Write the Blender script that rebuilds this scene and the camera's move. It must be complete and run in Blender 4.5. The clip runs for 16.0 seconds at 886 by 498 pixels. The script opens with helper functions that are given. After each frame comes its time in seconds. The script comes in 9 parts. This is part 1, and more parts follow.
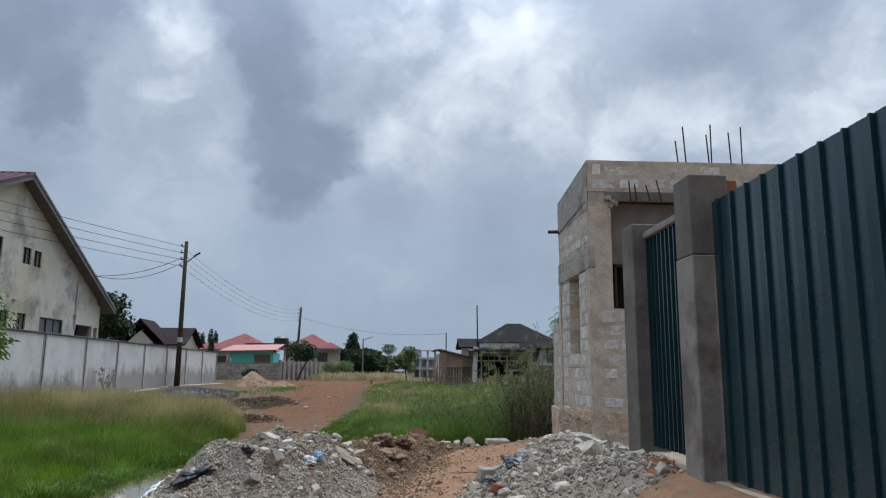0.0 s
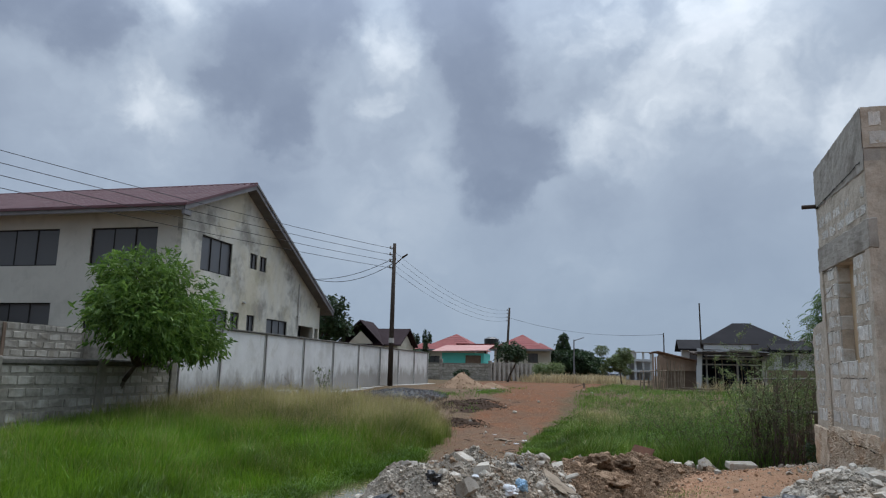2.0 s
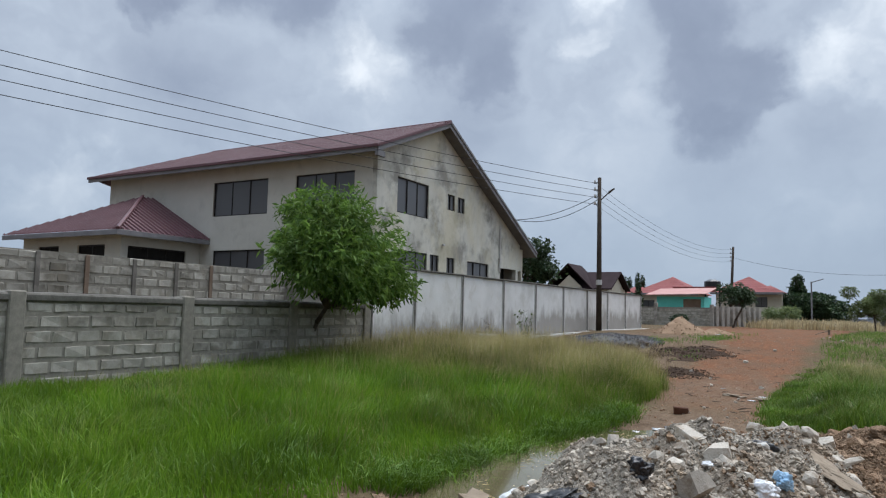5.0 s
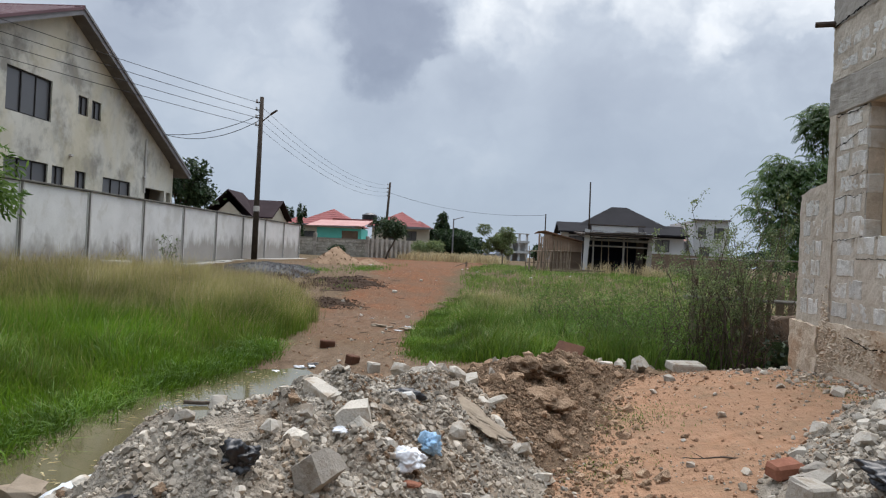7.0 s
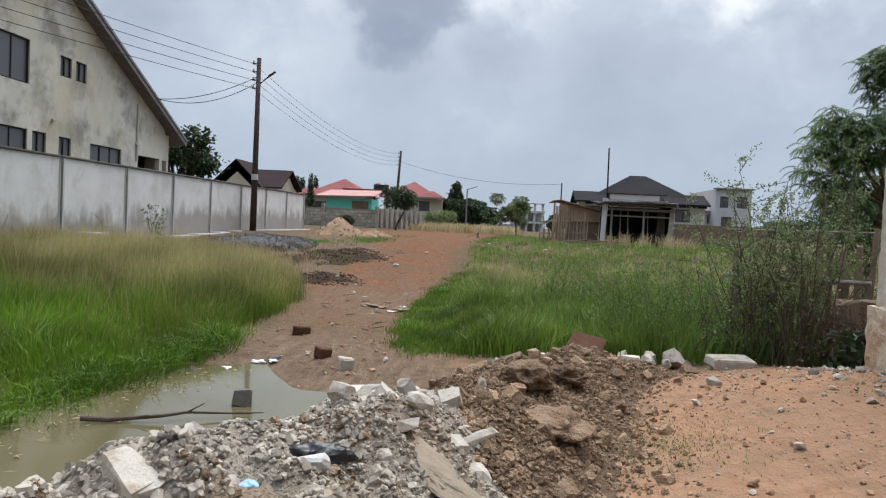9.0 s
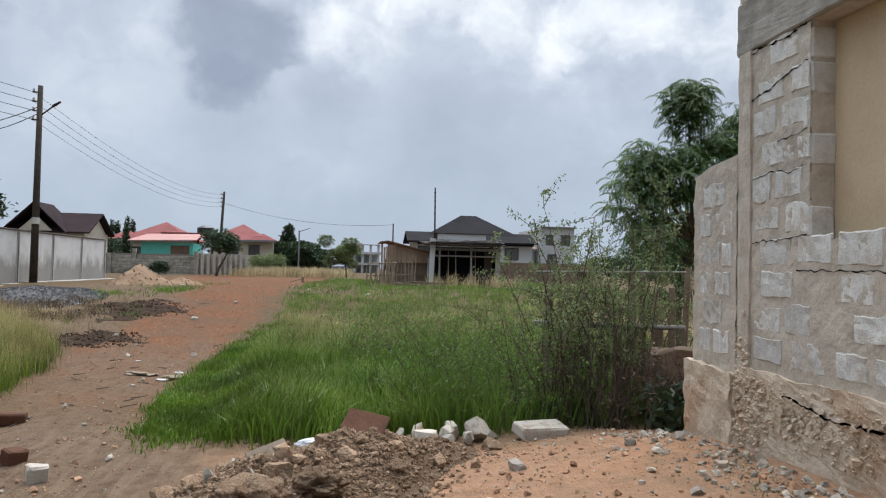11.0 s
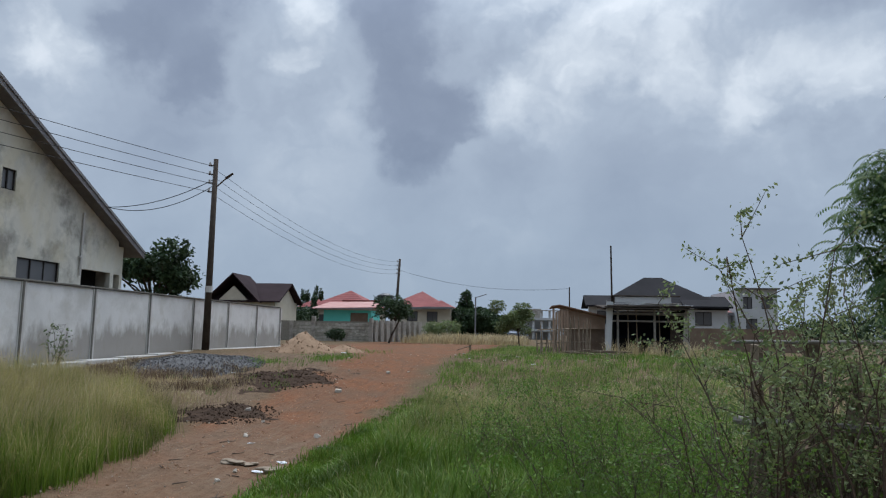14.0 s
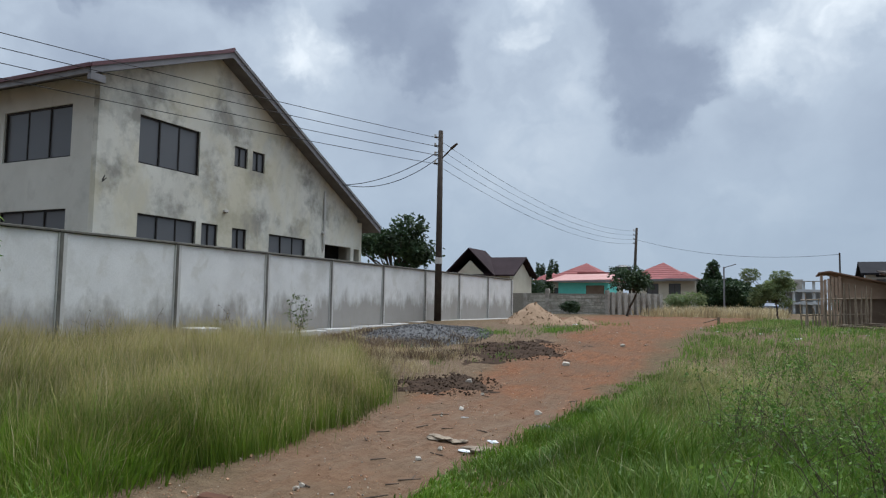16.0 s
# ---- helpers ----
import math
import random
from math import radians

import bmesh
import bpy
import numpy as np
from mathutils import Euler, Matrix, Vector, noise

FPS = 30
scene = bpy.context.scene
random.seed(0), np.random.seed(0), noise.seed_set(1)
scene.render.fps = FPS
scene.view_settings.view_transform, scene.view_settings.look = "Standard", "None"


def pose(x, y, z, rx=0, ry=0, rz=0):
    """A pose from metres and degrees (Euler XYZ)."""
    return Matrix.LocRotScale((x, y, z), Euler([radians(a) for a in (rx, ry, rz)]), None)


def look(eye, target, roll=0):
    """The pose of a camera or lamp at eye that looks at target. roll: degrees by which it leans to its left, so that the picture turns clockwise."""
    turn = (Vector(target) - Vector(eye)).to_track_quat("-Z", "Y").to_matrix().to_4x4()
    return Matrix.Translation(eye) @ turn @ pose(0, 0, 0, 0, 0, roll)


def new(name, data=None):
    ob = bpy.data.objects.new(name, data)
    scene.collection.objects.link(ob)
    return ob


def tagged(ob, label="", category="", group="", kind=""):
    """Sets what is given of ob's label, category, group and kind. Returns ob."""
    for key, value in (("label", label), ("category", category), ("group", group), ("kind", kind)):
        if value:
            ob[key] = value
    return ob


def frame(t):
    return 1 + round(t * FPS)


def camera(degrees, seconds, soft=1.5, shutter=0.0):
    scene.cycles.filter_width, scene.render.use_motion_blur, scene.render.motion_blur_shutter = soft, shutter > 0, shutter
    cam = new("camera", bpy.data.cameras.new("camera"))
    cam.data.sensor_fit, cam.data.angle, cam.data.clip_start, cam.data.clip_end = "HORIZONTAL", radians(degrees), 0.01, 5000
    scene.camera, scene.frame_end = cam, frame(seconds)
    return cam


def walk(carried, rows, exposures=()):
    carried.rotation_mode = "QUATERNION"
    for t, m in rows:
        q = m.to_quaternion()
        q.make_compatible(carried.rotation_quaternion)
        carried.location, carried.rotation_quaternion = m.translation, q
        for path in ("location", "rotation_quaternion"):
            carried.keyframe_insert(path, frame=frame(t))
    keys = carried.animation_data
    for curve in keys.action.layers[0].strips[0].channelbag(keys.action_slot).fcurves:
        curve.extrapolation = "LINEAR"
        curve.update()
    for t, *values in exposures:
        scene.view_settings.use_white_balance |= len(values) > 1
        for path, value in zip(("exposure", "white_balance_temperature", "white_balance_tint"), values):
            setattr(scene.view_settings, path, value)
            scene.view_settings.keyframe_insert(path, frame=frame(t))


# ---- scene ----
cam = camera(63.5, 16.0, soft=1.2)
PATH = [
    (0, (0.606, 1.857, 1.666), (0.711, 3.825, 2.009), 0.4),
    (0.5, (0.569, 2.453, 1.695), (0.505, 4.423, 2.034), 0.8),
    (1, (0.612, 2.876, 1.726), (0.415, 4.838, 2.062), 1.1),
    (1.5, (0.607, 3.237, 1.731), (0.273, 5.18, 2.064), 1.3),
    (2, (0.529, 3.638, 1.766), (0.063, 5.553, 2.102), 1.3),
    (2.5, (0.474, 3.941, 1.759), (-0.124, 5.819, 2.102), 2.2),
    (3, (0.461, 4.336, 1.756), (-0.287, 6.158, 2.107), 3.0),
    (3.5, (0.422, 4.785, 1.767), (-0.472, 6.54, 2.108), 3.9),
    (3.7, (0.398, 4.988, 1.758), (-0.553, 6.716, 2.088), 4.4),
    (5.8, (-0.164, 6.332, 1.637), (-1.148, 8.072, 1.701), -0.1),
    (6, (-0.185, 6.471, 1.618), (-1.02, 8.288, 1.673), 0.8),
    (6.5, (-0.212, 6.928, 1.627), (-0.64, 8.881, 1.657), 2.6),
    (7, (-0.181, 7.49, 1.638), (-0.309, 9.486, 1.651), 2.8),
    (7.5, (-0.152, 7.998, 1.601), (-0.109, 9.997, 1.592), 3.3),
    (8, (-0.089, 8.491, 1.601), (-0.148, 10.488, 1.527), 3.1),
    (8.5, (-0.036, 9.059, 1.639), (-0.256, 11.046, 1.576), 1.8),
    (9, (0.011, 9.378, 1.648), (-0.157, 11.37, 1.577), 2.7),
    (9.5, (0.113, 9.747, 1.673), (0.158, 11.746, 1.631), 2.0),
    (9.7, (0.209, 9.949, 1.656), (0.342, 11.944, 1.635), 1.4),
    (11.8, (0.984, 11.518, 1.813), (1.261, 13.495, 1.932), 1.1),
    (12, (1.041, 11.673, 1.822), (1.262, 13.655, 1.964), 1.1),
    (12.5, (1.17, 12.138, 1.854), (1.282, 14.125, 2.051), 0.8),
    (13, (1.334, 12.581, 1.863), (1.368, 14.568, 2.088), 1.0),
    (13.5, (1.359, 13.017, 1.815), (1.271, 15.001, 2.048), 1.5),
    (14, (1.407, 13.437, 1.777), (1.17, 15.41, 2.01), 1.1),
    (14.5, (1.426, 13.863, 1.732), (1.033, 15.81, 1.964), 0.8),
    (15, (1.404, 14.253, 1.704), (0.842, 16.16, 1.925), 0.7),
    (15.5, (1.394, 14.64, 1.672), (0.676, 16.497, 1.865), 0.9),
    (16, (1.306, 14.933, 1.638), (0.443, 16.731, 1.789), 1.0),
]
EXPOSURES = [(0.0, -0.02, 6330, 11.5), (2.0, -0.10, 6320, 11.5), (3.7, -0.27, 6320, 12), (5.8, 0.40, 6650, 12.5), (6.5, 0.34, 6750, 13), (7.5, 0.26, 6800, 13.5), (8.5, 0.33, 6800, 13.5), (9.7, 0.38, 6800, 13.5), (11.8, 0.35, 6700, 12),
             (12.5, 0.07, 6500, 11), (13.0, 0.01, 6400, 11.5), (14.0, -0.06, 6330, 11.5), (15.2, -0.14, 6270, 12), (16.0, 0.18, 6450, 10.5)]
walk(cam, [(t, look(eye, target, roll)) for t, eye, target, roll in PATH], EXPOSURES)

# ---- sky and sun ----
def build_world():
    w = bpy.data.worlds.new("overcast_sky")
    scene.world = w
    w.use_nodes = True
    nt = w.node_tree
    nt.nodes.clear()
    N, L = nt.nodes.new, nt.links.new

    def m(op, a, b=None, c=None):
        n = N("ShaderNodeMath")
        n.operation = op
        for i, v in enumerate((a, b, c)):
            if v is None:
                continue
            if isinstance(v, (int, float)):
                n.inputs[i].default_value = v
            else:
                L(v, n.inputs[i])
        return n.outputs[0]

    tc = N("ShaderNodeTexCoord")
    sep = N("ShaderNodeSeparateXYZ")
    L(tc.outputs["Generated"], sep.inputs[0])
    # the cloud deck, seen in perspective
    zz = m("ADD", m("MAXIMUM", sep.outputs[2], 0.0), 0.28)
    comb = N("ShaderNodeCombineXYZ")
    L(m("DIVIDE", sep.outputs[0], zz), comb.inputs[0])
    L(m("DIVIDE", sep.outputs[1], zz), comb.inputs[1])

    def cloud(scale, detail, rough, dist, off):
        mp = N("ShaderNodeMapping")
        mp.inputs["Location"].default_value = (off, off * 0.7, 0.3)
        L(comb.outputs[0], mp.inputs[0])
        n = N("ShaderNodeTexNoise")
        n.inputs["Scale"].default_value = scale
        n.inputs["Detail"].default_value = detail
        n.inputs["Roughness"].default_value = rough
        n.inputs["Distortion"].default_value = dist
        L(mp.outputs[0], n.inputs["Vector"])
        return n
    # directions bent by noise, for billowing outlines
    wob = N("ShaderNodeTexNoise")
    wob.inputs["Scale"].default_value = 6.0
    wob.inputs["Detail"].default_value = 4
    wob.inputs["Roughness"].default_value = 0.52
    L(tc.outputs["Generated"], wob.inputs["Vector"])
    sub = N("ShaderNodeVectorMath")
    sub.operation = "SUBTRACT"
    L(wob.outputs["Color"], sub.inputs[0])
    sub.inputs[1].default_value = (0.5, 0.5, 0.5)
    sc = N("ShaderNodeVectorMath")
    sc.operation = "MULTIPLY_ADD"
    L(sub.outputs[0], sc.inputs[0])
    sc.inputs[1].default_value = (0.12, 0.12, 0.11)
    L(tc.outputs["Generated"], sc.inputs[2])
    wob2 = N("ShaderNodeTexNoise")
    wob2.inputs["Scale"].default_value = 19.0
    wob2.inputs["Detail"].default_value = 4
    wob2.inputs["Roughness"].default_value = 0.6
    L(tc.outputs["Generated"], wob2.inputs["Vector"])
    sub2 = N("ShaderNodeVectorMath")
    sub2.operation = "SUBTRACT"
    L(wob2.outputs["Color"], sub2.inputs[0])
    sub2.inputs[1].default_value = (0.5, 0.5, 0.5)
    sc2 = N("ShaderNodeVectorMath")
    sc2.operation = "MULTIPLY_ADD"
    L(sub2.outputs[0], sc2.inputs[0])
    sc2.inputs[1].default_value = (0.062, 0.062, 0.058)
    L(sc.outputs[0], sc2.inputs[2])
    bent = sc2.outputs[0]

    def puff(scale, detail, rough, dist, off):
        mp = N("ShaderNodeMapping")
        mp.inputs["Location"].default_value = (off, off * 0.7, 0.3)
        mp.inputs["Scale"].default_value = (1.0, 1.0, 1.55)
        L(bent, mp.inputs[0])
        n = N("ShaderNodeTexNoise")
        n.inputs["Scale"].default_value = scale
        n.inputs["Detail"].default_value = detail
        n.inputs["Roughness"].default_value = rough
        n.inputs["Distortion"].default_value = dist
        L(mp.outputs[0], n.inputs["Vector"])
        return n.outputs[0]
    big = cloud(0.9, 4, 0.5, 0.3, 2.1).outputs[0]
    fine = puff(4.2, 9, 0.56, 0.25, 5.3)
    # rounded billows
    mpv = N("ShaderNodeMapping")
    mpv.inputs["Location"].default_value = (0.4, 0.1, 0.2)
    mpv.inputs["Scale"].default_value = (1.0, 1.0, 1.4)
    L(bent, mpv.inputs[0])
    vor = N("ShaderNodeTexVoronoi")
    vor.feature = "SMOOTH_F1"
    vor.inputs["Scale"].default_value = 8.0
    vor.inputs["Detail"].default_value = 3.0
    vor.inputs["Roughness"].default_value = 0.6
    vor.inputs["Smoothness"].default_value = 0.5
    L(mpv.outputs[0], vor.inputs["Vector"])
    lump = m("SUBTRACT", 0.45, vor.outputs["Distance"])
    ragged = m("ADD", m("MULTIPLY", m("SUBTRACT", fine, 0.5), 0.9), m("MULTIPLY", lump, 0.40))

    def cover(banks, lo, hi):
        """How thick one kind of cloud stands in a direction: 0 to 1, with billowing rims."""
        g = None
        for az, elev, size in banks:
            a, e = radians(az), radians(elev)
            d = N("ShaderNodeVectorMath")
            d.operation = "DISTANCE"
            L(bent, d.inputs[0])
            d.inputs[1].default_value = (math.sin(a) * math.cos(e), math.cos(a) * math.cos(e), math.sin(e))
            k = m("MULTIPLY_ADD", d.outputs["Value"], -1 / radians(size), 1.0)
            g = k if g is None else m("SMOOTH_MAX", g, k, 0.35)
        r = N("ShaderNodeMapRange")
        r.interpolation_type = "SMOOTHSTEP"
        L(m("ADD", g, ragged), r.inputs[0])
        r.inputs[1].default_value, r.inputs[2].default_value = lo, hi
        return r.outputs[0]
    body = m("MULTIPLY_ADD", fine, 0.7, 0.65)
    v = m("ADD", m("MULTIPLY_ADD", big, 0.26, 0.475), m("ADD", m("MULTIPLY", m("SUBTRACT", fine, 0.5), 0.26), m("MULTIPLY", lump, 0.16)))
    v = m("MULTIPLY_ADD", m("MULTIPLY", cover(CLOUDS_BRIGHT, -0.25, 0.85), body), 0.26, v)
    v = m("MULTIPLY_ADD", m("MULTIPLY", cover(CLOUDS_GREY, -0.1, 0.8), body), -0.15, v)
    v = m("MULTIPLY_ADD", m("MULTIPLY", cover(CLOUDS_DARK, -0.22, 0.50), body), -0.32, v)
    ramp = N("ShaderNodeValToRGB")
    L(v, ramp.inputs[0])
    el = ramp.color_ramp.elements
    el[0].position, el[0].color = 0.0, (0.190, 0.235, 0.325, 1)
    el[1].position, el[1].color = 1.0, (0.90, 0.95, 1.0, 1)
    for p, c in ((0.30, (0.275, 0.333, 0.430)), (0.53, (0.425, 0.502, 0.598)), (0.78, (0.665, 0.74, 0.81))):
        k = el.new(p)
        k.color = (*c, 1)
    # grey-blue haze low down
    hz = N("ShaderNodeMapRange")
    hz.interpolation_type = "SMOOTHSTEP"
    L(sep.outputs[2], hz.inputs[0])
    hz.inputs[1].default_value, hz.inputs[2].default_value = 0.0, 0.34
    hz.inputs[3].default_value, hz.inputs[4].default_value = 0.80, 0.0
    mix = N("ShaderNodeMix")
    mix.data_type = "RGBA"
    L(hz.outputs[0], mix.inputs[0])
    L(ramp.outputs[0], mix.inputs[6])
    mix.inputs[7].default_value = (0.306, 0.392, 0.497, 1)
    sky = N("ShaderNodeTexSky")
    sky.sky_type = "NISHITA"
    sky.sun_disc = False
    sky.sun_elevation, sky.sun_rotation = radians(SUN_EL), radians(SUN_AZ)
    b1, b2 = N("ShaderNodeBackground"), N("ShaderNodeBackground")
    L(sky.outputs[0], b1.inputs[0])
    b1.inputs[1].default_value = 0.05
    L(mix.outputs[2], b2.inputs[0])
    # an overcast sky is some three times as bright overhead as low down
    zen = N("ShaderNodeMapRange")
    zen.interpolation_type = "SMOOTHSTEP"
    L(sep.outputs[2], zen.inputs[0])
    zen.inputs[1].default_value, zen.inputs[2].default_value = 0.36, 0.92
    zen.inputs[3].default_value, zen.inputs[4].default_value = 1.08, 4.1
    side = N("ShaderNodeMapRange")
    side.interpolation_type = "SMOOTHSTEP"
    L(sep.outputs[1], side.inputs[0])
    side.inputs[1].default_value, side.inputs[2].default_value, side.inputs[3].default_value, side.inputs[4].default_value = -0.9, 0.25, 0.58, 1.0
    L(m("MULTIPLY", zen.outputs[0], side.outputs[0]), b2.inputs[1])
    ms = N("ShaderNodeMixShader")
    ms.inputs[0].default_value = 0.93
    L(b1.outputs[0], ms.inputs[1])
    L(b2.outputs[0], ms.inputs[2])
    out = N("ShaderNodeOutputWorld")
    L(ms.outputs[0], out.inputs[0])


SUN_EL, SUN_AZ = 62.0, 15.0
# cloud banks: azimuth east of +y, elevation and radius in degrees
CLOUDS_DARK = [(-12.0, 31.0, 6.5), (-11.2, 26.0, 5.2), (-9.8, 22.5, 5.2), (-9.4, 19.0, 4.8), (-6.8, 18.0, 3.8), (-9.6, 15.2, 3.6), (-24.8, 28.0, 6.0), (-29.0, 24.5, 6.2), (-31.0, 21.5, 5.0), (-27.5, 19.5, 4.6), (-41.5, 24.0, 4.4), (-46.0, 26.0, 4.6), (-53.0, 24.0, 4.6)]
CLOUDS_GREY = [(24.0, 26.0, 7.5), (31.0, 28.0, 9.0), (17.0, 31.0, 8.0), (-9.0, 12.5, 7.0), (-28.0, 14.0, 8.0), (-50.0, 17.0, 8.0), (8.0, 11.0, 11.0), (-2.0, 14.0, 6.0)]
CLOUDS_BRIGHT = [(3.5, 22.5, 6.4), (-0.5, 26.0, 5.4), (8.0, 26.0, 6.0), (10.5, 20.8, 6.0), (16.0, 18.0, 5.4), (-1.5, 18.5, 3.6), (24.0, 18.5, 5.2), (31.5, 17.0, 6.0), (-18.0, 25.5, 3.6), (-19.5, 21.0, 3.0), (-38.0, 27.0, 3.2), (-57.0, 8.0, 5.0), (-37.0, 19.0, 3.0), (36.0, 22.0, 6.0)]
build_world()
lamp = bpy.data.lights.new("sun", "SUN")
lamp.energy, lamp.angle, lamp.color = 2.0, radians(40), (1.0, 0.97, 0.93)
sun = new("sun", lamp)
_a, _e = radians(SUN_AZ), radians(SUN_EL)
sun.matrix_basis = look((40 * math.sin(_a) * math.cos(_e), 40 * math.cos(_a) * math.cos(_e), 40 * math.sin(_e)), (0, 0, 0))

# ---- materials ----
def surf(name, c1, c2, rough=0.85, scale=6.0, fine=60.0, bump=0.3, metal=0.0, rnd=0.0, island=0.0, stain=None, stain_amt=0.0, stain_scale=0.8, stain_lo=0.5, spec=0.18, dist=0.01):
    """Two tones mixed at two scales of noise, with relief; rnd/island vary the value piece by piece; stain is a third tone in large patches."""
    mt = bpy.data.materials.new(name)
    mt.use_nodes = True
    nt = mt.node_tree
    N, L = nt.nodes.new, nt.links.new
    bs = nt.nodes["Principled BSDF"]
    bs.inputs["Metallic"].default_value = metal
    bs.inputs["Specular IOR Level"].default_value = spec
    geo = N("ShaderNodeNewGeometry")
    pos = geo.outputs["Position"]

    def noise_(s, d=4, r=0.6):
        n = N("ShaderNodeTexNoise")
        n.inputs["Scale"].default_value = s
        n.inputs["Detail"].default_value = d
        n.inputs["Roughness"].default_value = r
        L(pos, n.inputs["Vector"])
        return n.outputs[0]
    a, b = noise_(scale), noise_(fine, 3)
    ad = N("ShaderNodeMath")
    ad.operation = "MULTIPLY_ADD"
    L(b, ad.inputs[0])
    ad.inputs[1].default_value = 0.6
    sh = N("ShaderNodeMath")
    sh.operation = "ADD"
    L(a, sh.inputs[0])
    sh.inputs[1].default_value = -0.3
    L(sh.outputs[0], ad.inputs[2])
    mr = N("ShaderNodeMapRange")
    L(ad.outputs[0], mr.inputs[0])
    mr.inputs[1].default_value, mr.inputs[2].default_value = 0.28, 0.72
    mx = N("ShaderNodeMix")
    mx.data_type = "RGBA"
    L(mr.outputs[0], mx.inputs[0])
    mx.inputs[6].default_value, mx.inputs[7].default_value = (*c1, 1), (*c2, 1)
    col = mx.outputs[2]
    if stain is not None:
        sn = noise_(stain_scale, 6, 0.65)
        r2 = N("ShaderNodeMapRange")
        L(sn, r2.inputs[0])
        r2.inputs[1].default_value, r2.inputs[2].default_value = stain_lo, stain_lo + 0.14
        r2.inputs[4].default_value = stain_amt
        m2 = N("ShaderNodeMix")
        m2.data_type = "RGBA"
        L(r2.outputs[0], m2.inputs[0])
        L(col, m2.inputs[6])
        m2.inputs[7].default_value = (*stain, 1)
        col = m2.outputs[2]
    for amt, src in ((rnd, "object"), (island, "island")):
        if amt:
            if src == "object":
                o = N("ShaderNodeObjectInfo").outputs["Random"]
            else:
                o = geo.outputs["Random Per Island"]
            hv = N("ShaderNodeHueSaturation")
            r3 = N("ShaderNodeMapRange")
            L(o, r3.inputs[0])
            r3.inputs[3].default_value, r3.inputs[4].default_value = 1 - amt, 1 + amt
            L(r3.outputs[0], hv.inputs["Value"])
            L(col, hv.inputs["Color"])
            col = hv.outputs[0]
    L(col, bs.inputs["Base Color"])
    rr = N("ShaderNodeMapRange")
    L(b, rr.inputs[0])
    rr.inputs[3].default_value, rr.inputs[4].default_value = max(0.02, rough - 0.12), min(1, rough + 0.1)
    L(rr.outputs[0], bs.inputs["Roughness"])
    if bump:
        bp = N("ShaderNodeBump")
        bp.inputs["Strength"].default_value = bump
        bp.inputs["Distance"].default_value = dist
        L(ad.outputs[0], bp.inputs["Height"])
        L(bp.outputs[0], bs.inputs["Normal"])
    return mt


def rising_damp(mt, z0, z1, tone, amt=0.8):
    """Dirt splashed and risen from the ground: a ragged band at the foot of a wall."""
    nt = mt.node_tree
    N, L = nt.nodes.new, nt.links.new
    bs = nt.nodes["Principled BSDF"]
    old = bs.inputs["Base Color"].links[0].from_socket
    geo = N("ShaderNodeNewGeometry")
    sp = N("ShaderNodeSeparateXYZ")
    L(geo.outputs["Position"], sp.inputs[0])
    n = N("ShaderNodeTexNoise")
    n.inputs["Scale"].default_value, n.inputs["Detail"].default_value, n.inputs["Roughness"].default_value = 1.5, 7, 0.66
    mp = N("ShaderNodeMapping")
    mp.inputs["Scale"].default_value = (1.0, 1.0, 0.45)
    L(geo.outputs["Position"], mp.inputs[0])
    L(mp.outputs[0], n.inputs["Vector"])
    # the ground climbs along the wall
    gr = N("ShaderNodeMapRange")
    gr.interpolation_type = "SMOOTHSTEP"
    L(sp.outputs[1], gr.inputs[0])
    gr.inputs[1].default_value, gr.inputs[2].default_value, gr.inputs[4].default_value = 25.0, 41.0, -0.40
    ze = N("ShaderNodeMath")
    ze.operation = "ADD"
    L(sp.outputs[2], ze.inputs[0])
    L(gr.outputs[0], ze.inputs[1])
    a = N("ShaderNodeMath")
    a.operation = "MULTIPLY_ADD"
    L(n.outputs[0], a.inputs[0])
    a.inputs[1].default_value = -2.2
    L(ze.outputs[0], a.inputs[2])
    r = N("ShaderNodeMapRange")
    L(a.outputs[0], r.inputs[0])
    r.inputs[1].default_value, r.inputs[2].default_value = z1 - 1.1, z0 - 1.1
    r.inputs[4].default_value = amt
    mx = N("ShaderNodeMix")
    mx.data_type = "RGBA"
    L(r.outputs[0], mx.inputs[0])
    L(old, mx.inputs[6])
    mx.inputs[7].default_value = (*tone, 1)
    L(mx.outputs[2], bs.inputs["Base Color"])
    return mt


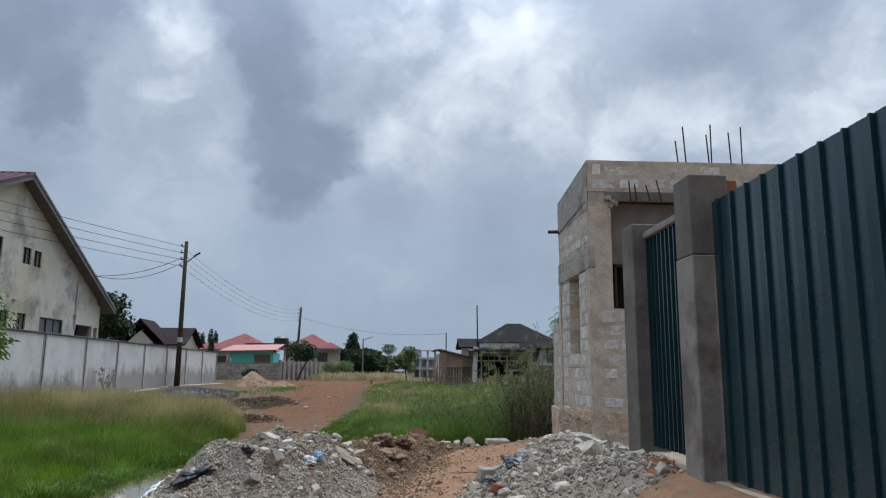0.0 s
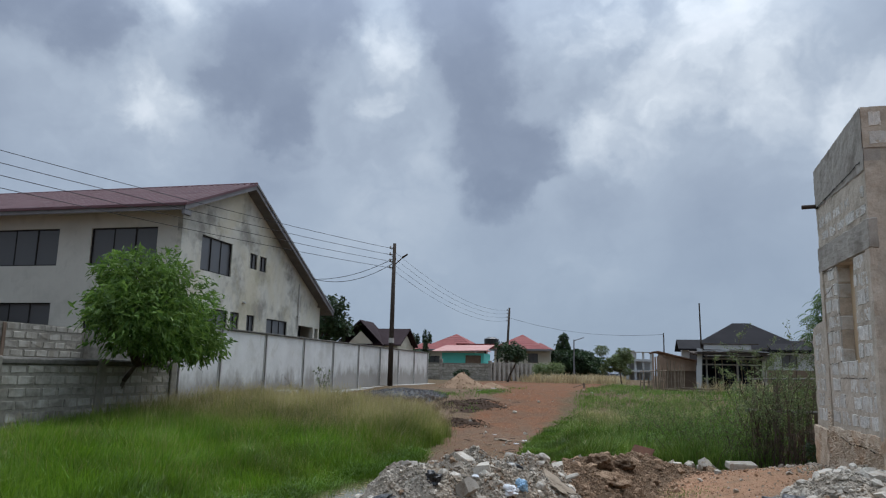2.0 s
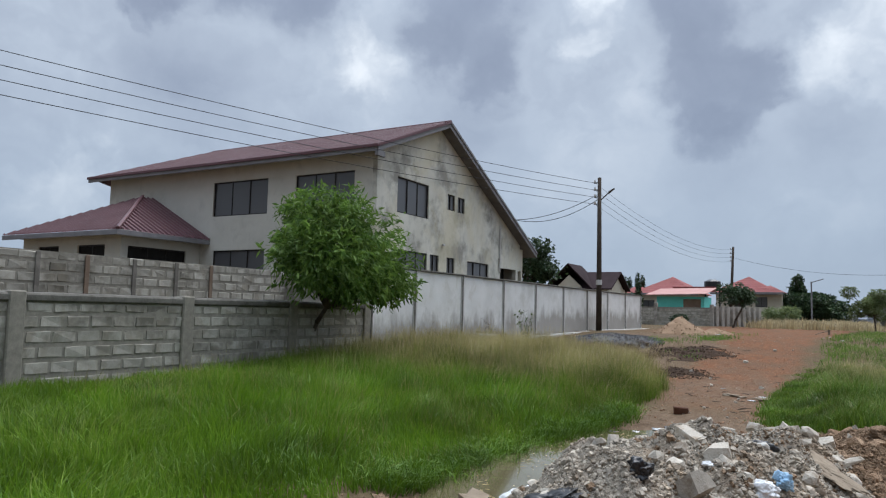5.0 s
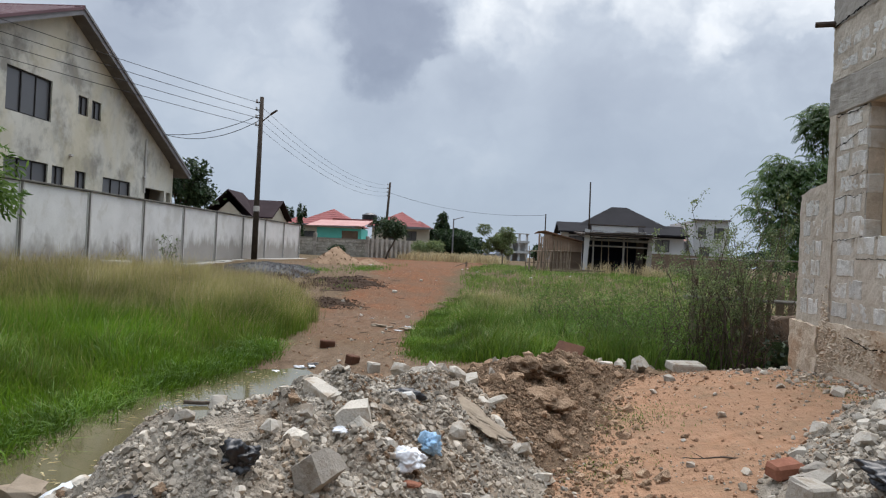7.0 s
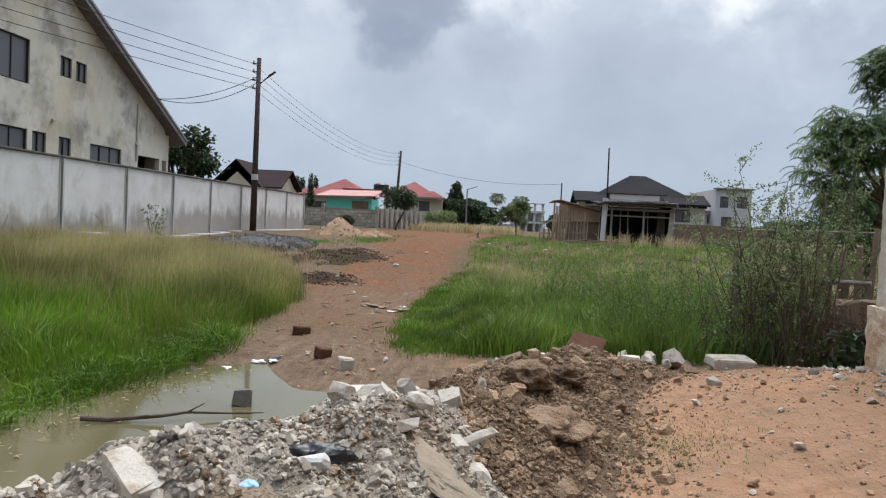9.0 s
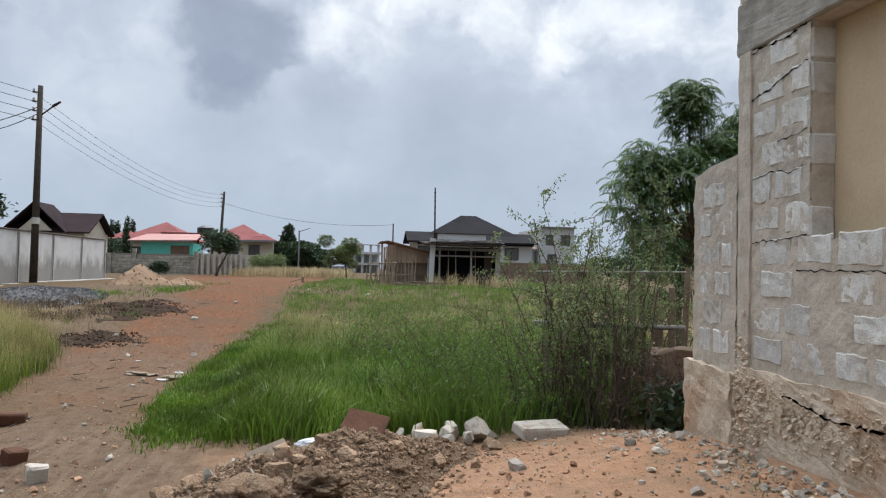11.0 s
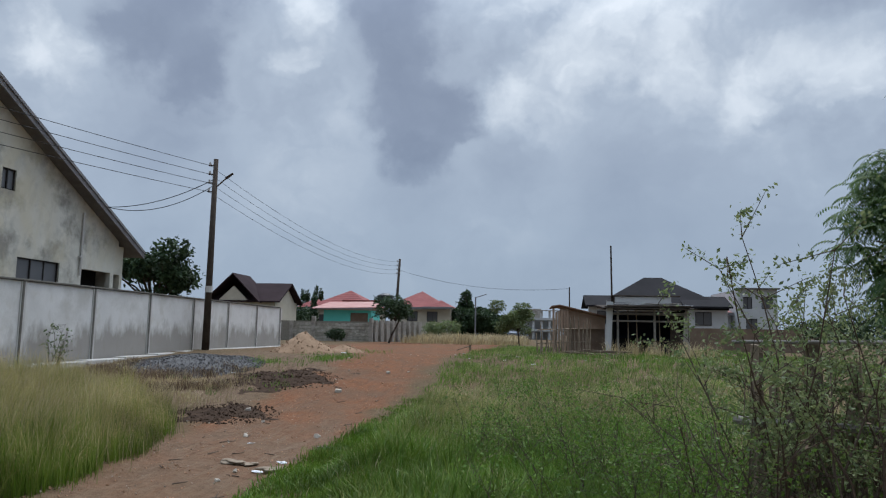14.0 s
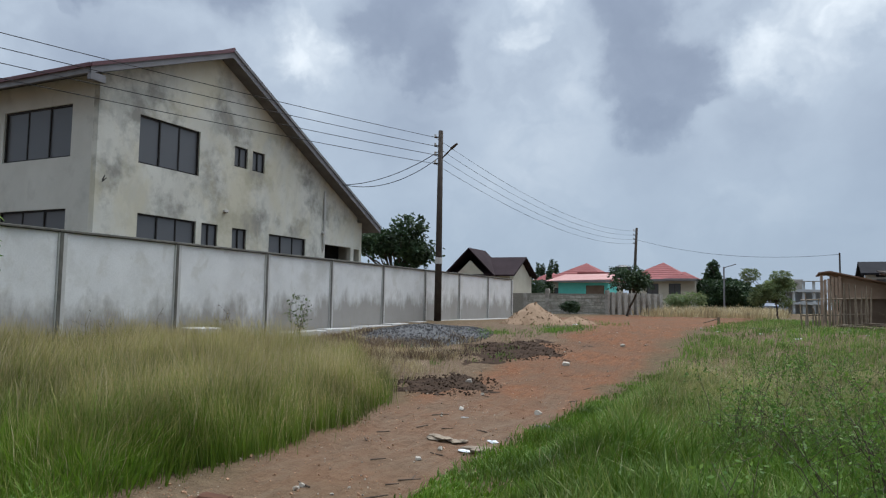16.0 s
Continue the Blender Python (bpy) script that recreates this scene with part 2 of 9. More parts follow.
def mottle(mt, tone, scale, lo, amt):
    """One more layer of damp or dirt over a surface, in soft-edged patches."""
    nt = mt.node_tree
    N, L = nt.nodes.new, nt.links.new
    bs = nt.nodes["Principled BSDF"]
    old = bs.inputs["Base Color"].links[0].from_socket
    geo = N("ShaderNodeNewGeometry")
    mp = N("ShaderNodeMapping")
    mp.inputs["Location"].default_value = (3.7 * scale, 1.9, 5.3)
    mp.inputs["Scale"].default_value = (1.0, 1.0, 0.7)
    L(geo.outputs["Position"], mp.inputs[0])
    n = N("ShaderNodeTexNoise")
    n.inputs["Scale"].default_value, n.inputs["Detail"].default_value, n.inputs["Roughness"].default_value = scale, 7, 0.62
    n.inputs["Distortion"].default_value = 0.4
    L(mp.outputs[0], n.inputs["Vector"])
    r = N("ShaderNodeMapRange")
    r.interpolation_type = "SMOOTHSTEP"
    L(n.outputs[0], r.inputs[0])
    r.inputs[1].default_value, r.inputs[2].default_value, r.inputs[4].default_value = lo, lo + 0.16, amt
    mx = N("ShaderNodeMix")
    mx.data_type = "RGBA"
    L(r.outputs[0], mx.inputs[0])
    L(old, mx.inputs[6])
    mx.inputs[7].default_value = (*tone, 1)
    L(mx.outputs[2], bs.inputs["Base Color"])
    return mt


def leafy(name, c1, c2, tipc=None, trans=0.25, rough=0.55):
    """Leaves and blades: tone by island, tip colour by the stored attribute, thin enough to let light through."""
    mt = bpy.data.materials.new(name)
    mt.use_nodes = True
    nt = mt.node_tree
    N, L = nt.nodes.new, nt.links.new
    bs = nt.nodes["Principled BSDF"]
    geo = N("ShaderNodeNewGeometry")
    mx = N("ShaderNodeMix")
    mx.data_type = "RGBA"
    L(geo.outputs["Random Per Island"], mx.inputs[0])
    mx.inputs[6].default_value, mx.inputs[7].default_value = (*c1, 1), (*c2, 1)
    col = mx.outputs[2]
    if tipc:
        at = N("ShaderNodeAttribute")
        at.attribute_name = "tip"
        m2 = N("ShaderNodeMix")
        m2.data_type = "RGBA"
        L(at.outputs["Fac"], m2.inputs[0])
        L(col, m2.inputs[6])
        m2.inputs[7].default_value = (*tipc, 1)
        col = m2.outputs[2]
    # broad noise in the value stands in for shading among clumps
    nz = N("ShaderNodeTexNoise")
    nz.inputs["Scale"].default_value, nz.inputs["Detail"].default_value = 0.9, 4
    L(geo.outputs["Position"], nz.inputs["Vector"])
    mr = N("ShaderNodeMapRange")
    L(nz.outputs[0], mr.inputs[0])
    mr.inputs[1].default_value, mr.inputs[2].default_value, mr.inputs[3].default_value, mr.inputs[4].default_value = 0.32, 0.68, 0.62, 1.35
    hv = N("ShaderNodeHueSaturation")
    L(mr.outputs[0], hv.inputs["Value"])
    L(col, hv.inputs["Color"])
    col = hv.outputs[0]
    L(col, bs.inputs["Base Color"])
    bs.inputs["Roughness"].default_value = rough
    bs.inputs["Specular IOR Level"].default_value = 0.3
    tr = N("ShaderNodeBsdfTranslucent")
    L(col, tr.inputs[0])
    ms = N("ShaderNodeMixShader")
    ms.inputs[0].default_value = trans
    L(bs.outputs[0], ms.inputs[1])
    L(tr.outputs[0], ms.inputs[2])
    L(ms.outputs[0], nt.nodes["Material Output"].inputs[0])
    return mt


M_PLASTER = mottle(mottle(surf("weathered_cement_render", (0.49, 0.475, 0.41), (0.61, 0.595, 0.525), 0.9, 0.7, 40, 0.25, stain=(0.21, 0.20, 0.175), stain_amt=0.85, stain_scale=0.6, stain_lo=0.485), (0.36, 0.355, 0.315), 1.7, 0.49, 0.45), (0.52, 0.47, 0.33), 0.35, 0.48, 0.6)
M_PLASTER_S = mottle(surf("clean_cement_render", (0.48, 0.465, 0.41), (0.565, 0.55, 0.49), 0.9, 0.8, 40, 0.2, stain=(0.35, 0.34, 0.30), stain_amt=0.5, stain_scale=0.4, stain_lo=0.55), (0.38, 0.365, 0.32), 1.6, 0.54, 0.45)
M_WHITEWALL = rising_damp(mottle(surf("dusty_white_render", (0.55, 0.54, 0.515), (0.67, 0.66, 0.635), 0.9, 0.9, 30, 0.2, stain=(0.44, 0.425, 0.385), stain_amt=0.65, stain_scale=0.5, stain_lo=0.53), (0.49, 0.465, 0.41), 2.2, 0.52, 0.5), 1.12, 1.62, (0.21, 0.185, 0.155), 0.72)
M_POST = surf("stained_concrete_post", (0.42, 0.405, 0.375), (0.54, 0.525, 0.495), 0.9, 2, 40, 0.3)
M_COPING = surf("mossy_coping", (0.075, 0.07, 0.06), (0.16, 0.15, 0.13), 0.95, 3, 40, 0.4)
M_CONC = surf("grey_concrete", (0.30, 0.275, 0.24), (0.41, 0.38, 0.335), 0.9, 2.5, 45, 0.5, stain=(0.19, 0.168, 0.14), stain_amt=0.75, stain_scale=1.6, stain_lo=0.50)
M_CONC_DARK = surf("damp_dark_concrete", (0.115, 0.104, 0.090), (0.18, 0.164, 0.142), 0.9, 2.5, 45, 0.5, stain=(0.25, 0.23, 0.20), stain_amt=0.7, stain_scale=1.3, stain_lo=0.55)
M_PILLAR = mottle(surf("raw_cast_concrete", (0.21, 0.193, 0.168), (0.31, 0.288, 0.255), 0.92, 2.5, 45, 0.6, stain=(0.12, 0.105, 0.086), stain_amt=0.8, stain_scale=1.4, stain_lo=0.48), (0.36, 0.33, 0.285), 3.0, 0.54, 0.5)
M_BLOCK = surf("sandcrete_block", (0.49, 0.475, 0.44), (0.64, 0.62, 0.575), 0.95, 7, 70, 0.8, rnd=0.14, stain=(0.42, 0.36, 0.285), stain_amt=0.85, stain_scale=5.0, stain_lo=0.51)
M_BLOCK_OLD = mottle(surf("old_sandcrete_block", (0.29, 0.272, 0.228), (0.42, 0.395, 0.34), 0.95, 4, 60, 0.6, rnd=0.15, stain=(0.12, 0.108, 0.085), stain_amt=0.85, stain_scale=0.8, stain_lo=0.50), (0.20, 0.175, 0.135), 2.4, 0.50, 0.6)
M_MORTAR = surf("rough_mortar", (0.42, 0.36, 0.29), (0.55, 0.487, 0.405), 0.98, 5, 34, 0.7, stain=(0.33, 0.285, 0.232), stain_amt=0.75, stain_scale=2.6, stain_lo=0.50, dist=0.015)
M_MORTAR_OLD = surf("old_mortar", (0.19, 0.173, 0.142), (0.28, 0.258, 0.215), 0.98, 9, 60, 0.7)
M_PLINTH = surf("laterite_stained_plinth", (0.44, 0.345, 0.25), (0.60, 0.50, 0.39), 0.98, 4, 40, 0.8, stain=(0.42, 0.265, 0.16), stain_amt=0.7, stain_scale=1.4, stain_lo=0.50, dist=0.02)
M_PLY = surf("tan_plywood", (0.50, 0.37, 0.235), (0.60, 0.47, 0.32), 0.8, 3, 50, 0.1, stain=(0.40, 0.28, 0.17), stain_amt=0.5, stain_scale=1.5)
M_GATE = surf("dark_green_sheet_metal", (0.0090, 0.034, 0.044), (0.0155, 0.048, 0.060), 0.24, 1.5, 30, 0.04, metal=0.0, spec=0.5, stain=(0.018, 0.044, 0.052), stain_amt=0.5, stain_scale=1.2)
M_ROOF = surf("maroon_roof_sheet", (0.090, 0.034, 0.040), (0.135, 0.062, 0.068), 0.5, 0.6, 20, 0.05, spec=0.4)
M_ROOF_RED = surf("red_roof_tiles", (0.215, 0.055, 0.052), (0.285, 0.086, 0.080), 0.7, 0.5, 8, 0.3)
M_ROOF_DARK = surf("charcoal_roof_shingles", (0.010, 0.010, 0.012), (0.020, 0.019, 0.022), 0.9, 0.7, 8, 0.4, spec=0.15)
M_ROOF_BROWN = surf("dark_brown_roof_shingles", (0.020, 0.011, 0.013), (0.036, 0.022, 0.024), 0.9, 0.7, 8, 0.4, spec=0.15)
M_FASCIA = surf("grey_fascia_board", (0.16, 0.155, 0.16), (0.22, 0.215, 0.22), 0.7, 2, 20, 0.05)
M_SOFFIT = surf("grey_boarded_soffit", (0.115, 0.105, 0.10), (0.165, 0.155, 0.15), 0.85, 2, 20, 0.15)
M_FRAME = surf("dark_aluminium", (0.025, 0.022, 0.02), (0.04, 0.036, 0.032), 0.45, 5, 50, 0.05, metal=0.3)
M_WOOD_POLE = surf("creosoted_pole", (0.035, 0.026, 0.020), (0.075, 0.060, 0.048), 0.9, 3, 30, 0.5)
M_WOOD = surf("weathered_timber", (0.15, 0.115, 0.08), (0.27, 0.22, 0.165), 0.9, 4, 40, 0.5, rnd=0.25)
M_WOOD_GREY = surf("grey_weathered_timber", (0.20, 0.185, 0.165), (0.34, 0.32, 0.29), 0.9, 4, 40, 0.5, rnd=0.25)
M_BARK = surf("rough_bark", (0.055, 0.04, 0.03), (0.11, 0.085, 0.065), 0.95, 6, 40, 0.8)
M_STEEL = surf("rusty_rebar", (0.04, 0.032, 0.028), (0.085, 0.06, 0.045), 0.8, 10, 80, 0.3, metal=0.2)
M_WIRE = surf("cable_sheath", (0.02, 0.02, 0.022), (0.03, 0.03, 0.032), 0.6, 5, 20, 0.0)
M_PORC = surf("glazed_porcelain", (0.45, 0.43, 0.40), (0.5, 0.48, 0.45), 0.2, 5, 20, 0.0)
# near-black that stands in for the shade inside rooms, gaps and openings
M_DARK = surf("shade_black", (0.012, 0.011, 0.010), (0.02, 0.019, 0.018), 0.9, 3, 20, 0.1)
M_RUBBLE = surf("broken_concrete", (0.37, 0.33, 0.275), (0.54, 0.50, 0.43), 0.96, 9, 80, 0.9, rnd=0.32, stain=(0.27, 0.21, 0.15), stain_amt=0.85, stain_scale=9.0, stain_lo=0.48)
M_RUBBLE_S = surf("concrete_crumbs", (0.265, 0.225, 0.175), (0.43, 0.385, 0.32), 0.96, 9, 80, 0.6, island=0.45, stain=(0.26, 0.19, 0.125), stain_amt=0.6, stain_scale=1.5, stain_lo=0.50)
M_HEAP = surf("rubble_dust", (0.28, 0.235, 0.18), (0.40, 0.35, 0.285), 0.98, 7, 70, 1.0, stain=(0.26, 0.18, 0.115), stain_amt=0.7, stain_scale=0.9, stain_lo=0.5, dist=0.05)
M_SOIL = surf("brown_dug_soil", (0.190, 0.120, 0.074), (0.345, 0.245, 0.165), 0.98, 6, 60, 1.0, rnd=0.32, island=0.32, dist=0.05, spec=0.05)
M_CLOD = surf("earth_clods", (0.27, 0.15, 0.086), (0.40, 0.245, 0.155), 0.98, 6, 60, 0.6, island=0.3)
M_SAND = surf("pale_sand", (0.215, 0.135, 0.082), (0.30, 0.205, 0.132), 0.98, 2, 40, 0.5, dist=0.03)
M_GRAVEL = surf("grey_quarry_gravel", (0.070, 0.068, 0.068), (0.135, 0.132, 0.130), 0.95, 8, 60, 0.5, island=0.35, spec=0.05)
M_BURN = surf("burnt_rubbish_ash", (0.028, 0.019, 0.014), (0.070, 0.046, 0.032), 0.98, 5, 50, 0.8, island=0.5, dist=0.03, spec=0.03)
M_BRICK_RED = surf("red_fired_clay", (0.19, 0.075, 0.045), (0.28, 0.12, 0.075), 0.9, 8, 60, 0.4)
M_RUST = surf("rust_brown_plate", (0.070, 0.030, 0.018), (0.115, 0.052, 0.030), 0.85, 5, 40, 0.3)
M_BAG_BLACK = surf("black_polythene", (0.008, 0.008, 0.009), (0.016, 0.016, 0.018), 0.35, 8, 30, 0.2, spec=0.5)
M_BAG_WHITE = surf("white_polythene", (0.62, 0.63, 0.64), (0.74, 0.75, 0.76), 0.45, 8, 30, 0.2, spec=0.4)
M_BAG_SPOT = surf("white_polythene_with_dark_spots", (0.62, 0.63, 0.64), (0.74, 0.75, 0.76), 0.45, 8, 30, 0.2, spec=0.4, stain=(0.02, 0.02, 0.022), stain_amt=1.0, stain_scale=28.0, stain_lo=0.60)
M_BAG_BLUE = surf("pale_blue_polythene", (0.22, 0.42, 0.62), (0.38, 0.56, 0.72), 0.45, 8, 30, 0.2, spec=0.4)
M_BAG_GREEN = surf("pale_green_net_bag", (0.26, 0.29, 0.20), (0.36, 0.38, 0.28), 0.8, 8, 40, 0.4)
M_SACK = surf("brown_woven_sack", (0.22, 0.17, 0.12), (0.32, 0.26, 0.195), 0.95, 6, 90, 0.5)
M_TEAL = surf("turquoise_paint", (0.10, 0.48, 0.42), (0.14, 0.56, 0.49), 0.7, 1, 20, 0.1)
M_TIN = surf("pale_pink_tin_roof", (0.40, 0.20, 0.175), (0.50, 0.29, 0.26), 0.7, 1, 20, 0.1)
M_CREAM = surf("cream_painted_wall", (0.46, 0.42, 0.33), (0.54, 0.50, 0.41), 0.9, 1, 20, 0.1)
M_PALE = surf("pale_grey_painted_wall", (0.44, 0.45, 0.45), (0.52, 0.53, 0.53), 0.9, 1, 20, 0.1)
M_RUSTROOF = surf("rusted_tin", (0.16, 0.085, 0.055), (0.26, 0.16, 0.11), 0.8, 1, 20, 0.2)
M_PLANK = surf("pinkish_plank_wall", (0.30, 0.21, 0.15), (0.40, 0.29, 0.215), 0.9, 2, 30, 0.3)
M_MUD = surf("brown_mud_block", (0.15, 0.105, 0.075), (0.21, 0.155, 0.115), 0.95, 2, 30, 0.5)
M_TARP = surf("dark_blue_tarpaulin", (0.012, 0.016, 0.034), (0.022, 0.027, 0.05), 0.7, 3, 20, 0.3)
M_CAR = surf("silver_blue_car_paint", (0.10, 0.125, 0.16), (0.12, 0.15, 0.19), 0.45, 1, 10, 0.0, metal=0.2, spec=0.4)

M_GRASS = leafy("olive_green_grass", (0.046, 0.110, 0.005), (0.112, 0.198, 0.013), (0.58, 0.44, 0.205), 0.24)
# lush near grass: M_GRASS tones about 1.4 times up, extra brightness put into colour
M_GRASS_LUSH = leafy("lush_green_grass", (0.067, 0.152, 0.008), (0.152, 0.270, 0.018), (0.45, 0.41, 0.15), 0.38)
M_GRASS2 = leafy("mixed_green_weeds", (0.064, 0.146, 0.020), (0.170, 0.272, 0.048), (0.46, 0.36, 0.20), 0.40)
M_STRAW = leafy("dry_straw_grass", (0.36, 0.285, 0.15), (0.54, 0.45, 0.27), (0.60, 0.51, 0.34))
M_STRAW_DARK = leafy("dead_brown_weeds", (0.10, 0.065, 0.04), (0.20, 0.135, 0.085), (0.30, 0.22, 0.14))
M_SOIL_RED = surf("red_laterite_soil", (0.26, 0.085, 0.035), (0.36, 0.135, 0.06), 0.98, 6, 60, 1.0, island=0.2, dist=0.04)
M_LEAF = leafy("fresh_green_leaves", (0.060, 0.128, 0.021), (0.180, 0.285, 0.055), None, 0.42)
M_LEAF_NEEM = leafy("neem_leaflets", (0.030, 0.075, 0.020), (0.095, 0.155, 0.045), None, 0.35)
M_LEAF_DARK = leafy("dark_far_foliage", (0.020, 0.045, 0.019), (0.058, 0.092, 0.036), None, 0.2)
M_LEAF_OLIVE = leafy("olive_scrub_leaves", (0.095, 0.140, 0.055), (0.225, 0.265, 0.115), None, 0.38)


def glass_mat(name, tone, rough=0.08):
    mt = bpy.data.materials.new(name)
    mt.use_nodes = True
    b = mt.node_tree.nodes["Principled BSDF"]
    b.inputs["Base Color"].default_value = (*tone, 1)
    b.inputs["Roughness"].default_value = rough
    b.inputs["Specular IOR Level"].default_value = 0.6
    nt = mt.node_tree
    n = nt.nodes.new("ShaderNodeTexNoise")
    n.inputs["Scale"].default_value = 1.3
    bp = nt.nodes.new("ShaderNodeBump")
    bp.inputs["Strength"].default_value = 0.05
    nt.links.new(n.outputs[0], bp.inputs["Height"])
    nt.links.new(bp.outputs[0], b.inputs["Normal"])
    return mt


M_GLASS = glass_mat("dusty_tinted_glass", (0.085, 0.085, 0.088), 0.3)
M_CARGLASS = glass_mat("car_window_glass", (0.02, 0.022, 0.025))


def water_mat():
    mt = bpy.data.materials.new("muddy_puddle_water")
    mt.use_nodes = True
    nt = mt.node_tree
    b = nt.nodes["Principled BSDF"]
    n = nt.nodes.new("ShaderNodeTexNoise")
    n.inputs["Scale"].default_value = 2.5
    n.inputs["Detail"].default_value = 5
    mx = nt.nodes.new("ShaderNodeMix")
    mx.data_type = "RGBA"
    nt.links.new(n.outputs[0], mx.inputs[0])
    mx.inputs[6].default_value, mx.inputs[7].default_value = (0.085, 0.075, 0.034, 1), (0.15, 0.13, 0.072, 1)
    nt.links.new(mx.outputs[2], b.inputs["Base Color"])
    b.inputs["Roughness"].default_value = 0.06
    b.inputs["Specular IOR Level"].default_value = 0.5
    bp = nt.nodes.new("ShaderNodeBump")
    bp.inputs["Strength"].default_value = 0.03
    nt.links.new(n.outputs[0], bp.inputs["Height"])
    nt.links.new(bp.outputs[0], b.inputs["Normal"])
    return mt


M_WATER = water_mat()


def ground_mat():
    """Soil in three kinds, by the stored zones: red laterite road, orange trodden dirt, dark field soil."""
    mt = bpy.data.materials.new("bare_earth")
    mt.use_nodes = True
    nt = mt.node_tree
    N, L = nt.nodes.new, nt.links.new
    b = nt.nodes["Principled BSDF"]
    geo = N("ShaderNodeNewGeometry")

    def nz(s, d=5, r=0.6):
        n = N("ShaderNodeTexNoise")
        n.inputs["Scale"].default_value, n.inputs["Detail"].default_value, n.inputs["Roughness"].default_value = s, d, r
        L(geo.outputs["Position"], n.inputs["Vector"])
        return n.outputs[0]

    def mix(f, a, c):
        x = N("ShaderNodeMix")
        x.data_type = "RGBA"
        for s, v in ((0, f), (6, a), (7, c)):
            if isinstance(v, tuple):
                x.inputs[s].default_value = (*v, 1)
            else:
                L(v, x.inputs[s])
        return x.outputs[2]

    def rng(v, lo, hi):
        r = N("ShaderNodeMapRange")
        L(v, r.inputs[0])
        r.inputs[1].default_value, r.inputs[2].default_value = lo, hi
        return r.outputs[0]
    n1, n2, n3 = nz(0.8), nz(7.0), nz(45.0, 3)
    at = N("ShaderNodeAttribute")
    at.attribute_name = "zone"
    sp = N("ShaderNodeSeparateColor")
    L(at.outputs["Color"], sp.inputs[0])
    # streaks drawn out along the track by wheels
    mp = N("ShaderNodeMapping")
    mp.inputs["Scale"].default_value = (1.0, 0.16, 1.0)
    L(geo.outputs["Position"], mp.inputs[0])
    sk = N("ShaderNodeTexNoise")
    sk.inputs["Scale"].default_value, sk.inputs["Detail"].default_value, sk.inputs["Roughness"].default_value = 9.0, 5, 0.6
    L(mp.outputs[0], sk.inputs["Vector"])
    n4 = nz(2.6)
    f = rng(n2, 0.3, 0.7)
    field = mix(f, (0.085, 0.06, 0.035), (0.15, 0.11, 0.065))
    road = mix(f, (0.155, 0.066, 0.033), (0.225, 0.106, 0.057))
    road = mix(rng(sk.outputs[0], 0.48, 0.70), road, (0.115, 0.068, 0.043))
    road = mix(rng(n1, 0.42, 0.68), road, (0.135, 0.085, 0.055))
    dirt = mix(f, (0.270, 0.143, 0.080), (0.390, 0.232, 0.145))
    dirt = mix(rng(n1, 0.36, 0.80), dirt, (0.285, 0.180, 0.115))
    dirt = mix(rng(n4, 0.50, 0.72), dirt, (0.235, 0.152, 0.095))
    mudc = mix(f, (0.098, 0.064, 0.042), (0.175, 0.122, 0.082))
    mudc = mix(rng(sk.outputs[0], 0.46, 0.66), mudc, (0.195, 0.138, 0.094))
    col = mix(sp.outputs[0], field, road)
    col = mix(sp.outputs[1], col, dirt)
    col = mix(sp.outputs[2], col, mudc)
    peb = mix(rng(n3, 0.64, 0.72), col, (0.27, 0.185, 0.12))
    L(peb, b.inputs["Base Color"])
    b.inputs["Roughness"].default_value = 0.95
    b.inputs["Specular IOR Level"].default_value = 0.06
    ad = N("ShaderNodeMath")
    ad.operation = "MULTIPLY_ADD"
    L(n3, ad.inputs[0])
    ad.inputs[1].default_value = 0.35
    sa = N("ShaderNodeMath")
    sa.operation = "ADD"
    L(n2, sa.inputs[0])
    L(sk.outputs[0], sa.inputs[1])
    L(sa.outputs[0], ad.inputs[2])
    bp = N("ShaderNodeBump")
    bp.inputs["Strength"].default_value = 1.0
    bp.inputs["Distance"].default_value = 0.05
    L(ad.outputs[0], bp.inputs["Height"])
    L(bp.outputs[0], b.inputs["Normal"])
    return mt


M_GROUND = ground_mat()

# ---- building helpers ----
RNG = np.random.default_rng(7)


def wm(o):
    """World matrix from the object's own numbers."""
    return o.matrix_basis if o.parent is None else wm(o.parent) @ o.matrix_parent_inverse @ o.matrix_basis


def thing(name, at, label, category, group="", kind=""):
    e = new(name)
    e.empty_display_size = 0.3
    e.matrix_basis = Matrix.Translation(at)
    return tagged(e, label, category, group, kind)


def adopt(ob, parent):
    ob.parent = parent
    ob.matrix_parent_inverse = wm(parent).inverted()
    return ob


def link(name, me, mat, parent=None, label="", smooth=False):
    if mat is not None and not me.materials:
        for mt in (mat if isinstance(mat, (list, tuple)) else [mat]):
            me.materials.append(mt)
    if smooth:
        me.shade_smooth()
    ob = new(name, me)
    if parent is not None:
        adopt(ob, parent)
    if label:
        ob["label"] = label
    return ob


def part(name, bm, mat, parent=None, label="", smooth=False):
    me = bpy.data.meshes.new(name)
    bmesh.ops.recalc_face_normals(bm, faces=bm.faces)
    bm.to_mesh(me)
    bm.free()
    return link(name, me, mat, parent, label, smooth)


def B():
    return bmesh.new()


